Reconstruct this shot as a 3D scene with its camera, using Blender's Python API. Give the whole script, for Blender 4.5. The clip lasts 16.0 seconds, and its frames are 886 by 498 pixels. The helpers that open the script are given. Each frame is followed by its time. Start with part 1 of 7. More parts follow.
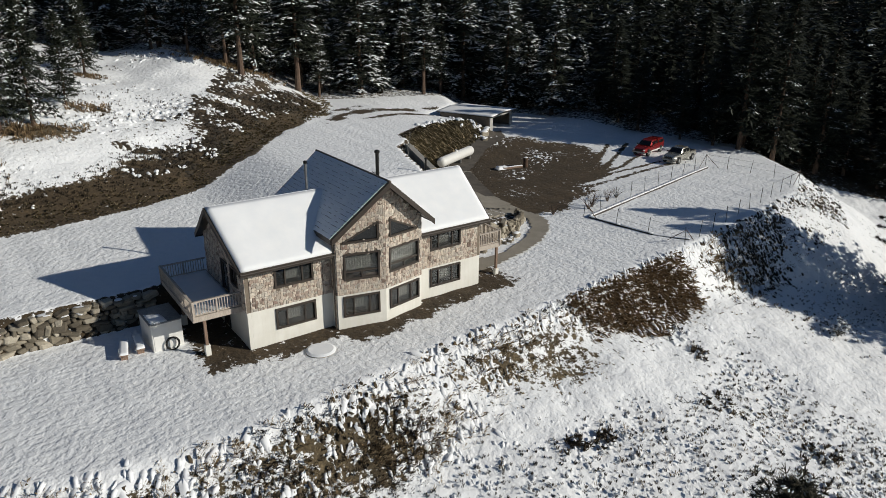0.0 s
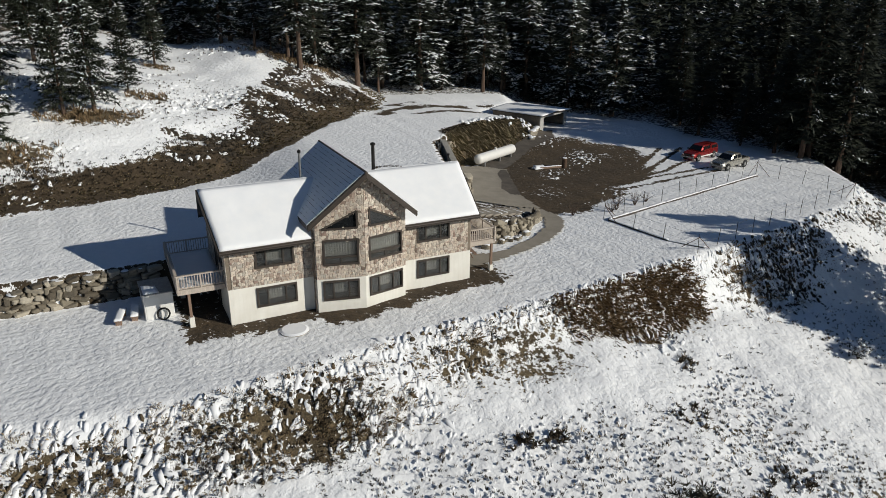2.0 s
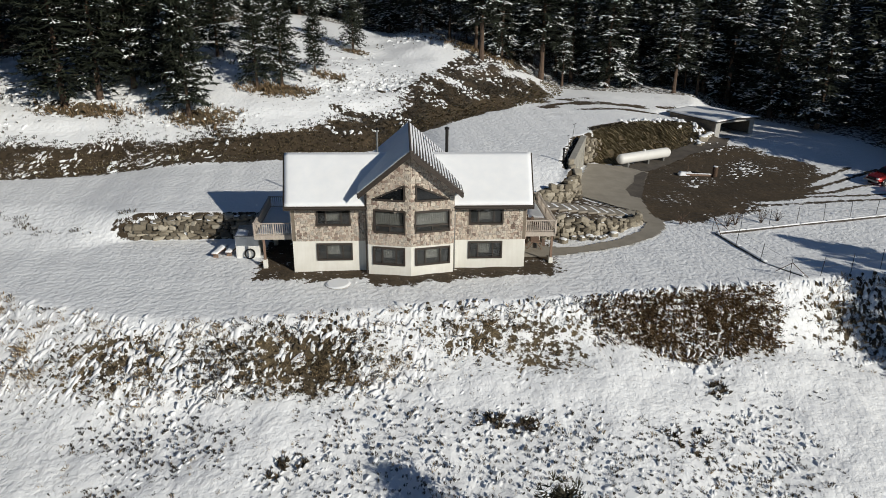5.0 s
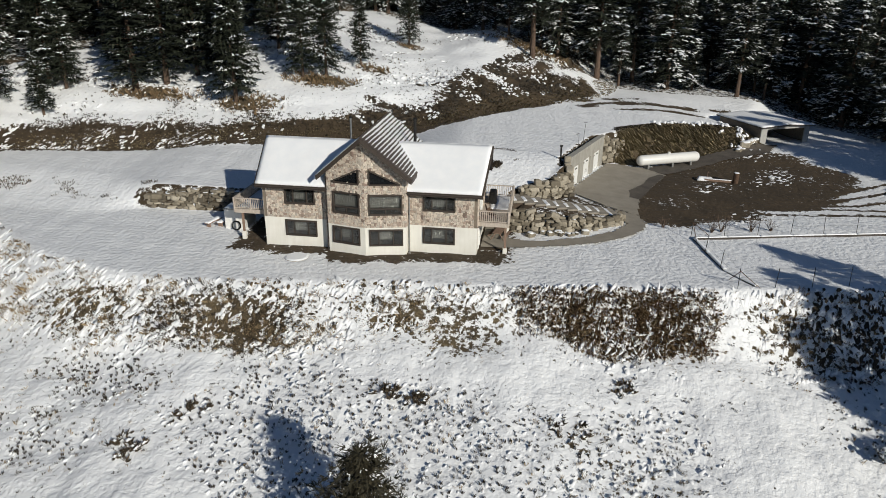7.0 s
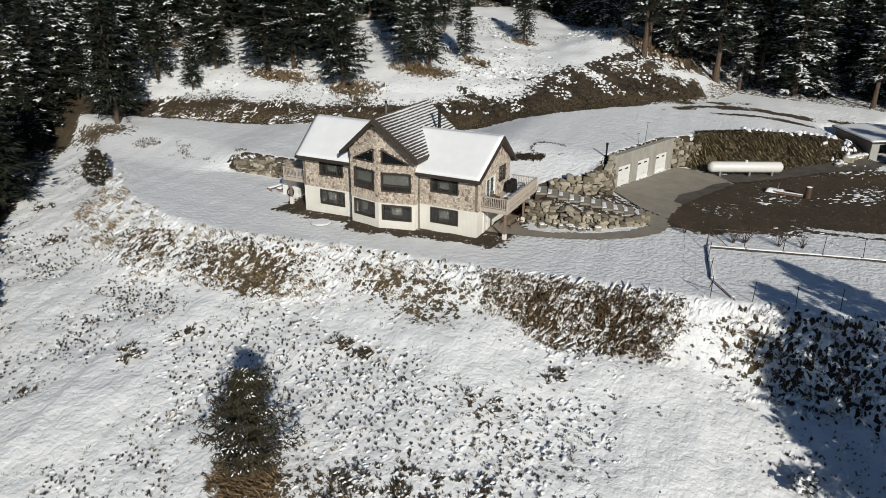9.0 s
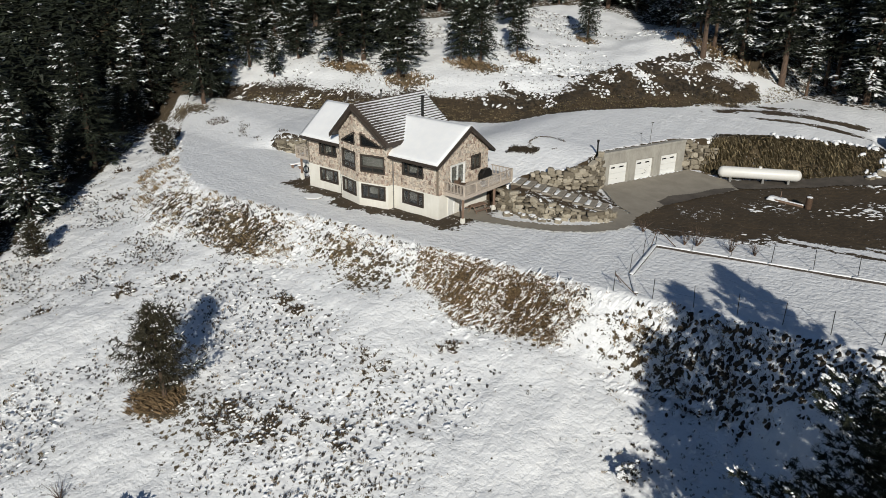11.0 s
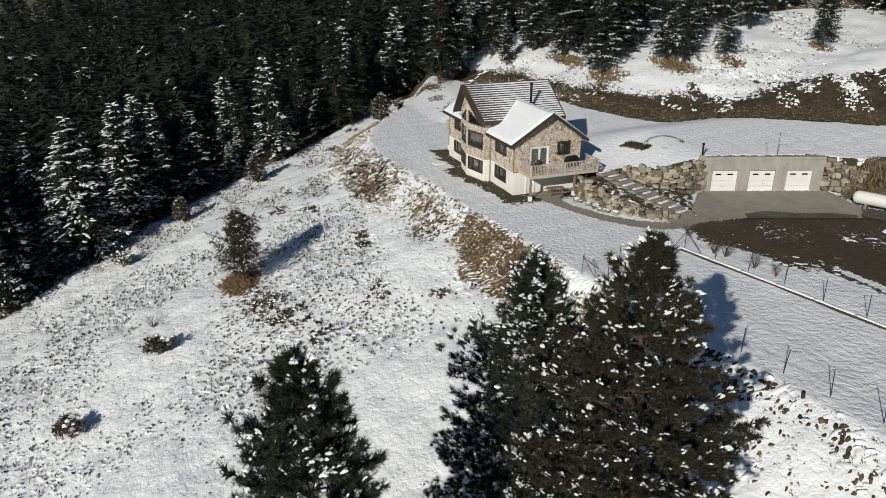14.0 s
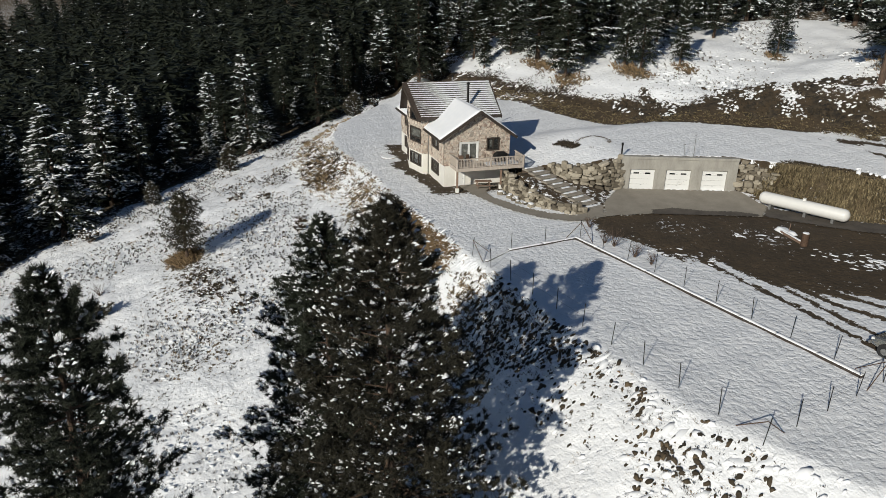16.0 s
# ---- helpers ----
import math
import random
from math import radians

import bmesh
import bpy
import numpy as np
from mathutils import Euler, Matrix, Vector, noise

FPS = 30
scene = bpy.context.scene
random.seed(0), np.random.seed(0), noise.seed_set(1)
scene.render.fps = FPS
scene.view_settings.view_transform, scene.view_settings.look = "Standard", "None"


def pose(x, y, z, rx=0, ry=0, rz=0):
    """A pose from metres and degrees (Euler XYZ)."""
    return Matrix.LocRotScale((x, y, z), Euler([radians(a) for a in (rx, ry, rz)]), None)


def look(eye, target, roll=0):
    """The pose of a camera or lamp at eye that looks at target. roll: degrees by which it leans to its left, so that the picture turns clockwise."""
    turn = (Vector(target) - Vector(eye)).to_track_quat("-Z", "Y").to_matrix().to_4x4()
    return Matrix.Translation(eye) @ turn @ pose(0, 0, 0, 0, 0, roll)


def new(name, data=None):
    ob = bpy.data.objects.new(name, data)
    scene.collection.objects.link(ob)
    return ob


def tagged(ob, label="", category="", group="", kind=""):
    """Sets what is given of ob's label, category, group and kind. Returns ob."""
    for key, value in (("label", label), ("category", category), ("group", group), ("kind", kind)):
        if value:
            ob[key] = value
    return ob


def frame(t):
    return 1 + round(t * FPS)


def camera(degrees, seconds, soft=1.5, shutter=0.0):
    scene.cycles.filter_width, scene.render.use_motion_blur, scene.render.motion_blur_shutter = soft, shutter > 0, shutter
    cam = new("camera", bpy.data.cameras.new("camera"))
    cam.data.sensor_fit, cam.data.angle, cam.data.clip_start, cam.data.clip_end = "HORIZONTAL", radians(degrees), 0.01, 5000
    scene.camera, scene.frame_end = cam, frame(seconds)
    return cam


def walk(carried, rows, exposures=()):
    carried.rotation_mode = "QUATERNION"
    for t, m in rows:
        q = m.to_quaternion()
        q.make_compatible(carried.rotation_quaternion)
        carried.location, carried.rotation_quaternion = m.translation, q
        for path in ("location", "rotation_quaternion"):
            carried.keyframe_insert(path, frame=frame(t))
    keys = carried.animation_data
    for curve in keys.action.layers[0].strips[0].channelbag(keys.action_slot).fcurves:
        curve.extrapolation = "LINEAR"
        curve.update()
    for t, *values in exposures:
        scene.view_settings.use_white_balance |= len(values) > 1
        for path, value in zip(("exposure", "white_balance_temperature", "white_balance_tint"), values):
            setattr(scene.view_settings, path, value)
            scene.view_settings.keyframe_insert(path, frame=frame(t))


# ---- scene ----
cam = camera(64.4, 16.0, 0.75)
METRES, EYE, TILT, LEAN, TURN = 115.0, 21.93, -20.7, -0.4, -34.87
ROWS = [
    (0.0, 0.0, 0.0, 0.0, 0.0, 0.0, -0.0),
    (0.5, 0.0169, -0.0015, -0.0008, 1.6, -0.03, -0.63),
    (1.0, 0.0349, -0.0026, -0.0014, 3.5, -0.08, -1.37),
    (1.5, 0.0539, -0.0032, -0.0017, 5.66, -0.16, -2.22),
    (2.0, 0.0736, -0.0034, -0.0019, 8.28, -0.3, -3.23),
    (2.5, 0.0941, -0.003, -0.0018, 11.13, -0.52, -4.34),
    (3.0, 0.1153, -0.0018, -0.0013, 14.59, -0.83, -5.65),
    (3.5, 0.1376, 0.0003, -0.0002, 18.52, -1.31, -7.1),
    (4.0, 0.1609, 0.0037, 0.0012, 22.58, -1.91, -8.55),
    (6.5, 0.2981, 0.0512, 0.0202, 38.35, -5.25, -13.5),
    (7.0, 0.3289, 0.0677, 0.0268, 41.23, -6.0, -14.31),
    (7.5, 0.3592, 0.0855, 0.0339, 45.25, -7.07, -15.4),
    (8.0, 0.3897, 0.1055, 0.0417, 50.17, -8.47, -16.55),
    (8.5, 0.4195, 0.1277, 0.0505, 55.08, -9.99, -17.59),
    (9.0, 0.4486, 0.1529, 0.0602, 58.9, -11.2, -18.26),
    (11.5, 0.5652, 0.3036, 0.1193, 77.87, -17.71, -20.46),
    (12.0, 0.5821, 0.3379, 0.1324, 83.18, -19.59, -20.72),
    (12.5, 0.5967, 0.3737, 0.1456, 88.99, -21.63, -20.81),
    (13.0, 0.6087, 0.4102, 0.1592, 94.74, -23.68, -20.73),
    (13.5, 0.6176, 0.4478, 0.1729, 100.27, -25.61, -20.44),
    (14.0, 0.624, 0.4853, 0.1868, 105.07, -27.29, -20.15),
    (14.5, 0.6285, 0.5196, 0.2001, 106.86, -27.75, -20.31),
    (15.0, 0.6334, 0.5462, 0.2102, 107.32, -27.77, -20.53),
    (15.5, 0.6382, 0.5655, 0.2178, 107.81, -27.86, -20.7),
    (16.0, 0.6429, 0.5783, 0.2229, 108.3, -28.01, -20.81),
]
walk(cam, [(t, pose(-12.71, -39.31, EYE, TILT, LEAN, TURN) @ pose(METRES * x, METRES * y, METRES * z, 90 + pitch, roll, yaw)) for t, x, y, z, yaw, pitch, roll in ROWS])

# ---- world and sun ----
SUN_TO = Vector((0.61, -0.68, 0.415)).normalized()
world = bpy.data.worlds.new("sky")
scene.world = world
world.use_nodes = True
wn = world.node_tree
sky = wn.nodes.new("ShaderNodeTexSky")
sky.sky_type = "NISHITA"
sky.sun_disc = False
sky.sun_elevation = math.asin(SUN_TO.z)
sky.sun_rotation = math.atan2(SUN_TO.x, SUN_TO.y)
sky.altitude = 1200
sky.ozone_density = 3.5
sky.dust_density = 0.3
wn.links.new(sky.outputs[0], wn.nodes["Background"].inputs[0])
wn.nodes["Background"].inputs[1].default_value = 0.041
sun = new("sun", bpy.data.lights.new("sun", "SUN"))
sun.data.energy, sun.data.angle, sun.data.color = 3.45, radians(0.53), (1.0, 0.96, 0.865)
sun.matrix_world = look(SUN_TO * 100, (0, 0, 0))
scene.view_settings.exposure = 0.08


# ---- materials ----
class Nodes:
    """A small material builder."""

    def __init__(self, name, rough=0.8, metal=0.0):
        self.mat = bpy.data.materials.new(name)
        self.mat.use_nodes = True
        self.t = self.mat.node_tree
        self.p = self.t.nodes["Principled BSDF"]
        self.p.inputs["Roughness"].default_value = rough
        self.p.inputs["Metallic"].default_value = metal
        self.co = self.t.nodes.new("ShaderNodeTexCoord").outputs["Object"]

    def node(self, kind, **inputs):
        n = self.t.nodes.new(kind)
        for k, v in inputs.items():
            self.put(n.inputs[k], v)
        return n

    def put(self, socket, v):
        if hasattr(v, "links"):
            self.t.links.new(v, socket)
        else:
            socket.default_value = v

    def noise(self, scale, detail=3.0, rough=0.55, stretch=None, world_space=False):
        co = self.co
        if world_space:
            co = self.t.nodes.new("ShaderNodeNewGeometry").outputs["Position"]
        if stretch:
            m = self.t.nodes.new("ShaderNodeMapping")
            m.inputs["Scale"].default_value = stretch
            self.t.links.new(co, m.inputs["Vector"])
            co = m.outputs[0]
        return self.node("ShaderNodeTexNoise", Vector=co, Scale=scale, Detail=detail, Roughness=rough).outputs["Fac"]

    def math(self, op, a, b=0.0, clamp=False):
        n = self.t.nodes.new("ShaderNodeMath")
        n.operation, n.use_clamp = op, clamp
        self.put(n.inputs[0], a)
        self.put(n.inputs[1], b)
        return n.outputs[0]

    def ramp(self, fac, *stops):
        n = self.t.nodes.new("ShaderNodeValToRGB")
        e = n.color_ramp.elements
        while len(e) < len(stops):
            e.new(0.5)
        for el, (pos, col) in zip(e, stops):
            el.position = pos
            el.color = (*col, 1) if len(col) == 3 else col
        self.put(n.inputs[0], fac)
        return n.outputs[0]

    def mix(self, fac, a, b, kind="MIX"):
        n = self.t.nodes.new("ShaderNodeMix")
        n.data_type, n.blend_type = "RGBA", kind
        self.put(n.inputs[0], fac)
        for s, v in ((n.inputs[6], a), (n.inputs[7], b)):
            self.put(s, (*v, 1) if isinstance(v, tuple) and len(v) == 3 else v)
        return n.outputs[2]

    def bump(self, height, strength=0.4, distance=0.02):
        n = self.node("ShaderNodeBump", Height=height, Strength=strength, Distance=distance)
        self.t.links.new(n.outputs[0], self.p.inputs["Normal"])

    def colour(self, c):
        self.put(self.p.inputs["Base Color"], (*c, 1) if isinstance(c, tuple) and len(c) == 3 else c)

    def attr(self, name):
        n = self.t.nodes.new("ShaderNodeAttribute")
        n.attribute_name = name
        return n.outputs["Fac"]

    def random(self):
        return self.t.nodes.new("ShaderNodeObjectInfo").outputs["Random"]

    def island(self):
        return self.t.nodes.new("ShaderNodeNewGeometry").outputs["Random Per Island"]


def simple(name, a, b, rough=0.8, metal=0.0, scale=6.0, bump=0.2, dist=0.01, stretch=None, fine=None):
    """Two tones by noise at two scales, with relief."""
    m = Nodes(name, rough, metal)
    n1 = m.noise(scale, 4, 0.6, stretch)
    n2 = m.noise(fine or scale * 7, 3, 0.6, stretch)
    f = m.math("ADD", m.math("MULTIPLY", n1, 0.65), m.math("MULTIPLY", n2, 0.35))
    m.colour(m.ramp(f, (0.32, a), (0.68, b)))
    m.bump(n2, bump, dist)
    return m.mat


SNOW_A, SNOW_B = (0.87, 0.885, 0.90), (0.925, 0.93, 0.93)


def ground_material():
    m = Nodes("snowy_ground", 0.75)
    cover, dirt = m.attr("cover"), m.attr("dirt")
    big, mid, fine = m.noise(0.35, 3, 0.6), m.noise(1.6, 4, 0.62), m.noise(6.5, 3, 0.6)
    tuft = m.node("ShaderNodeTexVoronoi", Vector=m.co, Scale=2.2, Randomness=1.0)
    tuft.feature = "F1"
    n = m.math("ADD", m.math("MULTIPLY", mid, 0.55), m.math("MULTIPLY", fine, 0.45))
    n = m.math("ADD", n, m.math("MULTIPLY", m.math("SUBTRACT", tuft.outputs["Distance"], 0.4), 0.28))
    k = m.math("ADD", cover, m.math("MULTIPLY", m.math("SUBTRACT", n, 0.5), 1.9))
    mask = m.ramp(k, (0.44, (0, 0, 0)), (0.56, (1, 1, 1)))
    grass = m.ramp(m.math("ADD", m.math("MULTIPLY", big, 0.5), m.math("MULTIPLY", fine, 0.5)),
                   (0.3, (0.035, 0.027, 0.018)), (0.5, (0.10, 0.075, 0.042)), (0.68, (0.24, 0.18, 0.10)))
    soil = m.ramp(m.math("ADD", m.math("MULTIPLY", m.math("ADD", mid, big), 0.32), m.math("MULTIPLY", fine, 0.36)),
                  (0.3, (0.024, 0.017, 0.009)), (0.55, (0.066, 0.045, 0.024)), (0.75, (0.165, 0.113, 0.060)))
    bare = m.mix(dirt, grass, soil)
    snow = m.ramp(mid, (0.3, SNOW_A), (0.7, SNOW_B))
    m.colour(m.mix(mask, bare, snow))
    rough = m.ramp(mask, (0.0, (0.95, 0.95, 0.95)), (1.0, (0.6, 0.6, 0.6)))
    m.put(m.p.inputs["Roughness"], rough)
    dents = m.ramp(m.noise(2.3, 2.2, 0.5), (0.38, (0, 0, 0)), (0.57, (1, 1, 1)))
    h = m.math("ADD", m.math("MULTIPLY", dents, 0.68), m.math("MULTIPLY", m.noise(6.4, 3, 0.6), 0.55))
    h = m.math("ADD", h, m.math("MULTIPLY", mask, 0.35))
    m.bump(h, 0.42, 0.13)
    return m.mat


def snow_material():
    m = Nodes("snow", 0.65)
    a, b = m.noise(1.3, 3), m.noise(9, 3)
    m.colour(m.ramp(a, (0.3, SNOW_A), (0.7, SNOW_B)))
    m.bump(m.math("ADD", m.math("MULTIPLY", a, 0.7), m.math("MULTIPLY", b, 0.3)), 0.18, 0.05)
    return m.mat


def stone_material(name, stops, bump=0.5):
    m = Nodes(name, 0.88)
    r = m.math("FRACT", m.math("ADD", m.island(), m.random()))
    base = m.ramp(r, *stops)
    n, g = m.noise(3.5, 4, 0.65), m.noise(22, 3, 0.6)
    base = m.mix(0.55, base, m.ramp(n, (0.3, (0.45, 0.43, 0.40)), (0.7, (1.0, 0.97, 0.92))), "MULTIPLY")
    m.colour(base)
    m.bump(m.math("ADD", n, m.math("MULTIPLY", g, 0.5)), bump, 0.03)
    return m.mat


def foliage_material(name, a, b, rough=0.7):
    m = Nodes(name, rough)
    f = m.math("FRACT", m.math("ADD", m.island(), m.random()))
    f = m.math("ADD", m.math("MULTIPLY", f, 0.6), m.math("MULTIPLY", m.noise(0.6, 2), 0.4))
    m.colour(m.ramp(f, (0.15, a), (0.85, b)))
    return m.mat


def wall_material():
    m = Nodes("cream_stucco", 0.9)
    a, b = m.noise(0.8, 4, 0.6), m.noise(40, 2, 0.6)
    streak = m.noise(1.4, 3, 0.6, (3.0, 3.0, 0.25))
    c = m.ramp(a, (0.3, (0.76, 0.735, 0.66)), (0.7, (0.84, 0.82, 0.75)))
    c = m.mix(0.14, c, m.ramp(streak, (0.35, (0.72, 0.68, 0.6)), (0.6, (1, 1, 1))), "MULTIPLY")
    m.colour(c)
    m.bump(b, 0.25, 0.01)
    return m.mat


def glass_material():
    m = Nodes("window_glass", 0.04)
    m.colour((0.40, 0.42, 0.42))
    m.p.inputs["Specular IOR Level"].default_value = 0.3
    m.p.inputs["Transmission Weight"].default_value = 0.96
    m.bump(m.noise(0.7, 1), 0.02, 0.02)
    return m.mat


def paint(name, col, rough=0.3, metal=0.0, dirt=0.25):
    m = Nodes(name, rough, metal)
    n = m.noise(2.2, 4, 0.65)
    m.colour(m.mix(m.math("MULTIPLY", n, dirt), col, (0.16, 0.14, 0.12)))
    m.put(m.p.inputs["Roughness"], m.math("ADD", m.math("MULTIPLY", n, 0.25), rough - 0.1, True))
    return m.mat


GROUND = ground_material()
SNOW = snow_material()
STUCCO = wall_material()
GLASS = glass_material()
VENEER = stone_material("stone_veneer", ((0.0, (0.23, 0.17, 0.14)), (0.10, (0.49, 0.39, 0.32)), (0.22, (0.75, 0.66, 0.56)), (0.36, (0.53, 0.49, 0.43)), (0.5, (0.66, 0.54, 0.45)), (0.64, (0.82, 0.75, 0.65)), (0.78, (0.42, 0.37, 0.32)), (0.9, (0.75, 0.65, 0.54)), (1.0, (0.33, 0.23, 0.19))))
ROCK = stone_material("field_rock", ((0.0, (0.11, 0.092, 0.068)), (0.3, (0.23, 0.20, 0.15)), (0.65, (0.37, 0.33, 0.26)), (0.9, (0.54, 0.49, 0.40)), (1.0, (0.16, 0.138, 0.105))), 0.7)
MORTAR = simple("mortar", (0.15, 0.12, 0.09), (0.26, 0.215, 0.165), 0.95, scale=5)
TRIM = simple("dark_brown_trim", (0.030, 0.022, 0.017), (0.060, 0.045, 0.034), 0.6, scale=3, stretch=(1, 1, 5))
ROOFING = simple("brown_metal_roofing", (0.060, 0.045, 0.035), (0.105, 0.080, 0.062), 0.5, 0.15, scale=2)
DECKWOOD = simple("weathered_pale_wood", (0.36, 0.30, 0.25), (0.60, 0.53, 0.45), 0.85, scale=3, stretch=(6, 6, 1))
POSTWOOD = simple("brown_timber", (0.16, 0.10, 0.07), (0.32, 0.22, 0.16), 0.85, scale=3, stretch=(6, 6, 1))
CONCRETE = simple("grey_concrete", (0.235, 0.21, 0.17), (0.345, 0.31, 0.255), 0.9, scale=0.7, fine=14, bump=0.2)
STEPSTONE = simple("weathered_step_stone", (0.20, 0.175, 0.14), (0.40, 0.36, 0.30), 0.92, scale=1.6, fine=14, bump=0.4)
CASTWALL = simple("board_formed_concrete", (0.26, 0.245, 0.215), (0.44, 0.42, 0.37), 0.92, scale=1.1, stretch=(1.2, 1.2, 0.35), fine=10, bump=0.3)
RISERSHADE = simple("riser_shade", (0.050, 0.036, 0.026), (0.125, 0.092, 0.066), 0.95, scale=0.5, fine=5, bump=0.7, dist=0.06)
WETPATH = simple("wet_gravel", (0.055, 0.047, 0.038), (0.13, 0.11, 0.09), 0.85, scale=0.9, fine=12, bump=0.4, dist=0.02)
DOORWHITE = paint("white_door_paint", (0.80, 0.80, 0.77), 0.5, 0, 0.12)
TANKWHITE = paint("white_tank_paint", (0.80, 0.79, 0.75), 0.4, 0, 0.15)
BLACKMETAL = simple("black_metal", (0.012, 0.012, 0.012), (0.035, 0.033, 0.03), 0.5, 0.6)
STEEL = simple("galvanised_steel", (0.22, 0.22, 0.21), (0.40, 0.40, 0.39), 0.5, 0.8)
RUSTY = simple("rusty_steel", (0.06, 0.035, 0.022), (0.16, 0.10, 0.065), 0.8, 0.3)
CLOTH = simple("pale_curtain", (0.16, 0.155, 0.14), (0.27, 0.26, 0.235), 0.95, scale=3, stretch=(3, 3, 0.5), bump=0.3, dist=0.02)
# near-black so that the sunlit rooms read as unlit
ROOMWALL = simple("unlit_room_wall", (0.022, 0.018, 0.014), (0.045, 0.036, 0.028), 0.95, scale=1)
NEEDLE = foliage_material("pine_needles", (0.007, 0.011, 0.006), (0.033, 0.040, 0.020))
NEEDLE_DARK = foliage_material("fir_needles", (0.007, 0.011, 0.007), (0.036, 0.044, 0.024))
NEEDLE_BROWN = foliage_material("brown_green_juniper", (0.022, 0.022, 0.012), (0.072, 0.060, 0.032))
NEEDLE_TAWNY = foliage_material("tawny_pine_needles", (0.008, 0.009, 0.005), (0.040, 0.034, 0.017))
BARK = simple("bark", (0.045, 0.032, 0.024), (0.17, 0.11, 0.075), 0.95, scale=4, stretch=(4, 4, 0.6), bump=0.8, dist=0.04)
DRYGRASS = foliage_material("dry_grass", (0.13, 0.085, 0.045), (0.46, 0.35, 0.20), 0.9)
RUSTGRASS = foliage_material("rust_brown_grass", (0.095, 0.062, 0.031), (0.35, 0.24, 0.13), 0.9)
DARKBRUSH = foliage_material("dark_brush", (0.028, 0.022, 0.015), (0.125, 0.09, 0.052), 0.9)
OLIVEGRASS = foliage_material("olive_brown_grass", (0.11, 0.085, 0.045), (0.42, 0.335, 0.19), 0.9)
BLACKBRUSH = foliage_material("blackish_brush", (0.016, 0.013, 0.009), (0.078, 0.058, 0.036), 0.95)
TYRE = simple("tyre_rubber", (0.012, 0.012, 0.012), (0.03, 0.03, 0.03), 0.9)
REDPAINT = paint("red_car_paint", (0.34, 0.014, 0.016), 0.22, 0.6, 0.2)
BEIGEPAINT = paint("beige_silver_car_paint", (0.52, 0.50, 0.44), 0.24, 0.85, 0.15)
TINTED = simple("tinted_car_glass", (0.008, 0.009, 0.010), (0.014, 0.016, 0.018), 0.06, 0.0, bump=0.0)
LAMPRED = paint("red_lamp_lens", (0.35, 0.01, 0.01), 0.2, 0, 0.05)
LAMPCLEAR = paint("clear_lamp_lens", (0.75, 0.75, 0.72), 0.15, 0, 0.05)

# ---- building helpers ----
def mesh_of(bm, name, material, smooth=False):
    me = bpy.data.meshes.new(name)
    bm.normal_update()
    bm.to_mesh(me)
    bm.free()
    me.materials.append(material)
    if smooth:
        me.polygons.foreach_set("use_smooth", [True] * len(me.polygons))
    return me


def part(name, bm, material, parent=None, label="", smooth=False):
    """Links a bmesh as one mesh object under a thing or a part."""
    ob = new(name, mesh_of(bm, name, material, smooth))
    ob.parent = parent
    return tagged(ob, label)


def again(name, mesh, parent, m):
    """One more object on a mesh that is shared."""
    ob = new(name, mesh)
    ob.parent = parent
    ob.matrix_basis = m
    return ob


def thing(name, m, label, category, group="", kind=""):
    ob = new(name)
    ob.matrix_basis = m
    ob.empty_display_size = 0.2
    return tagged(ob, label, category, group, kind)


def box(bm, x0, x1, y0, y1, z0, z1, bevel=0.0):
    vs = [bm.verts.new((x, y, z)) for z in (z0, z1) for y in (y0, y1) for x in (x0, x1)]
    fs = [bm.faces.new([vs[i] for i in q]) for q in ((0, 2, 3, 1), (4, 5, 7, 6), (0, 1, 5, 4), (2, 6, 7, 3), (0, 4, 6, 2), (1, 3, 7, 5))]
    if bevel:
        edges = list({e for f in fs for e in f.edges})
        bmesh.ops.bevel(bm, geom=edges, offset=bevel, segments=1, affect="EDGES")
    return vs


def slab(bm, points, thick, up=Vector((0, 0, 1))):
    """A plate: the outline and its copy moved by thick along up."""
    a = [bm.verts.new(p) for p in points]
    b = [bm.verts.new(Vector(p) + up * thick) for p in points]
    n = len(a)
    bm.faces.new(list(reversed(a)))
    bm.faces.new(b)
    for i in range(n):
        bm.faces.new((a[i], a[(i + 1) % n], b[(i + 1) % n], b[i]))
    bmesh.ops.recalc_face_normals(bm, faces=bm.faces[:])


def tube(bm, a, b, r0, r1=None, n=8, caps=True):
    a, b = Vector(a), Vector(b)
    r1 = r0 if r1 is None else r1
    q = (b - a).to_track_quat("Z", "Y")
    rings = []
    for p, r in ((a, r0), (b, r1)):
        rings.append([bm.verts.new(p + q @ Vector((r * math.cos(2 * math.pi * i / n), r * math.sin(2 * math.pi * i / n), 0))) for i in range(n)])
    for i in range(n):
        bm.faces.new((rings[0][i], rings[0][(i + 1) % n], rings[1][(i + 1) % n], rings[1][i]))
    if caps:
        bm.faces.new(list(reversed(rings[0])))
        bm.faces.new(rings[1])


def raw_mesh(name, verts, faces, material):
    me = bpy.data.meshes.new(name)
    me.from_pydata(verts, [], faces)
    me.materials.append(material)
    return me


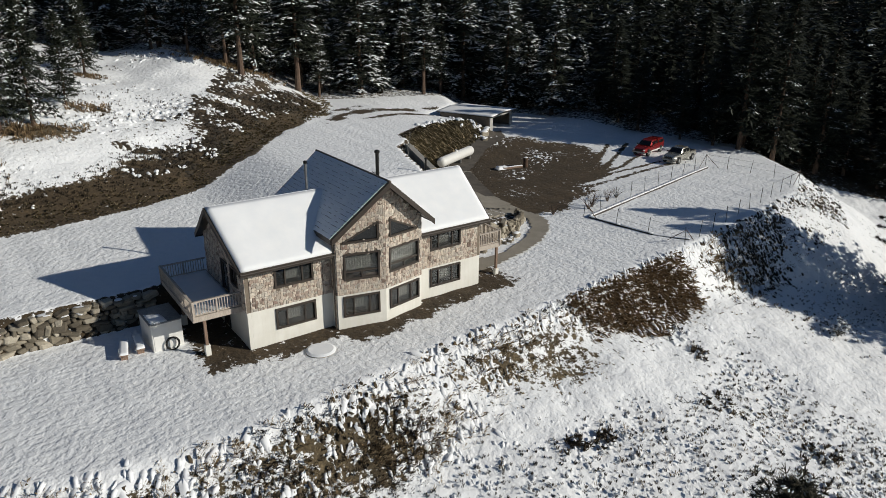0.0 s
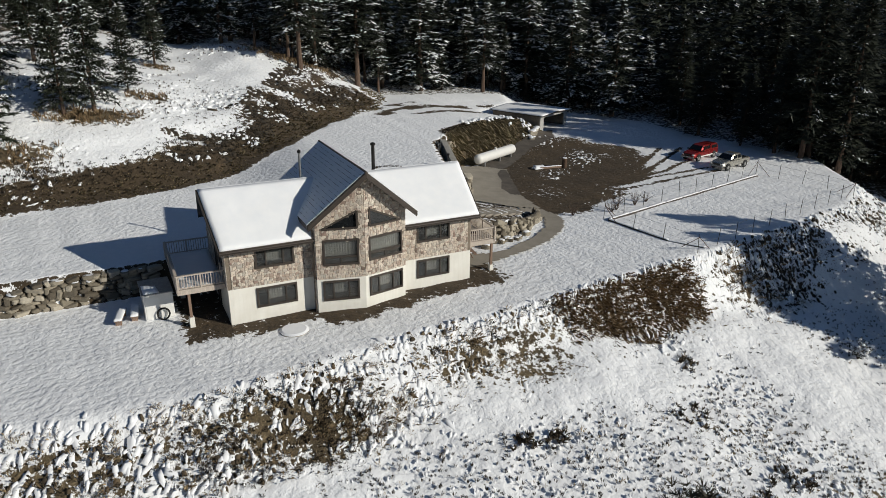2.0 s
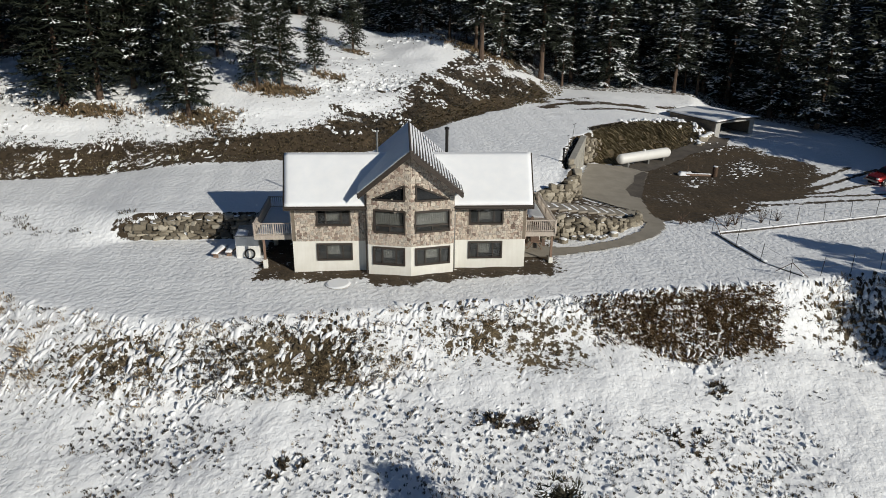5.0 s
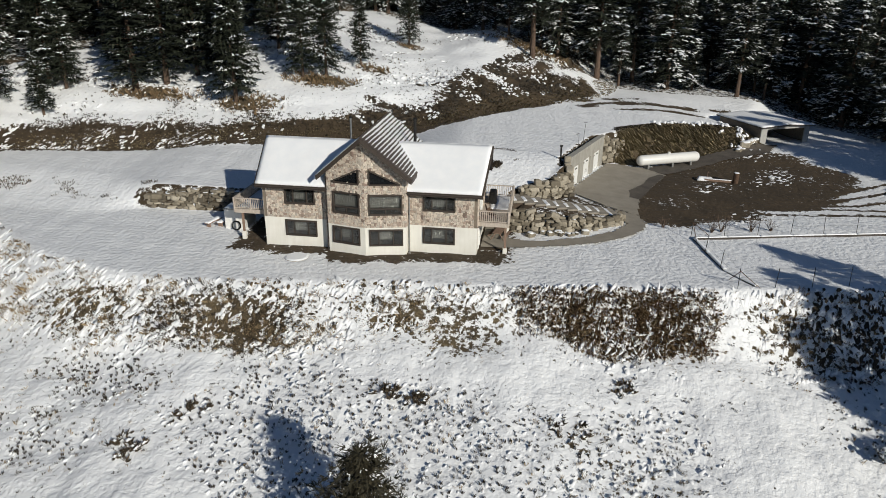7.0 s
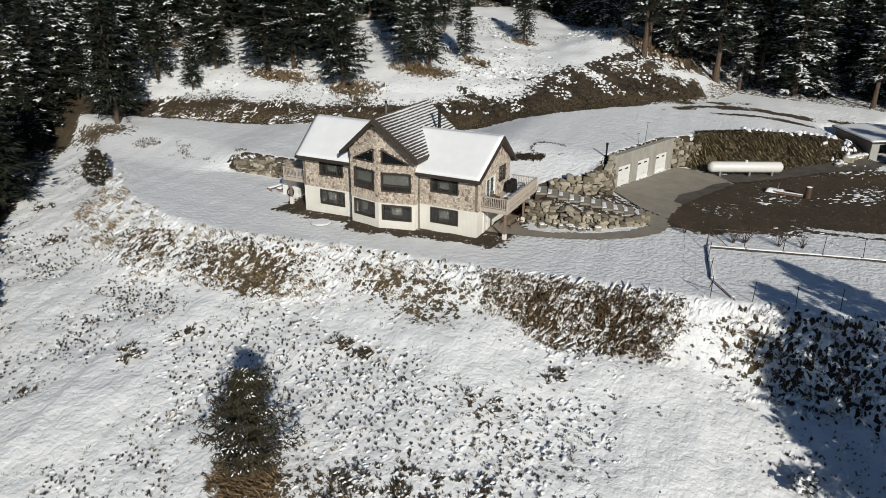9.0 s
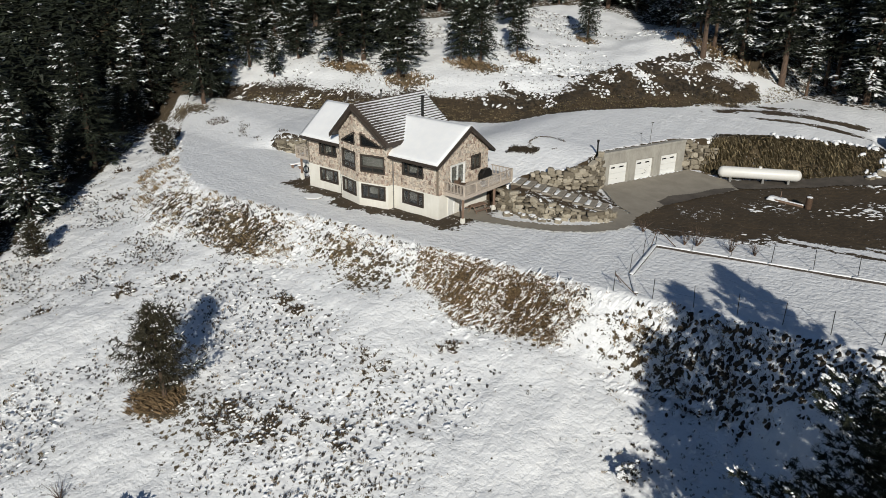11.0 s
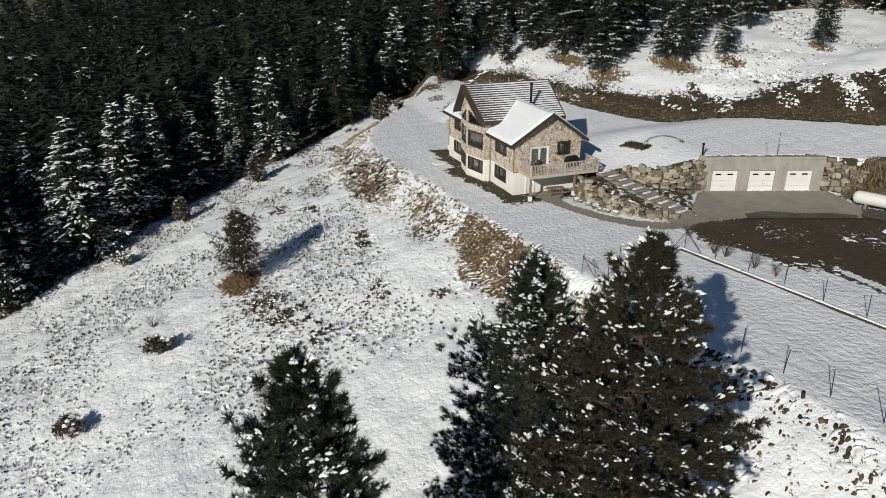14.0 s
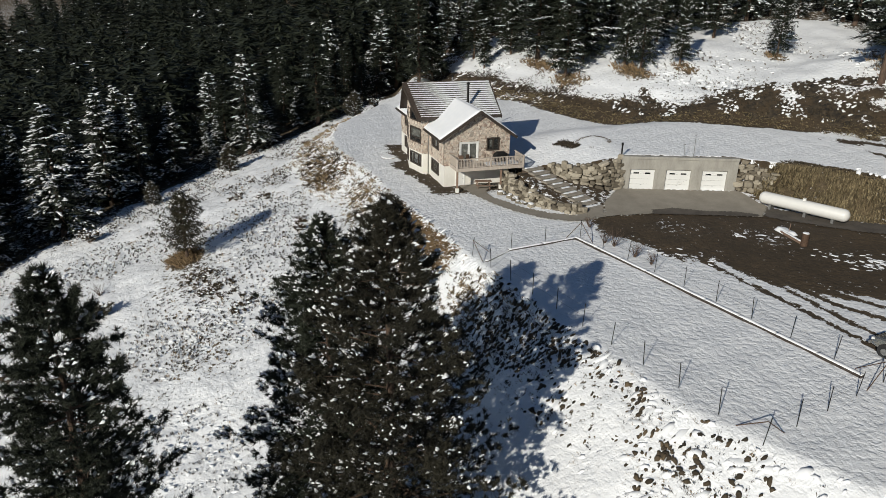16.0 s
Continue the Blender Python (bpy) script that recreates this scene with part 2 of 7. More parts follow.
# ---- the lie of the land ----
EDGE = ((-95, 30), (-60, 20), (-42, 12), (-30, 3), (-18, -5), (-10, -7.6), (-3, -8.2), (4, -7.2), (10, -6.4), (16, -6.2), (24, -5.6), (34, -4.6), (44, -3.4), (54, -1.8), (62, -0.4), (70, 4), (76, 14), (84, 34))
STEP = ((-60, 12), (-30, 9.5), (-16, 8), (-1, 8), (19.5, 8.3), (21, 11.3), (24.4, 13.2), (25.6, 15), (25.1, 17.4), (28.9, 28.6), (32.5, 31.5), (44.6, 38.6), (49.0, 39.2), (49.8, 40.6), (46.8, 47.0), (54.0, 50.4), (60, 61), (70, 82))
TOE = ((-90, 6), (-45, 18), (-18, 22.5), (-4, 24.5), (6, 28), (13, 32.5), (20, 41), (29, 46.5), (33, 54), (40, 80))


LEDGE = ((20.6, 6.3), (25.6, 7.4), (29.3, 8.9), (30.7, 10.8), (29.9, 13), (26.4, 15.4), (24.6, 13.4), (21.2, 11.4), (20.6, 6.3))


def side(line, x, y):
    """Distance to a polyline, positive on its left."""
    best = np.full(np.shape(x), 1e9)
    sign = np.ones(np.shape(x))
    for (ax, ay), (bx, by) in zip(line, line[1:]):
        ux, uy = bx - ax, by - ay
        k = np.clip(((x - ax) * ux + (y - ay) * uy) / (ux * ux + uy * uy), 0, 1)
        d = np.hypot(x - ax - k * ux, y - ay - k * uy)
        cross = ux * (y - ay) - uy * (x - ax)
        near = d < best - 1e-9
        best = np.where(near, d, best)
        sign = np.where(near, np.where(cross >= 0, 1.0, -1.0), sign)
    return best * sign


def ease(v, a, b):
    k = np.clip((v - a) / (b - a), 0, 1)
    return k * k * (3 - 2 * k)


def softmax(a, b, w):
    h = np.clip(0.5 + 0.5 * (a - b) / w, 0, 1)
    return b + (a - b) * h + w * h * (1 - h)


def height(x, y):
    x, y = np.asarray(x, float), np.asarray(y, float)
    far = np.hypot(x - 20, y - 15)
    meadow = -2.9 + 0.235 * (y + 11.6) - 0.08 * np.maximum(0, -x - 2) - 0.09 * np.clip(x - 22, 0, 60)
    meadow = np.where(y > 10, meadow - 0.12 * (y - 10), meadow)
    de, ds, dt = side(EDGE, x, y), side(STEP, x, y), side(TOE, x, y)
    low = 0.05 + 0.012 * np.clip(x, 0, 60) + 0.01 * np.clip(y - 5, 0, 30) + 0.5 * ease(ds, -9, -0.5) * ease(x, 22, 26) * (1 - ease(x, 31, 36))
    low = low + 0.8 * ease(y, 30, 40) * ease(x, 35, 45)
    low = low + ease(side(LEDGE, x, y), -0.1, 0.5) * (x > 20) * (x < 32) * (y > 5) * (y < 17) * np.maximum(0, 2.3 - 0.17 * (x - 20.6) - low)
    up = 2.2 - 0.7 * ease(-x, 13.5, 24) + 2.2 * np.maximum(ease(x, 4, 15) * ease(y, 8.5, 19), ease(x, 22, 26)) - 0.9 * ease(x, 36, 47) * (1 - ease(y, 47, 58)) + 0.04 * np.clip(ds, 0, 40) + 0.3 * ease(y, 30, 48) * ease(x, 15, 25)
    wide = 0.35 + 9.0 * ease(-x, 13.5, 22) + 4.5 * ease(x, 30, 35) + 6.0 * ease(x, 51, 57)
    flat = low + (up - low) * ease(ds, -wide * 0.5, wide * 0.5)
    hill = np.where(dt > 0, 3.2 * ease(dt, 0, 10) + 0.32 * np.clip(dt - 8, 0, 10) + 0.17 * np.maximum(0, dt - 18), 0)
    flat = flat + hill
    bank = flat + (0.62 + 0.5 * ease(x, 5, 35) - 0.5 * ease(x, 46, 56)) * np.minimum(de, 0)
    z = np.where(de > 0.8, flat, softmax(bank, meadow, 0.5))
    return z + 0.16 * np.maximum(0, far - 90)


def inside(poly, x, y):
    hit = np.zeros(np.shape(x), bool)
    for (ax, ay), (bx, by) in zip(poly, poly[1:] + poly[:1]):
        cross = (ay > y) != (by > y)
        with np.errstate(divide="ignore", invalid="ignore"):
            xi = (bx - ax) * (y - ay) / (by - ay) + ax
        hit ^= cross & (x < xi)
    return hit


def top(x, y):
    return float(height(x, y))


CLEARING = ((9, -56), (-16, -36), (-27, -20), (-44, 4), (-54, 20), (-56, 32), (-46, 44), (-34, 56), (-20, 66), (-10, 78), (6, 73), (18, 63), (34, 59), (48, 57), (62, 55), (68, 43), (73, 29), (77, 18), (86, 4), (98, -10), (120, -34), (120, -80), (9, -80))


TRACKS = (((44.5, 14.0), (49, 14.3), (53.4, 14.8), (57.3, 15.1), (60.5, 15.3)), ((45, 15.6), (50.4, 16.3), (54.4, 16.4), (58, 16.7), (60.5, 16.8)), ((45.5, 16.5), (50, 17.2), (54.1, 17.8), (58.2, 19.6), (60.4, 20.2)), ((46.6, 16.9), (50, 17.8), (53.2, 19.2), (58.9, 22.6), (64.7, 26.2)), ((46, 18.8), (49.5, 19.5), (52.4, 20.8), (58, 24.4), (62, 27.2)))
# the earthen slope that climbs from the drive to the wood
SLOPE = ((5, 27.6), (13, 32.8), (20, 41.3), (28.6, 46.8), (31.2, 51), (30.4, 57), (25.5, 61.5), (19.5, 58.8), (14.0, 51), (10.4, 46), (8.0, 38), (4, 33))
YARD = ((31.4, 8.0), (36, 8.9), (41, 10.2), (46, 13.6), (51, 16.6), (56.5, 22), (59, 28.5), (55, 35.4), (50, 37.5), (44, 35.2), (35.5, 28.2), (31.5, 20), (31.0, 12.5))


def wave(x, y, s, seed):
    """Smooth random field, about -1 to 1."""
    r = np.random.RandomState(seed)
    out = np.zeros(np.shape(x))
    for _ in range(7):
        a, p = r.uniform(0, 2 * math.pi, 2)
        k = s * r.uniform(0.6, 1.7)
        out = out + np.sin(k * (x * math.cos(a) + y * math.sin(a)) + p)
    return out / 3.2


def spot(x, y, cx, cy, rx, ry, turn=0.0):
    c, s = math.cos(turn), math.sin(turn)
    u, v = (x - cx) * c + (y - cy) * s, -(x - cx) * s + (y - cy) * c
    return np.clip(1.35 - np.hypot(u / rx, v / ry), 0, 1)


def snow_cover(x, y):
    """Snow cover 0 to 1 and share of bare soil among what is not snow."""
    de, ds, dt = side(EDGE, x, y), side(STEP, x, y), side(TOE, x, y)
    cover = np.full(np.shape(x), 0.98)
    dirt = np.zeros(np.shape(x))
    meadow = ease(-de, 5, 9)
    cover -= meadow * (0.19 + 0.10 * wave(x, y, 0.25, 3))
    bank = ease(-de, 0.3, 1.2) * (1 - ease(-de, 4.5, 7.5))
    cover -= bank * (0.33 + 0.12 * wave(x, y, 0.5, 4) - 0.20 * ease(x, 45, 52))
    for cx, cy, rx, ry, k in ((28.8, -6.9, 7.0, 2.2, 0.5), (1, -10.6, 5, 2.6, 0.40), (13, -8.6, 3, 1.6, 0.3), (51, -4.3, 9, 2.6, 0.02), (61, -2.4, 10, 2.8, 0.06), (15, -8.0, 7, 2.2, 0.10), (41, -5.6, 5, 2.0, 0.2), (-10, -10.2, 6, 2.6, 0.2), (20, -27, 6, 4, 0.32), (29, -18, 8, 2.5, 0.15), (15, -27.5, 2.2, 1.8, 0.7), (34, -26, 4, 3, 0.2)):
        cover -= k * spot(x, y, cx, cy, rx, ry)
    cut = ease(dt, -0.6, 0.6) * (1 - ease(dt + 1.3 * wave(x, y, 0.5, 6), 4.4, 6.8)) * (1 - ease(x, 22, 27))
    west = ease(-x, 2, 22)
    cover -= cut * (0.92 - 0.13 * west + 0.10 * wave(x, y, 0.45, 8))
    dirt = np.maximum(dirt, cut)
    patch = spot(x, y, 11, 40, 13, 8, 0.5) + 0.7 * spot(x, y, 20, 52, 6, 5, 0.6)
    cover -= 0.30 * np.clip(patch, 0, 1) * (dt > 0)
    slope_d = np.where(inside(SLOPE, x, y), 1, -1) * np.abs(side(SLOPE + SLOPE[:1], x, y))
    slope = ease(slope_d + 1.2 * wave(x, y, 0.6, 61), -0.8, 2.2)
    cover -= slope * (0.42 + 0.26 * wave(x, y, 1.2, 62) + 0.42 * (1 - ease(dt, 1.5, 4.5)))
    cover -= 0.13 * ease(dt, 6, 9) * (0.6 + wave(x, y, 0.3, 64))
    patch = np.maximum(patch, slope)
    dirt = np.maximum(dirt, np.clip(patch, 0, 1))
    for cx, cy, rx, ry in ((-14.5, 31.4, 4.5, 2.2), (-6.8, 38.2, 4.8, 1.8), (-0.8, 43.2, 2.5, 1.4), (22, 60.5, 6, 3), (-42, 12.5, 6, 2.6), (1.8, 56.6, 2.5, 1.2), (-55, 26, 6, 3), (-28.5, 33, 7.5, 1.8)):
        cover -= 0.75 * spot(x, y, cx, cy, rx, ry)
    tank = ease(ds, -3.4, -1.6) * (1 - ease(ds, 2.2, 3.2)) * ease(x, 30.5, 33) * (1 - ease(x, 49, 51)) * (y < 43)
    cover -= 0.9 * tank
    dirt = np.maximum(dirt, 0.35 * tank)
    wood = ~inside(CLEARING, x, y)
    cover -= np.where(wood, 0.55, 0)
    dirt = np.where(wood, np.maximum(dirt, 0.7), dirt)
    face = -np.where((x > 5.8) & (x < 12.5), 1.45 - 0.21 * np.abs(x - 9.15), 0.0)
    yard = (1 - ease(face - y + 0.3 * wave(x, y, 1.2, 44), 1.3, 2.6)) * ease(x, -3.6, -2.6) * (1 - ease(x, 19.5, 23)) * (y < 9)
    cover -= 0.85 * yard
    dirt = np.maximum(dirt, yard)
    yard_d = np.where(inside(YARD, x, y), 1, -1) * np.abs(side(YARD + YARD[:1], x, y))
    bare = ease(yard_d + 0.9 * wave(x, y, 0.8, 41), -0.6, 1.6)
    cover -= bare * (0.93 - 0.17 * np.clip(wave(x, y, 0.55, 42), 0, 1) - 0.12 * (1 - ease(yard_d, 1, 4)) * ease(x, 36, 44))
    dirt = np.maximum(dirt, bare)
    for line in TRACKS:
        track = np.clip(1.6 - np.abs(side(line, x, y)) / 0.34, 0, 1)
        cover -= 0.8 * track
        dirt = np.maximum(dirt, track)
    wall_foot = (np.abs(ds + 0.2) < 0.75) * (x > 20) * (x < 33) + (np.abs(ds) < 0.5) * (x > -17) * (x < -2)
    ledge = (side(LEDGE, x, y) > -0.5) * (x > 20) * (x < 31.5) * (y > 5) * (y < 16)
    cover -= np.where(wall_foot > 0, 0.7, 0) + np.where(ledge, 0.68, 0)
    dirt = np.where((wall_foot > 0) | ledge, 1.0, dirt)
    for cx, cy, rx, ry, turn in ((31.5, 46.2, 6.5, 1.3, 0.6), (37.5, 48.3, 6.5, 1.2, 0.35), (42.0, 45.4, 5.0, 1.0, 0.05), (36, 44.0, 6, 0.7, 0.2), (27, 51, 6, 1.8, 1.1), (44, 49.5, 6, 0.9, 0.2), (33, 50, 6, 1.0, 0.5)):
        scuff = spot(x, y, cx, cy, rx, ry, turn)
        cover -= 1.15 * scuff * np.clip(0.75 + 0.6 * wave(x, y, 1.4, 74), 0, 1)
        dirt = np.maximum(dirt, np.minimum(1, 1.5 * scuff))
    return np.clip(cover, 0, 1), np.clip(dirt, 0, 1)


def axis(lo, hi, step, reach):
    core = list(np.arange(lo, hi + 1e-6, step))
    out, d, v = [], step, hi
    while v < reach:
        d *= 1.22
        v += d
        out.append(v)
    return [lo - (v - hi) for v in reversed(out)] + core + out


xs, ys = axis(-52, 88, 0.42, 1900), axis(-50, 70, 0.42, 1900)
GX, GY = np.meshgrid(np.array(xs), np.array(ys))
GZ = height(GX, GY)
de = side(EDGE, GX, GY)
rough = ease(-de, 0.2, 2.0)
lump = 0.10 * wave(GX, GY, 1.1, 11) + 0.07 * wave(GX, GY, 2.6, 12) + 0.22 * wave(GX, GY, 0.3, 13)
GZ = GZ + rough * lump + (1 - rough) * 0.03 * wave(GX, GY, 1.4, 14) * (side(TOE, GX, GY) < 0) + (side(TOE, GX, GY) > 0) * 0.12 * wave(GX, GY, 1.0, 15)
cov, drt = snow_cover(GX, GY)
ny, nx = GX.shape
me = bpy.data.meshes.new("ground")
idx = np.arange(nx * ny).reshape(ny, nx)
quads = np.stack([idx[:-1, :-1], idx[:-1, 1:], idx[1:, 1:], idx[1:, :-1]], -1).reshape(-1, 4)
me.from_pydata(np.stack([GX, GY, GZ], -1).reshape(-1, 3).tolist(), [], quads.tolist())
for key, data in (("cover", cov), ("dirt", drt)):
    me.attributes.new(key, "FLOAT", "POINT").data.foreach_set("value", data.astype(np.float32).ravel())
me.polygons.foreach_set("use_smooth", [True] * len(me.polygons))
me.materials.append(GROUND)
ground = tagged(new("ground", me), "snow-covered hillside with dry grass showing through", "ground", kind="structure")

# ---- house ----
house = thing("house", pose(0, 0, 0), "two-storey stone and cream stucco house with snowy gabled roofs", "house")


def strips(u_len, breaks, openings, foot, crest):
    """Quads (u0, u1, low0, low1, high0, high1) of a wall with openings (u0, u1, sill, head0, head1)."""
    us = sorted({0.0, u_len, *breaks, *(o[0] for o in openings), *(o[1] for o in openings)})
    out = []
    for a, b in zip(us, us[1:]):
        m = (a + b) / 2
        cuts = sorted((o for o in openings if o[0] < m < o[1]), key=lambda o: o[2])
        lo = (foot(a), foot(b))
        for o in cuts:
            out.append((a, b, *lo, o[2], o[2]))
            head = [o[3] + (o[4] - o[3]) * (v - o[0]) / (o[1] - o[0]) for v in (a, b)]
            lo = tuple(head)
        out.append((a, b, *lo, crest(a), crest(b)))
    return out


def wall(name, p0, p1, foot, crest, openings, material, parent, breaks=(), thick=0.25, label=""):
    p0, p1 = Vector((*p0, 0)), Vector((*p1, 0))
    u = (p1 - p0).normalized()
    inward = Vector((-u.y, u.x, 0)) * thick
    bm = bmesh.new()
    for a, b, l0, l1, h0, h1 in strips((p1 - p0).length, breaks, openings, foot, crest):
        if h0 - l0 < 1e-3 and h1 - l1 < 1e-3:
            continue
        pts = [p0 + u * a + Vector((0, 0, l0)), p0 + u * b + Vector((0, 0, l1))]
        if h1 - l1 > 1e-3:
            pts.append(p0 + u * b + Vector((0, 0, h1)))
        if h0 - l0 > 1e-3:
            pts.append(p0 + u * a + Vector((0, 0, h0)))
        slab(bm, pts, 1.0, inward)
    return part(name, bm, material, parent, label)


def veneer(p0, p1, foot, crest, openings, parent, seed, size=0.155):
    """Irregular flat stones set proud of a wall, joined in one mesh."""
    rnd = random.Random(seed)
    p0, p1 = Vector((*p0, 0)), Vector((*p1, 0))
    n_len = (p1 - p0).length
    u = (p1 - p0).normalized()
    out = Vector((u.y, -u.x, 0))
    hi = max(crest(k * n_len / 20) for k in range(21))
    lo = min(foot(0), foot(n_len))
    nu, nz = max(2, round(n_len / size)), max(2, round((hi - lo) / (size * 1.15)))
    du, dz = n_len / nu, (hi - lo) / nz
    grid = {}
    for i in range(nu + 1):
        for j in range(nz + 1):
            ju = 0 if i in (0, nu) else rnd.uniform(-0.47, 0.47) * du
            jz = 0 if j == 0 else rnd.uniform(-0.47, 0.47) * dz
            grid[i, j] = (i * du + ju, lo + j * dz + jz)
    verts, faces = [], []

    def stone(cells):
        c = [grid[k] for k in cells]
        cu, cz = sum(p[0] for p in c) / len(c), sum(p[1] for p in c) / len(c)
        if cz > crest(cu) - 0.1 or cz < foot(cu) + 0.05:
            return
        for o in openings:
            head = o[3] + (o[4] - o[3]) * min(1, max(0, (cu - o[0]) / (o[1] - o[0])))
            if o[0] - 0.06 < cu < o[1] + 0.06 and o[2] - 0.06 < cz < head + 0.06:
                return
        base = len(verts)
        d = rnd.uniform(0.03, 0.07)
        for k, depth in ((0.91, 0.0), (0.89, d * 0.8), (0.70, d)):
            for pu, pz in c:
                q = p0 + u * (cu + (pu - cu) * k) + out * depth
                verts.append((q.x, q.y, cz + (pz - cz) * k))
        n = len(c)
        for r in (0, n):
            for m in range(n):
                faces.append((base + r + m, base + r + (m + 1) % n, base + r + n + (m + 1) % n, base + r + n + m))
        faces.append(tuple(base + 2 * n + m for m in range(n)))

    used = set()
    for j in range(nz):
        for i in range(nu):
            if (i, j) in used:
                continue
            if rnd.random() < 0.22 and i + 1 < nu and (i + 1, j) not in used:
                used.add((i + 1, j))
                stone(((i, j), (i + 1, j), (i + 2, j), (i + 2, j + 1), (i + 1, j + 1), (i, j + 1)))
            elif rnd.random() < 0.14 and j + 1 < nz:
                used.add((i, j + 1))
                stone(((i, j), (i + 1, j), (i + 1, j + 1), (i + 1, j + 2), (i, j + 2), (i, j + 1)))
            else:
                stone(((i, j), (i + 1, j), (i + 1, j + 1), (i, j + 1)))
    ob = new("stone_veneer", raw_mesh("stone_veneer", verts, faces, VENEER))
    ob.parent = parent
    return tagged(ob, "irregular tan and brown stone facing", kind="stuff")


def window(p0, p1, u0, u1, z0, z1, lites, parent, curtain=(0.3, 0.7, 0.0), rail=0.0, name="window"):
    """A dark framed window. lites: shares of the width; rail: height share of a low cross rail."""
    p0, p1 = Vector((*p0, 0)), Vector((*p1, 0))
    u = (p1 - p0).normalized()
    ang = math.atan2(u.y, u.x)
    at = p0 + u * u0
    w, h = u1 - u0, z1 - z0
    win = new(name)
    win.parent = parent
    win.matrix_basis = Matrix.Translation((at.x, at.y, z0)) @ Matrix.Rotation(ang, 4, "Z")
    win.empty_display_size = 0.2
    f = 0.085
    bm = bmesh.new()
    for a, b, c, d in ((-0.04, w + 0.04, -0.05, f), (-0.04, w + 0.04, h - f, h + 0.05), (-0.04, f, f, h - f), (w - f, w + 0.04, f, h - f)):
        box(bm, a, b, -0.09, 0.12, c, d)
    part("frame", bm, TRIM, win, "dark brown frame")
    edge, x = [], 0.0
    for s in lites:
        edge.append((x * w, (x + s) * w))
        x += s
    low_top = h * rail - 0.05 if rail else h - f
    for a, b in edge[1:]:
        bm = bmesh.new()
        box(bm, a - 0.045, a + 0.045, -0.03, 0.09, f, low_top)
        part("mullion", bm, TRIM, win)
    if rail:
        bm = bmesh.new()
        box(bm, f, w - f, -0.04, 0.1, h * rail - 0.05, h * rail + 0.05)
        part("cross_rail", bm, TRIM, win)
    for a, b in edge:
        bm = bmesh.new()
        box(bm, a + (f if a < 0.01 else 0.045), b - (f if b > w - 0.01 else 0.045), 0.03, 0.042, f, low_top)
        pane = part("pane", bm, GLASS, win)
        pane.visible_shadow = False
    if rail:
        bm = bmesh.new()
        box(bm, f, w - f, 0.03, 0.042, h * rail + 0.05, h - f)
        pane = part("pane", bm, GLASS, win)
        pane.visible_shadow = False
    if curtain:
        a, b, low = curtain
        bm = bmesh.new()
        n = max(4, round((b - a) * w / 0.09))
        row = [(a * w + (b - a) * w * i / n, 0.20 + 0.014 * (i % 2)) for i in range(n + 1)]
        zl, zh = f + low * (h - 2 * f), h - f
        ring = [(bm.verts.new((px, py, zl)), bm.verts.new((px, py, zh))) for px, py in row]
        back = [(bm.verts.new((px, py + 0.02, zl)), bm.verts.new((px, py + 0.02, zh))) for px, py in row]
        for s in (ring, back):
            for q, r in zip(s, s[1:]):
                bm.faces.new((q[0], r[0], r[1], q[1]))
        part("curtain", bm, CLOTH, win, "pale curtain")
    return win


def flat(z):
    return lambda u: z


HX, HY, BELT = 18.2, 7.6, 2.6
RIDGE_Y, RIDGE_Z, WING_S = 3.8, 8.62, 0.68
MID, MID_Z, MID_S = 9.15, 10.15, 0.857
BAY = ((5.85, 0.0), (5.85, -0.75), (MID, -1.45), (12.45, -0.75), (12.45, 0.0))


def eave_top(y):
    return RIDGE_Z - 0.28 - WING_S * abs(y - RIDGE_Y)


def mid_top(x):
    return MID_Z - 0.3 - MID_S * abs(x - MID)


low_win = {"L": (1.87, 4.57, 1.05, 2.38), "R": (13.73, 16.35, 1.08, 2.42)}
up_win = {"L": (1.94, 4.5, 3.9, 5.25), "R": (13.73, 16.35, 3.92, 5.22)}
wing = {"L": ((0.252, 0), (5.85, 0), 0.252), "R": ((12.45, 0), (HX - 0.252, 0), 12.45)}
for key, (a, b, off) in wing.items():
    x0, x1, z0, z1 = low_win[key]
    lo = [(x0 - off, x1 - off, z0, z1, z1)]
    wall("wall_lower_front", a, b, flat(-0.5), flat(BELT), lo, STUCCO, house, label="cream stucco lower wall")
    window(a, b, x0 - off, x1 - off, z0, z1, (0.27, 0.46, 0.27), house, (0.28, 0.70, 0.25))
    x0, x1, z0, z1 = up_win[key]
    hi = [(x0 - off, x1 - off, z0, z1, z1)]
    crest = flat(eave_top(0) + 0.05)
    wall("wall_upper_front", a, b, flat(BELT), crest, hi, MORTAR, house)
    veneer(a, b, flat(BELT), crest, hi, house, 21 + ord(key))
    window(a, b, x0 - off, x1 - off, z0, z1, (0.27, 0.46, 0.27), house, (0.28, 0.70, 0.2))

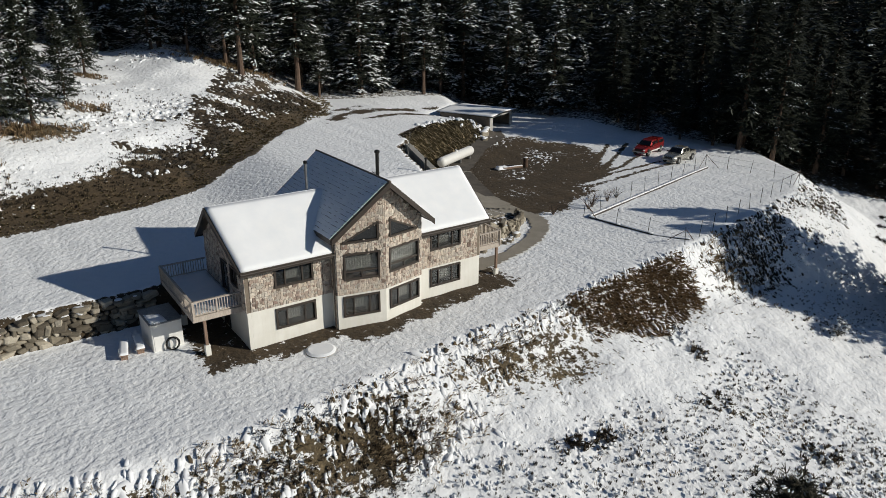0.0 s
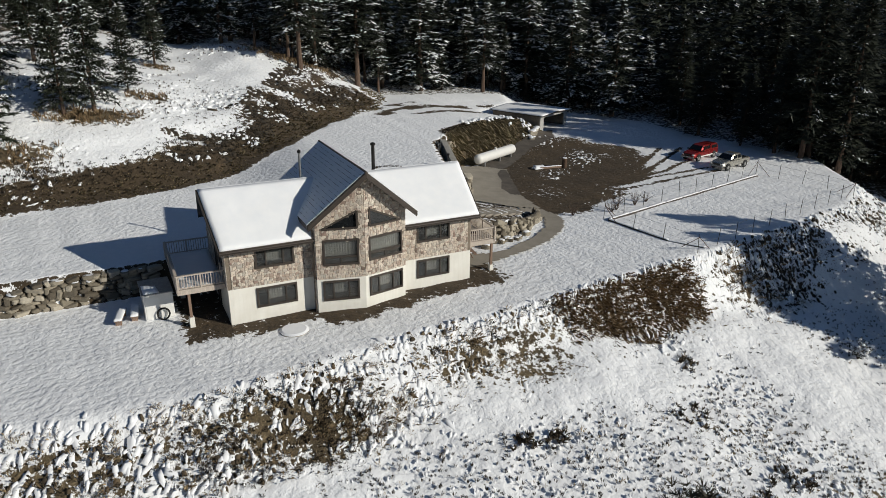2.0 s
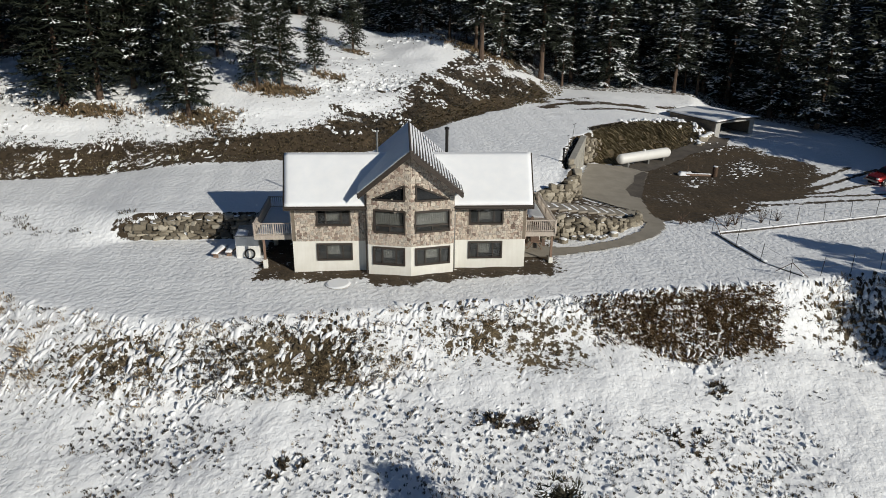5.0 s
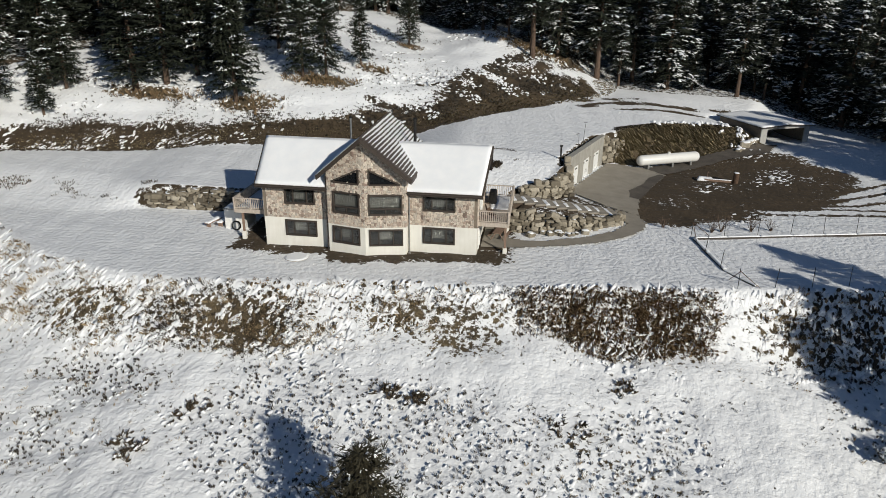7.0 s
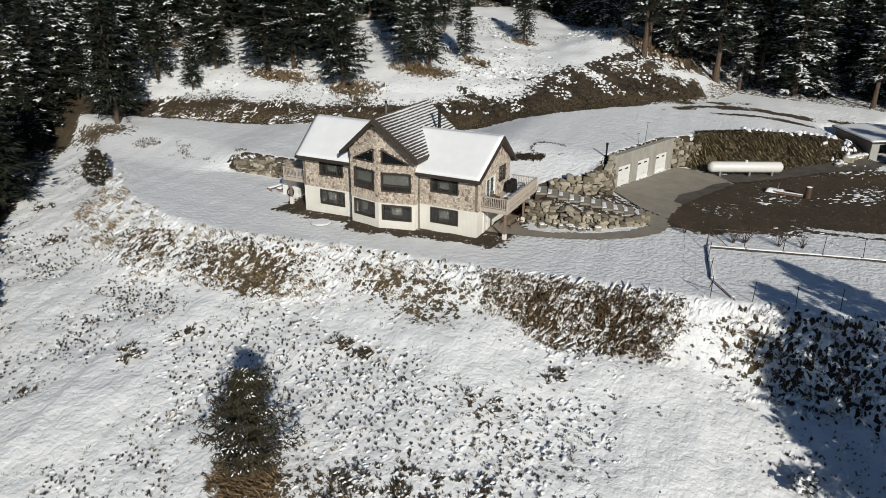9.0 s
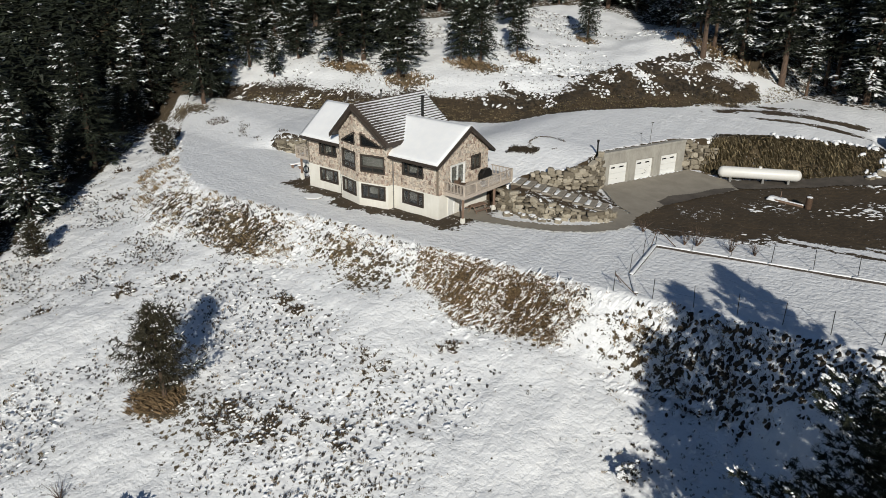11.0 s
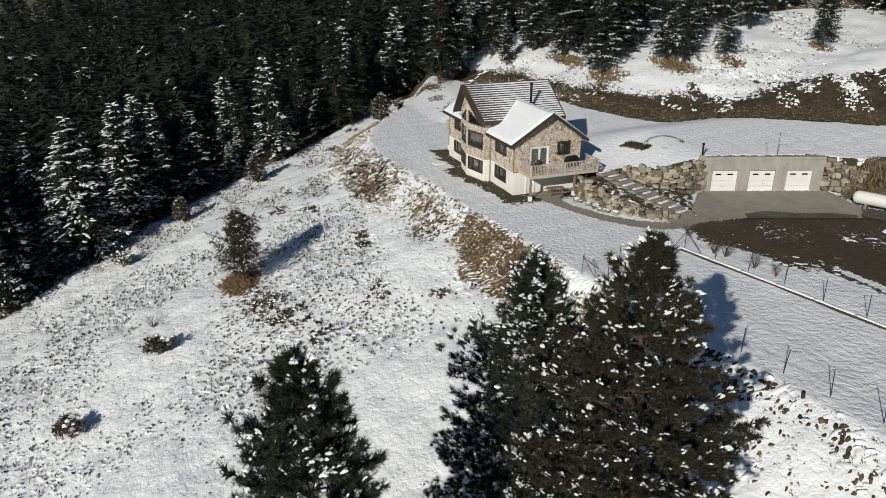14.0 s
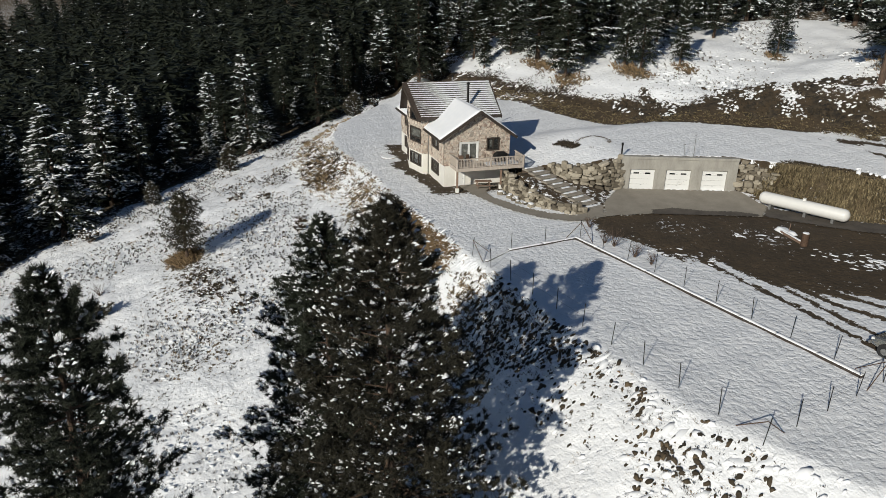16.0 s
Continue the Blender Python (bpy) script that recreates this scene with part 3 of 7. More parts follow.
for i, (a, b) in enumerate(zip(BAY, BAY[1:])):
    n = math.dist(a, b)
    if i in (0, 3):
        wall("wall_lower_bay_side", a, b, flat(-0.5), flat(BELT), [], STUCCO, house)
        crest = lambda u, a=a: mid_top(a[0]) + 0.05
        wall("wall_upper_bay_side", a, b, flat(BELT), crest, [], MORTAR, house)
        veneer(a, b, flat(BELT), crest, [], house, 40 + i)
        continue
    k = n / 3.3
    at = lambda x, a=a: (x - a[0]) * k
    if i == 1:
        lo, up, tri = (at(6.27), at(8.67), 1.03, 2.42), (at(6.37), at(8.71), 3.64, 5.42), (at(6.3), at(8.66), 6.22, 6.26, 7.42)
    else:
        lo, up, tri = (at(9.5), at(12.15), 1.05, 2.40), (at(9.47), at(12.12), 3.72, 5.38), (at(9.55), at(11.98), 6.22, 7.42, 6.26)
    crest = lambda u, a=a: mid_top(a[0] + u / k) + 0.05
    wall("wall_lower_bay", a, b, flat(-0.5), flat(BELT), [(lo[0], lo[1], lo[2], lo[3], lo[3])], STUCCO, house)
    ops = [(up[0], up[1], up[2], up[3], up[3]), tri]
    wall("wall_upper_bay", a, b, flat(BELT), crest, ops, MORTAR, house)
    veneer(a, b, flat(BELT), crest, ops, house, 50 + i)
    window(a, b, lo[0], lo[1], lo[2], lo[3], (0.28, 0.44, 0.28), house, (0.3, 0.68, 0.3))
    window(a, b, up[0], up[1], up[2], up[3], (0.5, 0.5), house, (0.04, 0.96, 0.32), rail=0.30)
    # the triangular light under the gable
    p0, u = Vector((*a, 0)), (Vector((*b, 0)) - Vector((*a, 0))).normalized()
    inw = Vector((-u.y, u.x, 0))
    tw = new("gable_window")
    tw.parent = house
    pts = [(tri[0], tri[2]), (tri[1], tri[2]), (tri[1], tri[4]), (tri[0], tri[3])]
    bm = bmesh.new()
    for (ua, za), (ub, zb) in zip(pts, pts[1:] + pts[:1]):
        if math.hypot(ub - ua, zb - za) < 0.2:
            continue
        q0, q1 = p0 + u * ua + Vector((0, 0, za)) - inw * 0.08, p0 + u * ub + Vector((0, 0, zb)) - inw * 0.08
        d = (q1 - q0).normalized()
        s = inw.cross(d) * 0.06
        slab(bm, [q0 - s, q1 - s, q1 + s, q0 + s], 0.2, inw)
    part("frame", bm, TRIM, tw, "dark brown frame")
    bm = bmesh.new()
    slab(bm, [p0 + u * ua + Vector((0, 0, za)) + inw * 0.05 for ua, za in pts[:3]] + ([p0 + u * pts[3][0] + Vector((0, 0, pts[3][1])) + inw * 0.05]), 0.012, inw)
    part("pane", bm, TINTED, tw, "dark unlit glass")

# gable ends and back
gable = lambda u: eave_top(u) + 0.05
gable_r = lambda u: eave_top(HY - u) + 0.05
right_ops = [(1.75, 3.85, 3.0, 5.15, 5.15), (4.9, 6.3, 4.1, 5.45, 5.45)]
low_right = [(1.4, 2.35, 0.1, 2.15, 2.15)]
wall("wall_lower_east", (HX, 0), (HX, HY), flat(-0.5), flat(BELT), low_right, STUCCO, house)
wall("wall_upper_east", (HX, 0), (HX, HY), flat(BELT), gable, right_ops, MORTAR, house, breaks=(RIDGE_Y,))
veneer((HX, 0), (HX, HY), flat(BELT), gable, right_ops, house, 71)
wall("wall_lower_west", (0, HY), (0, 0), flat(-0.5), flat(BELT), [(3.0, 4.0, 0.1, 2.15, 2.15)], STUCCO, house)
left_ops = [(3.4, 4.5, 2.9, 5.0, 5.0), (5.2, 6.3, 3.9, 5.1, 5.1)]
wall("wall_upper_west", (0, HY), (0, 0), flat(BELT), gable_r, left_ops, MORTAR, house, breaks=(HY - RIDGE_Y,))
veneer((0, HY), (0, 0), flat(BELT), gable_r, left_ops, house, 72)
back_top = lambda u: max(eave_top(HY), mid_top(HX - 0.252 - u) if abs(HX - 0.252 - u - MID) < 3.4 else 0) + 0.05
wall("wall_back", (HX - 0.252, HY), (0.252, HY), flat(-0.5), back_top, [], MORTAR, house, breaks=(HX - 12.752, HX - MID - 0.252, HX - 6.052, HX - 12.812, HX - 5.992))
window((HX, 0), (HX, HY), 4.9, 6.3, 4.1, 5.45, (0.5, 0.5), house, (0.05, 0.45, 0.2))
window((0, HY), (0, 0), 5.2, 6.3, 3.9, 5.1, (0.5, 0.5), house, (0.05, 0.45, 0.2))


def door(p0, p1, u0, u1, z0, z1, leaves, parent, paintwork, glazed):
    p0, p1 = Vector((*p0, 0)), Vector((*p1, 0))
    u = (p1 - p0).normalized()
    at = p0 + u * u0
    w, h = u1 - u0, z1 - z0
    d = new("door")
    d.parent = parent
    d.matrix_basis = Matrix.Translation((at.x, at.y, z0)) @ Matrix.Rotation(math.atan2(u.y, u.x), 4, "Z")
    bm = bmesh.new()
    for a, b, c, e in ((-0.05, 0.08, 0, h), (w - 0.08, w + 0.05, 0, h), (0.08, w - 0.08, h - 0.08, h)):
        box(bm, a, b, -0.08, 0.12, c, e)
    part("door_frame", bm, paintwork, d)
    lw = (w - 0.16) / leaves
    for i in range(leaves):
        a = 0.08 + i * lw
        bm = bmesh.new()
        if glazed:
            for q in ((a, a + 0.12, 0, h - 0.08), (a + lw - 0.12, a + lw, 0, h - 0.08), (a + 0.12, a + lw - 0.12, 0, 0.22), (a + 0.12, a + lw - 0.12, h - 0.22, h - 0.08)):
                box(bm, q[0], q[1], 0.0, 0.06, q[2], q[3])
            part("leaf", bm, paintwork, d)
            bm = bmesh.new()
            box(bm, a + 0.12, a + lw - 0.12, 0.02, 0.035, 0.22, h - 0.22)
            part("pane", bm, GLASS, d).visible_shadow = False
            bm = bmesh.new()
            box(bm, a + 0.1, a + lw - 0.1, 0.12, 0.14, 0.1, h - 0.1)
            part("curtain", bm, CLOTH, d, "pale curtain")
        else:
            box(bm, a, a + lw, 0.0, 0.06, 0, h - 0.08, 0.01)
            part("leaf", bm, paintwork, d)
        bm = bmesh.new()
        tube(bm, (a + lw - 0.16, -0.05, 1.0), (a + lw - 0.06, -0.05, 1.0), 0.02)
        part("handle", bm, STEEL, d)
    return d


door((HX, 0), (HX, HY), 1.75, 3.85, 3.0, 5.15, 2, house, DOORWHITE, True)
door((HX, 0), (HX, HY), 1.4, 2.35, 0.1, 2.15, 1, house, DOORWHITE, False)
door((0, HY), (0, 0), 3.4, 4.5, 2.9, 5.0, 1, house, TRIM, True)
door((0, HY), (0, 0), 3.0, 4.0, 0.1, 2.15, 1, house, TRIM, False)

# floors inside and the rooms' inner back wall, added out of sight behind the glass
for name, z in (("lower_floor", 0.02), ("upper_floor", BELT - 0.1)):
    bm = bmesh.new()
    slab(bm, [(0.26, 0.26, z), (6.1, 0.26, z), (6.1, -0.45, z), (MID, -1.15, z), (12.2, -0.45, z), (12.2, 0.26, z), (HX - 0.26, 0.26, z), (HX - 0.26, HY - 0.26, z), (0.26, HY - 0.26, z)], 0.1)
    part(name, bm, POSTWOOD, house)
# added inner walls whose near-black colour stands in for indoor darkness
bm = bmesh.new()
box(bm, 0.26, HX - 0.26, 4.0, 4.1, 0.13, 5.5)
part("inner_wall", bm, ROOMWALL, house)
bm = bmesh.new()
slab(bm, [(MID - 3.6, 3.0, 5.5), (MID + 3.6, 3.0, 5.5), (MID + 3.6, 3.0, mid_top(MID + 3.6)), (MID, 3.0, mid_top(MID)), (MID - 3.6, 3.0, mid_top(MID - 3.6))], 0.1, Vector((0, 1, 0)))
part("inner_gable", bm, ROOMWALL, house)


# ---- roofs ----
def lumpy(bm, corners, thick, nu, nv, up, seed, wob=0.035, edge=0.6):
    """A blanket of snow over a four-cornered slope, rounded off at its edges."""
    a, b, c, d = (Vector(p) for p in corners)
    rows = []
    for j in range(nv + 1):
        v = j / nv
        row = []
        for i in range(nu + 1):
            s = i / nu
            p = (a.lerp(b, s)).lerp(d.lerp(c, s), v)
            rim = min(1.0, min(i, nu - i, j, nv - j) / 1.0)
            k = thick * (edge + (1 - edge) * rim) + wob * noise.noise(Vector((p.x * 0.8 + seed, p.y * 0.8, p.z * 0.8))) * rim
            row.append(bm.verts.new(p + up * k))
        rows.append(row)
    for r, s in zip(rows, rows[1:]):
        for i in range(nu):
            bm.faces.new((r[i], r[i + 1], s[i + 1], s[i]))
    rim = rows[0] + [r[-1] for r in rows[1:]] + rows[-1][-2::-1] + [r[0] for r in rows[-2:0:-1]]
    base = [bm.verts.new(p.co - up * thick * edge) for p in rim]
    n = len(rim)
    for i in range(n):
        bm.faces.new((rim[i], base[i], base[(i + 1) % n], rim[(i + 1) % n]))


def roof_slope(name, eave0, eave1, ridge1, ridge0, thick=0.2):
    bm = bmesh.new()
    slab(bm, [eave0, eave1, ridge1, ridge0], thick, Vector((0, 0, -1)))
    return part(name, bm, ROOFING, house, "dark brown metal roof")


EZ = RIDGE_Z - WING_S * (RIDGE_Y + 0.62)
for s, ye in ((-1, -0.62), (1, 8.22)):
    e0, e1 = (-0.4, ye, EZ), (18.6, ye, EZ)
    r1, r0 = (19.0, RIDGE_Y, RIDGE_Z), (-0.85, RIDGE_Y, RIDGE_Z)
    roof_slope("wing_roof", e0, e1, r1, r0)
    nrm = Vector((0, s * WING_S, 1)).normalized()
    bm = bmesh.new()
    q = [Vector(p) for p in (e0, e1, r1, r0)]
    q = [p + (Vector((9.1, (ye + RIDGE_Y) / 2, p.z)) - p) * 0.006 for p in q]
    lumpy(bm, q if s < 0 else [q[1], q[0], q[3], q[2]], 0.15, 60, 16, nrm, 3 * s)
    part("roof_snow", bm, SNOW, house, "smooth unbroken snow", True)
    bm = bmesh.new()
    box(bm, -0.42, 18.62, ye - 0.05 if s < 0 else ye, ye if s < 0 else ye + 0.05, EZ - 0.30, EZ + 0.0)
    part("fascia", bm, TRIM, house)
    bm = bmesh.new()
    tube(bm, (-0.4, ye + s * 0.10, EZ - 0.12), (18.6, ye + s * 0.10, EZ - 0.12), 0.065)
    part("gutter", bm, TRIM, house)
for xe, xr in ((-0.4, -0.85), (18.6, 19.0)):
    for ye in (-0.62, 8.22):
        bm = bmesh.new()
        o = Vector((0.06 if xe > 0 else -0.06, 0, 0))
        slab(bm, [Vector((xe, ye, EZ - 0.32)), Vector((xr, RIDGE_Y, RIDGE_Z - 0.36)), Vector((xr, RIDGE_Y, RIDGE_Z + 0.02)), Vector((xe, ye, EZ + 0.02))], 1.0, o)
        part("bargeboard", bm, TRIM, house)

ME = MID_Z - MID_S * 3.9
YB = 8.6
for s in (-1, 1):
    xe = MID + s * 3.9
    front_e, front_r = Vector((xe, -1.5, ME)), Vector((MID, -2.2, MID_Z))
    back_e, back_r = Vector((xe, YB, ME)), Vector((MID, YB - 0.2, MID_Z))
    roof_slope("centre_roof", front_e, back_e, back_r, front_r, 0.18)
    nrm = Vector((s * MID_S, 0, 1)).normalized()
    rows = 17
    for r in range(rows):
        k0, k1 = r / rows, (r + 1.08) / rows
        bm = bmesh.new()
        a, b = front_e.lerp(front_r, k0), back_e.lerp(back_r, k0)
        c, d = back_e.lerp(back_r, min(1, k1)), front_e.lerp(front_r, min(1, k1))
        slab(bm, [a + nrm * 0.05, b + nrm * 0.05, c + nrm * 0.004, d + nrm * 0.004], 0.03, nrm)
        part("roof_course", bm, ROOFING, house)
        rnd = random.Random(r * 7 + s)
        bm = bmesh.new()
        n = 44
        lo_k, hi_k = (0.30, 0.86) if s > 0 else (0.03, 0.97)
        strip = []
        for i in range(n + 1):
            t = 0.045 + 0.945 * i / n if s > 0 else 0.012 + 0.976 * i / n
            lo = k0 + (lo_k + (0.36 * max(0.0, 1 - t / 0.42) if s > 0 else 0.0) + rnd.uniform(-0.07, 0.07)) / rows
            hi = k0 + (hi_k + rnd.uniform(-0.06, 0.06)) / rows
            p, q = front_e.lerp(front_r, lo), back_e.lerp(back_r, lo)
            p2, q2 = front_e.lerp(front_r, min(1, hi)), back_e.lerp(back_r, min(1, hi))
            strip.append((p.lerp(q, t) + nrm * 0.075, p.lerp(q, t) + nrm * 0.125, p2.lerp(q2, t) + nrm * 0.10, p2.lerp(q2, t) + nrm * 0.02))
        vs = [[bm.verts.new(p) for p in row] for row in strip]
        for v0, v1 in zip(vs, vs[1:]):
            for m in range(3):
                bm.faces.new((v0[m], v1[m], v1[m + 1], v0[m + 1]) if s < 0 else (v0[m + 1], v1[m + 1], v1[m], v0[m]))
        bm.faces.new(vs[0])
        bm.faces.new(vs[-1])
        bmesh.ops.recalc_face_normals(bm, faces=bm.faces[:])
        part("course_snow", bm, SNOW, house)
    for e, r, dy in ((front_e, front_r, -0.07), (back_e, back_r, 0.07)):
        bm = bmesh.new()
        dn, up = Vector((0, 0, -0.34)), Vector((0, 0, 0.06))
        slab(bm, [e + dn, r + dn, r + up, e + up], 1.0, Vector((0, dy, 0)))
        part("bargeboard", bm, TRIM, house, "dark brown gable board")
    bm = bmesh.new()
    box(bm, min(xe, xe + s * 0.06), max(xe, xe + s * 0.06), -1.5, YB, ME - 0.26, ME + 0.05)
    part("fascia", bm, TRIM, house)
bm = bmesh.new()
tube(bm, (MID, -2.25, MID_Z + 0.05), (MID, YB - 0.15, MID_Z + 0.05), 0.09)
part("ridge_cap", bm, ROOFING, house)

for cx, cy, zb, zt, r in ((12.2, 4.7, 7.0, 10.35, 0.13), (6.55, 4.7, 7.2, 10.3, 0.085)):
    bm = bmesh.new()
    tube(bm, (cx, cy, zb), (cx, cy, zt), r, n=14)
    ch = part("chimney", bm, BLACKMETAL if cx > 9 else STEEL, house, "black metal stove pipe" if cx > 9 else "grey metal vent pipe")
    bm = bmesh.new()
    tube(bm, (cx, cy, zt + 0.02), (cx, cy, zt + 0.16), r * 1.5, r * 1.5, n=14)
    tube(bm, (cx, cy, zt + 0.162), (cx, cy, zt + 0.24), r * 1.5, r * 0.3, n=14)
    part("chimney_cap", bm, BLACKMETAL, ch)
for x, y, z1 in ((5.72, -0.62, 6.6), (12.58, -0.12, 5.4)):
    bm = bmesh.new()
    tube(bm, (x, y, 0.0), (x, y, z1), 0.055)
    part("downspout", bm, TRIM if x < 9 else STEEL, house)


# ---- decks ----
def deck(label, x0, x1, y0, y1, z, posts, open_side):
    dk = thing("deck", pose(0, 0, 0), label, "deck")
    n = round((y1 - y0) / 0.15)
    bm = bmesh.new()
    box(bm, 0, x1 - x0, 0, (y1 - y0) / n - 0.012, -0.04, 0)
    board = mesh_of(bm, "board", DECKWOOD)
    for i in range(n):
        again("board", board, dk, Matrix.Translation((x0, y0 + i * (y1 - y0) / n, z)))
    bm = bmesh.new()
    for a, b, c, d in ((x0, x1, y0, y0 + 0.06), (x0, x1, y1 - 0.06, y1), (x0, x0 + 0.06, y0 + 0.06, y1 - 0.06), (x1 - 0.06, x1, y0 + 0.06, y1 - 0.06)):
        box(bm, a, b, c, d, z - 0.36, z - 0.045)
    part("rim_joist", bm, DECKWOOD, dk)
    for k in range(1, 6):
        bm = bmesh.new()
        y = y0 + (y1 - y0) * k / 6
        box(bm, x0 + 0.06, x1 - 0.06, y - 0.03, y + 0.03, z - 0.3, z - 0.045)
        part("joist", bm, POSTWOOD, dk)
    runs = [((x0, y0), (x1, y0)), ((x0, y1), (x1, y1))]
    runs.append(((x0, y0), (x0, y1)) if open_side < 0 else ((x1, y0), (x1, y1)))
    bm = bmesh.new()
    box(bm, -0.022, 0.022, -0.022, 0.022, 0.10, 0.92)
    baluster = mesh_of(bm, "baluster", DECKWOOD)
    bm = bmesh.new()
    box(bm, -0.055, 0.055, -0.055, 0.055, -0.2, 1.02, 0.012)
    newel = mesh_of(bm, "rail_post", DECKWOOD)
    for (ax, ay), (bx, by) in runs:
        length = math.hypot(bx - ax, by - ay)
        ix, iy = (0.06 if ax == x0 and bx == x0 else -0.06 if ax == x1 and bx == x1 else 0), (0.06 if ay == by == y0 else -0.06 if ay == by == y1 else 0)
        for nm, lo, hi, hw in (("top_rail", 0.93, 1.0, 0.08), ("bottom_rail", 0.06, 0.12, 0.03)):
            bm = bmesh.new()
            box(bm, min(ax, bx) - (hw if ax == bx else 0) + ix, max(ax, bx) + (hw if ax == bx else 0) + ix, min(ay, by) - (hw if ay == by else 0) + iy, max(ay, by) + (hw if ay == by else 0) + iy, z + lo, z + hi)
            part(nm, bm, DECKWOOD, dk)
        m = round(length / 0.17)
        for i in range(1, m):
            k = i / m
            again("baluster", baluster, dk, Matrix.Translation((ax + (bx - ax) * k + ix, ay + (by - ay) * k + iy, z)))
        m = max(1, round(length / 2.0))
        for i in range(m + 1):
            k = i / m
            px, py = ax + (bx - ax) * k + ix, ay + (by - ay) * k + iy
            if abs(px - (0 if open_side < 0 else HX)) < 0.1:
                continue
            again("rail_post", newel, dk, Matrix.Translation((px, py, z)))
    for px, py in posts:
        bm = bmesh.new()
        box(bm, px - 0.09, px + 0.09, py - 0.09, py + 0.09, 0.75, z - 0.3, 0.01)
        part("support_post", bm, POSTWOOD, dk)
        bm = bmesh.new()
        box(bm, px - 0.17, px + 0.17, py - 0.17, py + 0.17, top(px, py) - 0.2, 0.75, 0.02)
        part("pier", bm, STUCCO, dk, "pale concrete pier")
    return dk


deck("pale weathered wooden deck with railing and snowy floor", -3.1, -0.02, 0.8, 8.0, 2.82, ((-2.4, 0.95), (-2.4, 6.0)), -1)
deck("pale weathered wooden deck with railing on timber posts", HX + 0.02, 20.75, 0.6, 8.3, 2.95, ((20.5, 0.75), (20.4, 5.8)), 1)
bm = bmesh.new()
lumpy(bm, [(-2.95, 0.95, 2.825), (-0.1, 0.95, 2.825), (-0.1, 7.85, 2.825), (-2.95, 7.85, 2.825)], 0.10, 12, 28, Vector((0, 0, 1)), 5)
tagged(part("deck_snow", bm, SNOW, None, "", True), "snow lying on the wooden deck floor", "snow")
bm = bmesh.new()
lumpy(bm, [(18.9, 4.3, 2.955), (20.5, 4.1, 2.955), (20.5, 8.0, 2.955), (18.6, 8.1, 2.955)], 0.06, 9, 16, Vector((0, 0, 1)), 9, 0.05)
tagged(part("deck_snow", bm, SNOW, None, "", True), "thin snow lying on the wooden deck floor", "snow")

# ---- garage in the hillside ----
GU = Vector((0.338, 0.941, 0)).normalized()
G0 = Vector((26.32, 18.03, 0))
GM = Matrix.Translation(G0) @ Matrix.Rotation(math.atan2(GU.y, GU.x), 4, "Z")
garage = thing("garage", GM, "concrete garage front with three white doors under snow", "garage")
GZ0, GZ1 = 1.08, 4.62
doors_u = ((0.0, 2.62), (3.78, 6.4), (7.56, 10.18))
cells = [(-0.95, 0.0)] + [(a[1], b[0]) for a, b in zip(doors_u, doors_u[1:])] + [(10.18, 11.2)]
for a, b in cells:
    bm = bmesh.new()
    box(bm, a, b, 0.0, 0.5, 0.3, 3.25)
    part("pier", bm, CASTWALL, garage)
bm = bmesh.new()
box(bm, -0.95, 11.2, 0.0, 0.5, 3.25, GZ1 - 0.28)
part("lintel", bm, CASTWALL, garage, "stained grey concrete beam")
bm = bmesh.new()
box(bm, -1.0, 11.25, -0.06, 0.6, GZ1 - 0.28, GZ1, 0.02)
part("coping", bm, CASTWALL, garage)
for a, b in doors_u:
    d = new("garage_door")
    d.parent = garage
    d.matrix_basis = Matrix.Translation((a, 0.22, GZ0 - 0.05))
    n, w = 4, b - a
    for i in range(n):
        bm = bmesh.new()
        h = 2.24 / n
        box(bm, 0.0, w, 0.0, 0.05, i * h + 0.006, (i + 1) * h - 0.006, 0.008)
        part("door_panel", bm, DOORWHITE, d, "white door panel")
    for k in (0.27, 0.73):
        bm = bmesh.new()
        box(bm, w * k - 0.28, w * k + 0.28, -0.012, -0.002, 1.68, 1.83)
        part("window_slot", bm, TINTED, d, "narrow dark window")
    bm = bmesh.new()
    box(bm, w / 2 - 0.08, w / 2 + 0.08, -0.04, -0.002, 0.5, 0.53)
    part("handle", bm, STEEL, d)
pipe = thing("vent_pipe", pose(25.0, 17.6, top(25.0, 17.6)), "black vent pipe standing in the snow", "pipe")
bm = bmesh.new()
tube(bm, (0, 0, -0.2), (0, 0, 1.3), 0.09)
part("stack", bm, BLACKMETAL, pipe)
bm = bmesh.new()
tube(bm, (0, 0, 1.32), (0, 0, 1.5), 0.14)
part("cap", bm, BLACKMETAL, pipe)

for x, y, tall, r, nm, lab in ((27.5, 24.8, 2.7, 0.035, "aerial_pole", "thin steel aerial pole above the garage"), (27.0, 24.0, 1.2, 0.03, "stake", "short leaning stake in the snow above the garage")):
    pole = thing(nm, pose(x, y, top(x, y), 4, -7 if tall < 2 else 3, 0), lab, "pole")
    bm = bmesh.new()
    tube(bm, (0, 0, -0.3), (0, 0, tall), r, r * 0.7, 6)
    part("shaft", bm, STEEL, pole)
    bm = bmesh.new()
    tube(bm, (-0.16, 0, tall), (0.16, 0, tall + 0.1), 0.03, 0.03, 6)
    part("head", bm, BLACKMETAL, pole)


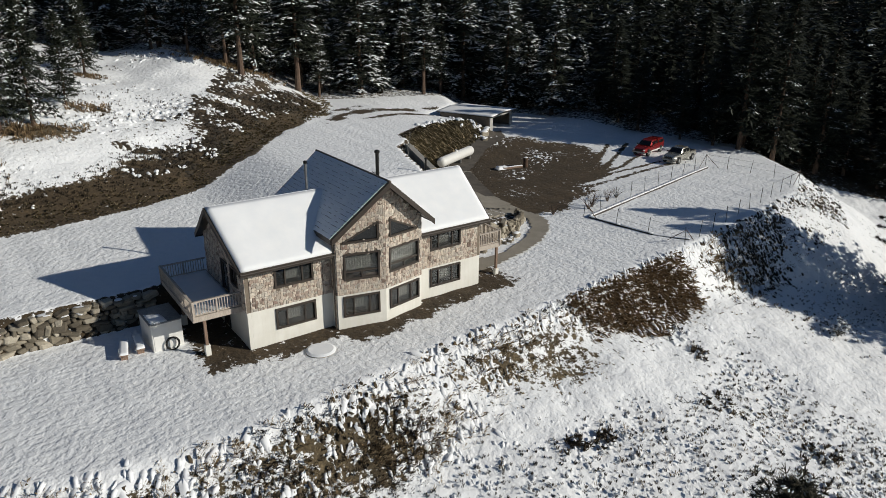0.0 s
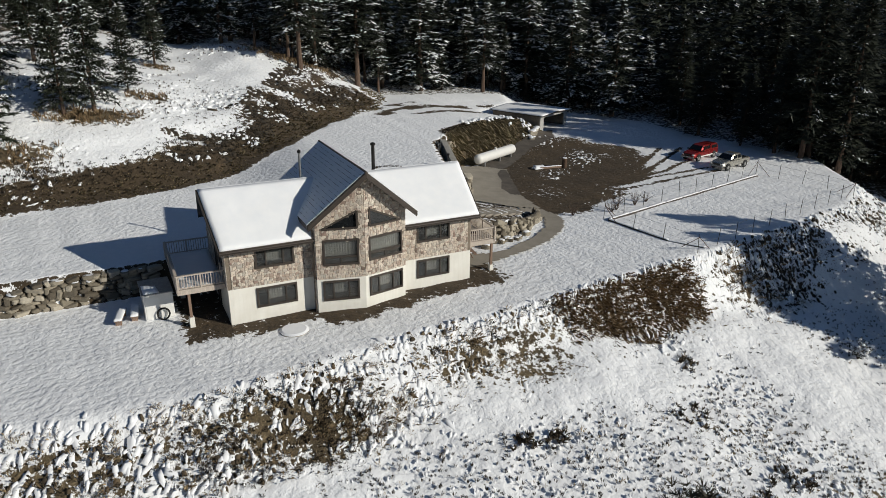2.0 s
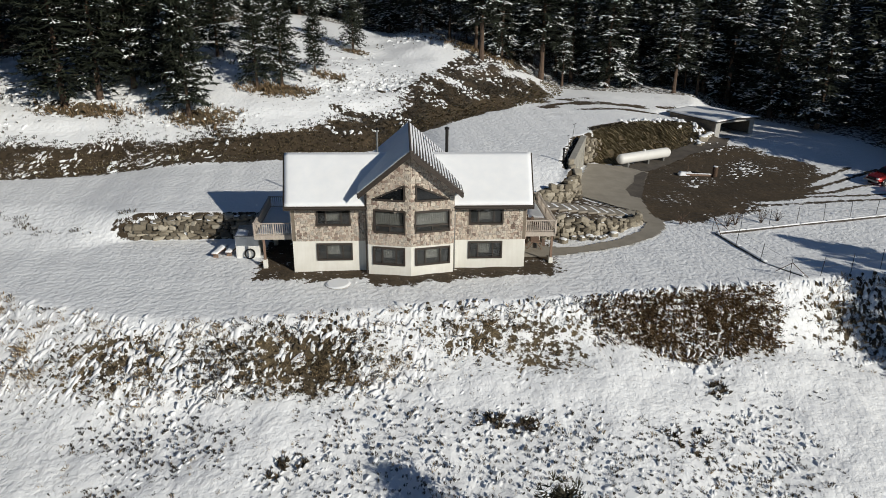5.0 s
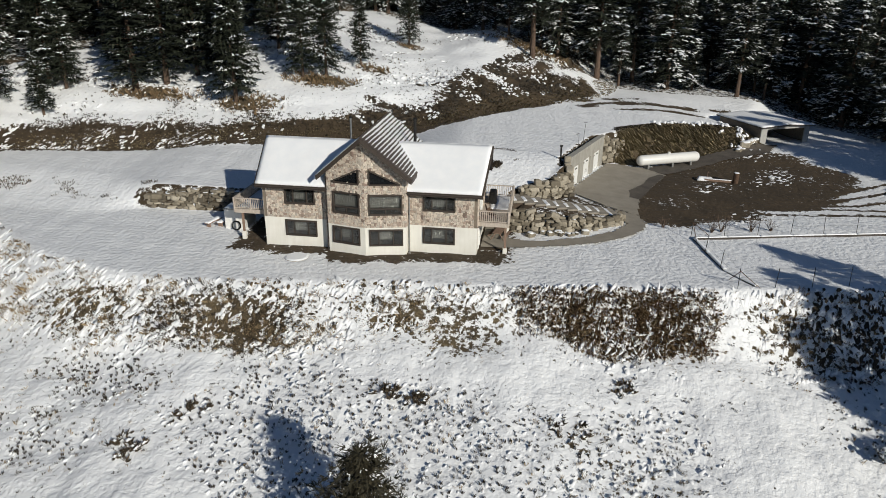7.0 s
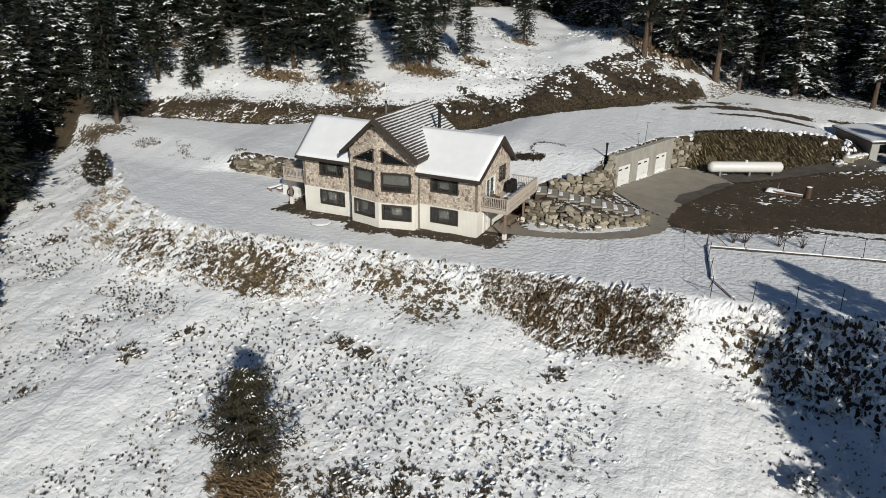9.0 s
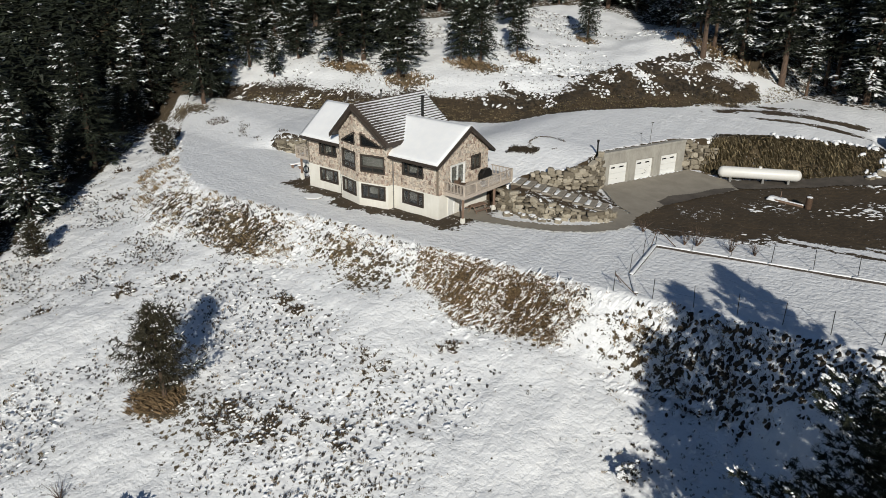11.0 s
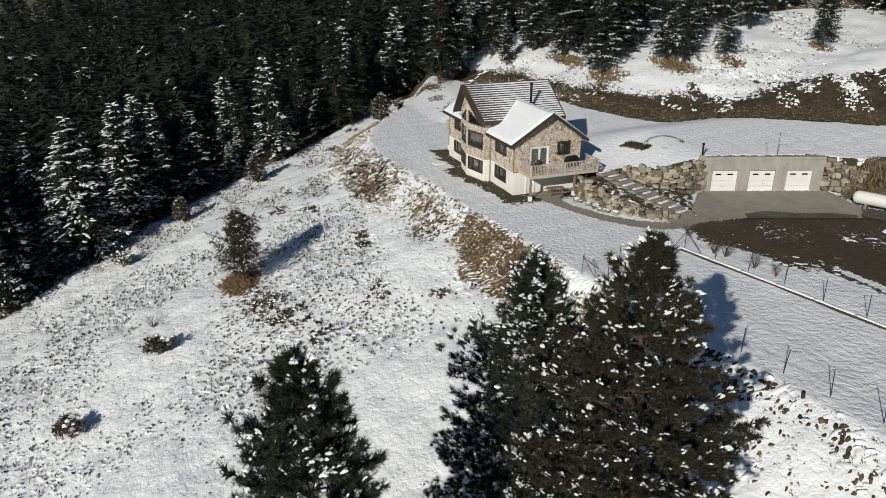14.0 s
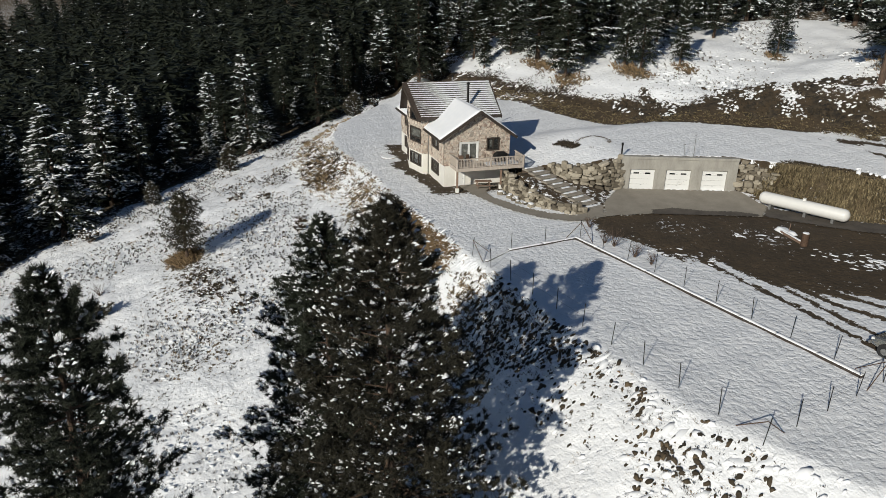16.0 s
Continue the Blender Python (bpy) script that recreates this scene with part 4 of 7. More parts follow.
# ---- paved and bare ground ----
def drape(name, outline, lift, material, label, category, step=0.5, fray=0.0, seed=1):
    """A thin sheet that follows the land inside an outline."""
    x = [p[0] for p in outline]
    y = [p[1] for p in outline]
    nx, ny = int((max(x) - min(x)) / step) + 2, int((max(y) - min(y)) / step) + 2
    X, Y = np.meshgrid(min(x) + step * np.arange(nx), min(y) + step * np.arange(ny))
    if fray:
        X = X + fray * wave(X, Y, 1.3, seed)
        Y = Y + fray * wave(X, Y, 1.7, seed + 1)
    keep = inside(tuple(outline), X, Y)
    Z = height(X, Y) + lift
    idx, verts = {}, []
    faces = []
    for j in range(ny - 1):
        for i in range(nx - 1):
            c = ((j, i), (j, i + 1), (j + 1, i + 1), (j + 1, i))
            if sum(keep[q] for q in c) >= 3:
                for q in c:
                    if q not in idx:
                        idx[q] = len(verts)
                        verts.append((X[q], Y[q], Z[q]))
                faces.append(tuple(idx[q] for q in c))
    ob = new(name, raw_mesh(name, verts, faces, material))
    ob.data.polygons.foreach_set("use_smooth", [True] * len(ob.data.polygons))
    return tagged(ob, label, category, kind="structure")


drape("concrete_apron", ((25.9, 16.9), (29.6, 13.2), (32.6, 11.6), (33.4, 17.5), (37.2, 26.2), (34.8, 28.9), (30.6, 28.6)), 0.14, CONCRETE, "grey concrete apron before the garage doors", "concrete", 0.25)
drape("concrete_path", ((18.4, 1.4), (22.0, 1.9), (25, 2.6), (28.2, 3.9), (30.8, 5.6), (32.6, 7.7), (33.2, 9.6), (32.6, 11.7), (30.2, 13.0), (30.6, 10.8), (31.3, 9.2), (30.0, 7.2), (27.6, 5.4), (23.5, 3.6), (20.8, 4.0), (18.4, 7.6)), 0.12, CONCRETE, "grey concrete path curving round the rock wall", "path", 0.25)
drape("tank_strip", ((34.9, 28.8), (37.2, 26.4), (45, 33.2), (51, 36.4), (53, 40), (50.5, 39.2), (45, 36.2)), 0.13, WETPATH, "wet gravel strip along the earth bank", "path", 0.3)
drape("wet_patch", ((32.2, 17.0), (33.3, 16.6), (35.2, 21.5), (37.0, 25.8), (36.6, 26.6), (35.0, 24.8), (34.2, 22.4), (33.2, 20.8), (32.3, 19.2)), 0.146, WETPATH, "dark wet patch on the concrete apron", "wet concrete", 0.16, 0.25, 7)



# ---- rock walls ----
def rock_mesh(seed):
    rnd = random.Random(seed)
    bm = bmesh.new()
    vs = box(bm, -0.5, 0.5, -0.5, 0.5, -0.5, 0.5)
    for v in vs:
        v.co = Vector([c * rnd.uniform(0.6, 1.22) for c in v.co])
    bmesh.ops.bevel(bm, geom=bm.edges[:], offset=0.15, segments=1, affect="EDGES")
    for v in bm.verts:
        v.co *= rnd.uniform(0.93, 1.06)
    return mesh_of(bm, "rock", ROCK)


ROCKS = [rock_mesh(s) for s in range(12)]


def cap_mesh(seed):
    rnd = random.Random(seed)
    bm = bmesh.new()
    bmesh.ops.create_uvsphere(bm, u_segments=9, v_segments=5, radius=0.5)
    for v in bm.verts:
        v.co.x *= rnd.uniform(0.85, 1.1)
        v.co.y *= rnd.uniform(0.85, 1.1)
        v.co.z *= 0.42 if v.co.z > 0 else 0.15
    return mesh_of(bm, "snow_cap", SNOW, True)


CAPS = [cap_mesh(s) for s in range(3)]


def rock_wall(name, line, base, crest, label, size, seed, caps=0.5, lean=0.12):
    """Boulders stacked in courses along a line; base and crest give heights along it from 0 to 1."""
    rnd = random.Random(seed)
    w = thing(name, pose(line[0][0], line[0][1], 0), label, "rock wall")
    inv = w.matrix_basis.inverted()
    segs = [(Vector((*a, 0)), Vector((*b, 0))) for a, b in zip(line, line[1:])]
    total = sum((b - a).length for a, b in segs)

    def at(run):
        for a, b in segs:
            n = (b - a).length
            if run <= n or b is segs[-1][1]:
                u = (b - a).normalized()
                return a + u * run, u
            run -= n

    level = 0.0
    while level < 4.5:
        tall = size * rnd.uniform(0.45, 0.95)
        run = rnd.uniform(-0.3, 0.2)
        while run < total:
            wide = size * rnd.uniform(0.5, 2.3)
            mid = min(total, max(0.0, run + wide / 2))
            k = mid / total
            lo, hi = base(k), crest(k)
            if lo + level < hi - 0.12:
                p, u = at(mid)
                out = Vector((u.y, -u.x, 0))
                p = p + out * (rnd.uniform(-0.10, 0.14) - lean * level)
                th = tall * rnd.uniform(0.75, 1.7)
                m = Matrix.Translation((p.x, p.y, lo + level + tall / 2 + rnd.uniform(-0.06, 0.06))) @ Matrix.Rotation(math.atan2(u.y, u.x) + rnd.uniform(-0.35, 0.35), 4, "Z") @ Matrix.Rotation(rnd.uniform(-0.3, 0.3), 4, "Y") @ Matrix.Diagonal((wide * 0.97, size * rnd.uniform(1.0, 1.4), th, 1))
                again("rock", rnd.choice(ROCKS), w, inv @ m)
                if lo + level + tall > hi - 0.25 and rnd.random() < caps:
                    m = Matrix.Translation((p.x, p.y, lo + level + tall * 1.0)) @ Matrix.Rotation(rnd.uniform(0, 6), 4, "Z") @ Matrix.Diagonal((wide * 0.95, size, size * 0.5, 1))
                    again("snow_cap", rnd.choice(CAPS), w, inv @ m)
            run += wide
        level += tall * 0.93
    return w


rock_wall("rock_wall", ((-15.5, 7.7), (-4.0, 7.9)), lambda k: 0.0, lambda k: 1.1 + 0.9 * min(1, 3 * k), "stacked grey boulder wall capped with snow", 0.55, 3, 0.75)
rock_wall("rock_wall", ((30.05, 28.7), (31.4, 30.0), (32.6, 31.2)), lambda k: 0.9, lambda k: 4.4 - 1.0 * k, "stacked boulder wall beside the garage", 0.46, 4, 0.0)
rock_wall("rock_wall", ((21.0, 10.9), (24.5, 12.7), (26.2, 14.9), (26.1, 17.2)), lambda k: 1.9 - 0.9 * k, lambda k: 2.9 + 1.4 * k, "high boulder wall below the snowy terrace", 0.52, 5, 0.05)
rock_wall("rock_wall", ((20.6, 6.0), (24.5, 6.1), (28.0, 7.3), (30.6, 9.2), (30.9, 10.4)), lambda k: 0.2 + 0.2 * k, lambda k: 2.5 - 1.35 * k, "low boulder wall beside the garden steps", 0.44, 6, 0.06)

steps = thing("garden_steps", pose(21.6, 8.6, 0), "snow-dusted stone garden steps between boulder walls", "steps")
n = 10
for i in range(n):
    k = i / (n - 1)
    c = Vector((20.9, 9.3, 2.5)).lerp(Vector((29.9, 11.9, 0.75)), k)
    m = Matrix.Translation(c - Vector((21.6, 8.6, 0))) @ Matrix.Rotation(radians(16), 4, "Z")
    bm = bmesh.new()
    box(bm, -0.46, 0.56, -1.15, 1.15, -0.17, 0.03, 0.03)
    s = part("step", bm, STEPSTONE, steps)
    s.matrix_basis = m
    # risers coloured dark to stand in for the shadow below each tread
    bm = bmesh.new()
    box(bm, -0.5, 0.42, -1.05, 1.05, -0.7, -0.175)
    s = part("riser", bm, RISERSHADE, steps)
    s.matrix_basis = m
    bm = bmesh.new()
    lumpy(bm, [(-0.40, -0.93 + 0.3 * (i % 3), 0.002), (-0.08 + 0.04 * (i % 4), -0.9 + 0.3 * (i % 3), 0.002), (-0.02, 0.75, 0.002), (-0.42, 0.93, 0.002)], 0.08, 5, 9, Vector((0, 0, 1)), i)
    s = part("step_snow", bm, SNOW, steps, "", True)
    s.matrix_basis = m

# ---- propane tank, barrel, carport ----
ta, tb = Vector((34.1, 28.3, 1.8)), Vector((41.65, 32.05, 1.85))
ang = math.atan2(tb.y - ta.y, tb.x - ta.x)
TL = (tb - ta).length
tank = thing("propane_tank", Matrix.Translation((ta.x, ta.y, 1.82)) @ Matrix.Rotation(ang, 4, "Z"), "long white propane tank on steel saddles", "tank")
bm = bmesh.new()
prof = [(0.0, 0.02), (0.04, 0.22), (0.14, 0.42), (0.30, 0.55), (0.5, 0.61)] + [(TL / 2, 0.61)] + [(TL - 0.5, 0.61), (TL - 0.30, 0.55), (TL - 0.14, 0.42), (TL - 0.04, 0.22), (TL, 0.02)]
rings = [[bm.verts.new((x, r * math.cos(k * math.pi / 10), r * math.sin(k * math.pi / 10))) for k in range(20)] for x, r in prof]
for a, b in zip(rings, rings[1:]):
    for k in range(20):
        bm.faces.new((a[k], b[k], b[(k + 1) % 20], a[(k + 1) % 20]))
bm.faces.new(rings[0])
bm.faces.new(rings[-1])
bmesh.ops.recalc_face_normals(bm, faces=bm.faces[:])
part("shell", bm, TANKWHITE, tank, "", True)
for x in (1.3, 4.6, TL - 1.3):
    bm = bmesh.new()
    g = top(*(Matrix.Translation((ta.x, ta.y, 0)) @ Matrix.Rotation(ang, 4, "Z") @ Vector((x, 0, 0))).xy) - 1.82
    box(bm, x - 0.12, x + 0.12, -0.5, 0.5, g - 0.2, -0.42, 0.01)
    part("saddle", bm, STEEL, tank)
bm = bmesh.new()
tube(bm, (TL / 2, 0, 0.55), (TL / 2, 0, 0.80), 0.18, 0.16, 12)
part("valve_dome", bm, TANKWHITE, tank)
bm = bmesh.new()
box(bm, TL / 2 + 0.28, TL / 2 + 0.31, -0.05, 0.05, -0.61, 0.62)
part("weld_band", bm, STEEL, tank)

bx, by = 44.3, 24.45
barrel = thing("burn_barrel", pose(bx, by, top(bx, by) + 0.1), "dark rusty steel barrel with snow on top", "barrel")
bm = bmesh.new()
for z0, z1, r0, r1 in ((-0.1, 0.33, 0.30, 0.30), (0.33, 0.37, 0.315, 0.315), (0.37, 0.70, 0.30, 0.30), (0.70, 0.74, 0.315, 0.315), (0.74, 1.05, 0.30, 0.30)):
    tube(bm, (0, 0, z0), (0, 0, z1), r0, r1, 16)
part("drum", bm, RUSTY, barrel)
bm = bmesh.new()
tube(bm, (0, 0, 1.052), (0, 0, 1.12), 0.29, 0.22, 16)
part("snow_cap", bm, SNOW, barrel)
beam = thing("timber_beam", pose(42.6, 24.7, top(42.6, 24.7) + 0.12, 0, 0, -8), "snow-capped timber beam lying on the dirt", "timber")
bm = bmesh.new()
box(bm, -1.5, 1.3, -0.12, 0.12, -0.1, 0.14, 0.02)
part("timber", bm, POSTWOOD, beam)
bm = bmesh.new()
lumpy(bm, [(-1.5, -0.12, 0.142), (1.3, -0.12, 0.142), (1.3, 0.12, 0.142), (-1.5, 0.12, 0.142)], 0.07, 12, 3, Vector((0, 0, 1)), 2)
part("snow_cap", bm, SNOW, beam, "", True)
hx_, hy_ = 41.2, 25.3
heap = thing("snow_heap", pose(hx_, hy_, top(hx_, hy_) + 0.1), "small heap of leftover snow with a stake", "snow")
bm = bmesh.new()
lumpy(bm, [(-0.9, -0.5, -0.05), (0.8, -0.6, -0.05), (1.0, 0.5, -0.05), (-0.7, 0.6, -0.05)], 0.3, 8, 6, Vector((0, 0, 1)), 4, 0.12, 0.1)
part("pile", bm, SNOW, heap, "", True)
bm = bmesh.new()
tube(bm, (0.3, 0.1, 0), (0.3, 0.12, 0.9), 0.03, 0.03, 6)
part("stake", bm, POSTWOOD, heap)

cp = Vector((50.45, 39.3, 0))
ca = math.atan2(3.22, 6.87)
carport = thing("carport", Matrix.Translation((cp.x, cp.y, 0)) @ Matrix.Rotation(ca, 4, "Z"), "open-fronted grey shed with a low snow-covered roof", "shed")
CW, CD, CZ = 7.5, 8.3, 4.2
WHITEWALL = simple("pale_shed_wall", (0.34, 0.33, 0.31), (0.46, 0.45, 0.42), 0.85, scale=1.5)
bm = bmesh.new()
box(bm, 0.0, 0.9, 0.0, 0.15, 1.0, CZ - 0.05)
part("front_wall", bm, WHITEWALL, carport, "pale front wall panel")
bm = bmesh.new()
box(bm, CW - 0.8, CW, 0.0, 0.15, 1.0, CZ - 0.05)
part("front_wall", bm, WHITEWALL, carport, "pale front wall panel")
# side and back walls get the dark mortar tone to imitate their shaded look
for x0, x1, y0, y1 in ((0.0, 0.15, 0.15, CD), (CW - 0.15, CW, 0.15, CD), (0.15, CW - 0.15, CD - 0.15, CD)):
    bm = bmesh.new()
    box(bm, x0, x1, y0, y1, 1.0, CZ - 0.05)
    part("side_wall", bm, MORTAR, carport, "side wall in a dark tone that deepens its shade")
bm = bmesh.new()
box(bm, 0.9, CW - 0.8, 0.0, 0.2, CZ - 0.4, CZ - 0.05)
part("header_beam", bm, WHITEWALL, carport)
for s in (0, 1):
    xa, xb = (-0.35, CW / 2) if s == 0 else (CW + 0.35, CW / 2)
    pts = [(xa, -0.5, CZ), (xb, -0.5, CZ + 0.24), (xb, CD + 0.4, CZ + 0.24), (xa, CD + 0.4, CZ)]
    bm = bmesh.new()
    slab(bm, pts, 0.14, Vector((0, 0, -1)))
    part("roof", bm, TRIM, carport)
    bm = bmesh.new()
    up = Vector((0, 0, 1))
    q = pts if s == 0 else [pts[1], pts[0], pts[3], pts[2]]
    lumpy(bm, q, 0.13, 10, 20, up, s)
    part("roof_snow", bm, SNOW, carport, "smooth snow", True)


# ---- vehicles ----
def wheel(parent, x, y, r=0.39):
    w = new("wheel")
    w.parent = parent
    w.matrix_basis = Matrix.Translation((x, y, r))
    sgn = 1 if y > 0 else -1
    bm = bmesh.new()
    tube(bm, (0, -0.12, 0), (0, 0.12, 0), r, r, 20)
    part("tyre", bm, TYRE, w)
    bm = bmesh.new()
    tube(bm, (0, sgn * 0.10, 0), (0, sgn * 0.128, 0), r * 0.6, r * 0.55, 14)
    part("rim", bm, STEEL, w)


def loft(bm, stations):
    """Skin of cross sections (x, half width low, half width high, z low, z high) with cut corners."""
    rings = []
    for x, wl, wh, z0, z1 in stations:
        c = 0.09
        pts = [(-wl + c, z0), (wl - c, z0), (wl, z0 + c), ((wl + wh) / 2 + 0.01, (z0 + z1) / 2), (wh, z1 - c), (wh - c, z1), (-wh + c, z1), (-wh, z1 - c), (-(wl + wh) / 2 - 0.01, (z0 + z1) / 2), (-wl, z0 + c)]
        rings.append([bm.verts.new((x, y, z)) for y, z in pts])
    n = len(rings[0])
    for a, b in zip(rings, rings[1:]):
        for k in range(n):
            bm.faces.new((a[k], b[k], b[(k + 1) % n], a[(k + 1) % n]))
    bm.faces.new(rings[0])
    bm.faces.new(rings[-1])
    bmesh.ops.recalc_face_normals(bm, faces=bm.faces[:])


def pickup(m, label, colour, canopy, stripe):
    """A four-door pickup, nose towards +x, on the ground at z 0."""
    t = thing("pickup_truck", m, label, "pickup truck", "parked trucks")
    bm = bmesh.new()
    loft(bm, [(-2.75, 0.90, 0.90, 0.55, 1.12), (-2.6, 0.97, 0.95, 0.45, 1.15), (1.0, 0.98, 0.95, 0.42, 1.15), (1.25, 0.98, 0.93, 0.42, 1.16), (2.3, 0.96, 0.86, 0.45, 1.08), (2.7, 0.92, 0.78, 0.50, 0.98), (2.82, 0.80, 0.70, 0.58, 0.88)])
    part("body", bm, colour, t)
    bm = bmesh.new()
    loft(bm, [(-1.0, 0.93, 0.72, 1.10, 1.72), (-0.75, 0.93, 0.74, 1.10, 1.83), (0.35, 0.93, 0.74, 1.10, 1.84), (0.7, 0.93, 0.70, 1.10, 1.74), (1.35, 0.92, 0.84, 1.06, 1.22)])
    part("cab", bm, colour, t)
    for s in (-1, 1):
        for x0, x1 in ((-0.82, -0.12), (-0.02, 0.66)):
            bm = bmesh.new()
            slab(bm, [(x0, s * 0.895, 1.22), (x1, s * 0.895, 1.22), (x1 - (0.1 if x1 > 0 else 0), s * 0.775, 1.70), (x0 + 0.03, s * 0.775, 1.70)], 0.02, Vector((0, s, 0.2)))
            part("side_window", bm, TINTED, t)
        bm = bmesh.new()
        slab(bm, [(1.0, s * 0.99, 1.18), (1.16, s * 0.99, 1.18), (1.16, s * 0.99, 1.34), (1.0, s * 0.99, 1.34)], 0.16, Vector((0, s, 0)))
        part("wing_mirror", bm, BLACKMETAL, t)
        bm = bmesh.new()
        box(bm, 2.62, 2.83, s * 0.70 - 0.13, s * 0.70 + 0.13, 0.76, 0.93, 0.02)
        part("headlight", bm, LAMPCLEAR, t)
        bm = bmesh.new()
        box(bm, -2.80, -2.70, s * 0.82 - 0.08, s * 0.82 + 0.08, 0.72, 1.05, 0.02)
        part("tail_light", bm, LAMPRED, t)
        if stripe:
            bm = bmesh.new()
            slab(bm, [(-2.4, s * 0.99, 0.47), (2.2, s * 0.99, 0.47), (2.2, s * 0.99, 0.62), (-2.4, s * 0.99, 0.62)], 0.012, Vector((0, s, 0)))
            part("lower_trim", bm, LAMPCLEAR, t, "pale lower trim")
        for x in (-1.75, 1.78):
            bm = bmesh.new()
            tube(bm, (x, s * 0.80, 0.42), (x, s * 1.0, 0.42), 0.47, 0.47, 18)
            part("wheel_arch", bm, TYRE, t)
            wheel(t, x, s * 0.91)
    bm = bmesh.new()
    slab(bm, [(0.72, -0.70, 1.735), (1.33, -0.83, 1.235), (1.33, 0.83, 1.235), (0.72, 0.70, 1.735)], 0.02, Vector((0.6, 0, 0.75)))
    part("windscreen", bm, TINTED, t)
    bm = bmesh.new()
    slab(bm, [(-1.01, -0.70, 1.22), (-1.01, 0.70, 1.22), (-1.0, 0.62, 1.66), (-1.0, -0.62, 1.66)], 0.02, Vector((-1, 0, 0)))
    part("rear_window", bm, TINTED, t)
    for x0, x1 in ((2.80, 2.95), (-2.92, -2.78)):
        bm = bmesh.new()
        box(bm, x0, x1, -0.88, 0.88, 0.46, 0.66, 0.03)
        part("bumper", bm, STEEL, t)
    bm = bmesh.new()
    box(bm, 2.80, 2.84, -0.52, 0.52, 0.70, 0.90, 0.01)
    part("grille", bm, BLACKMETAL, t)
    if canopy:
        bm = bmesh.new()
        loft(bm, [(-2.68, 0.93, 0.76, 1.12, 1.70), (-2.5, 0.94, 0.78, 1.12, 1.80), (-1.08, 0.94, 0.78, 1.12, 1.82)])
        part("canopy", bm, colour, t)
        for s in (-1, 1):
            bm = bmesh.new()
            slab(bm, [(-2.4, s * 0.90, 1.28), (-1.2, s * 0.90, 1.28), (-1.2, s * 0.82, 1.66), (-2.35, s * 0.82, 1.66)], 0.02, Vector((0, s, 0.2)))
            part("canopy_window", bm, TINTED, t)
    else:
        bm = bmesh.new()
        box(bm, -2.55, -1.1, -0.82, 0.82, 1.12, 1.19, 0.015)
        part("bed_cover", bm, BLACKMETAL, t, "black bed cover")
    return t


pickup(Matrix.Translation((62.75, 15.9, top(62.75, 15.9) + 0.0)) @ Matrix.Rotation(radians(190), 4, "Z"), "beige silver four-door pickup truck parked on snow", BEIGEPAINT, False, False)
pickup(Matrix.Translation((62.8, 20.9, top(62.8, 20.9) + 0.0)) @ Matrix.Rotation(radians(194), 4, "Z"), "red pickup truck with a red canopy parked on snow", REDPAINT, True, True)


# ---- fenced yard ----
fence = thing("wire_fence", pose(36.6, 6.4, 0), "thin steel post and wire fence round a snowy yard", "fence")
FLINES = (((36.6, 6.9), (37.1, 3.2), (37.6, -0.2), (38.1, -3.9)), ((38.1, -3.9), (65.9, 1.6)), ((65.9, 1.6), (63.3, 12.3)), ((63.3, 12.3), (36.6, 6.9)))
bm = bmesh.new()
tube(bm, (0, 0, -0.3), (0, 0, 1.65), 0.026, 0.026, 6)
post = mesh_of(bm, "post", BLACKMETAL)
inv = fence.matrix_basis.inverted()
rnd = random.Random(5)
for line in FLINES:
    pts = []
    for a, b in zip(line, line[1:]):
        n = max(1, round(math.dist(a, b) / 2.9))
        pts += [(a[0] + (b[0] - a[0]) * i / n, a[1] + (b[1] - a[1]) * i / n) for i in range(n)]
    pts.append(line[-1])
    prev = None
    for i, (x, y) in enumerate(pts):
        z = top(x, y)
        if i < len(pts) - 1:
            again("post", post, fence, inv @ Matrix.Translation((x, y, z)) @ Matrix.Rotation(rnd.uniform(-0.07, 0.07), 4, "X") @ Matrix.Rotation(rnd.uniform(-0.07, 0.07), 4, "Y"))
        if prev:
            for h in (0.75, 1.45):
                bm = bmesh.new()
                tube(bm, Vector(prev) + Vector((0, 0, h)) - Vector((36.6, 6.4, 0)), Vector((x, y, z + h)) - Vector((36.6, 6.4, 0)), 0.008, 0.008, 4)
                part("wire", bm, STEEL, fence)
        if i in (0, len(pts) - 1):
            j = 1 if i == 0 else len(pts) - 2
            ox, oy = pts[j]
            k = 1.7 / max(1.7, math.dist((x, y), (ox, oy)))
            fx, fy = x + (ox - x) * k, y + (oy - y) * k
            bm = bmesh.new()
            tube(bm, (x - 36.6, y - 6.4, z + 1.4), (fx - 36.6, fy - 6.4, top(fx, fy)), 0.03, 0.03, 6)
            part("brace", bm, RUSTY, fence)
        prev = (x, y, z)


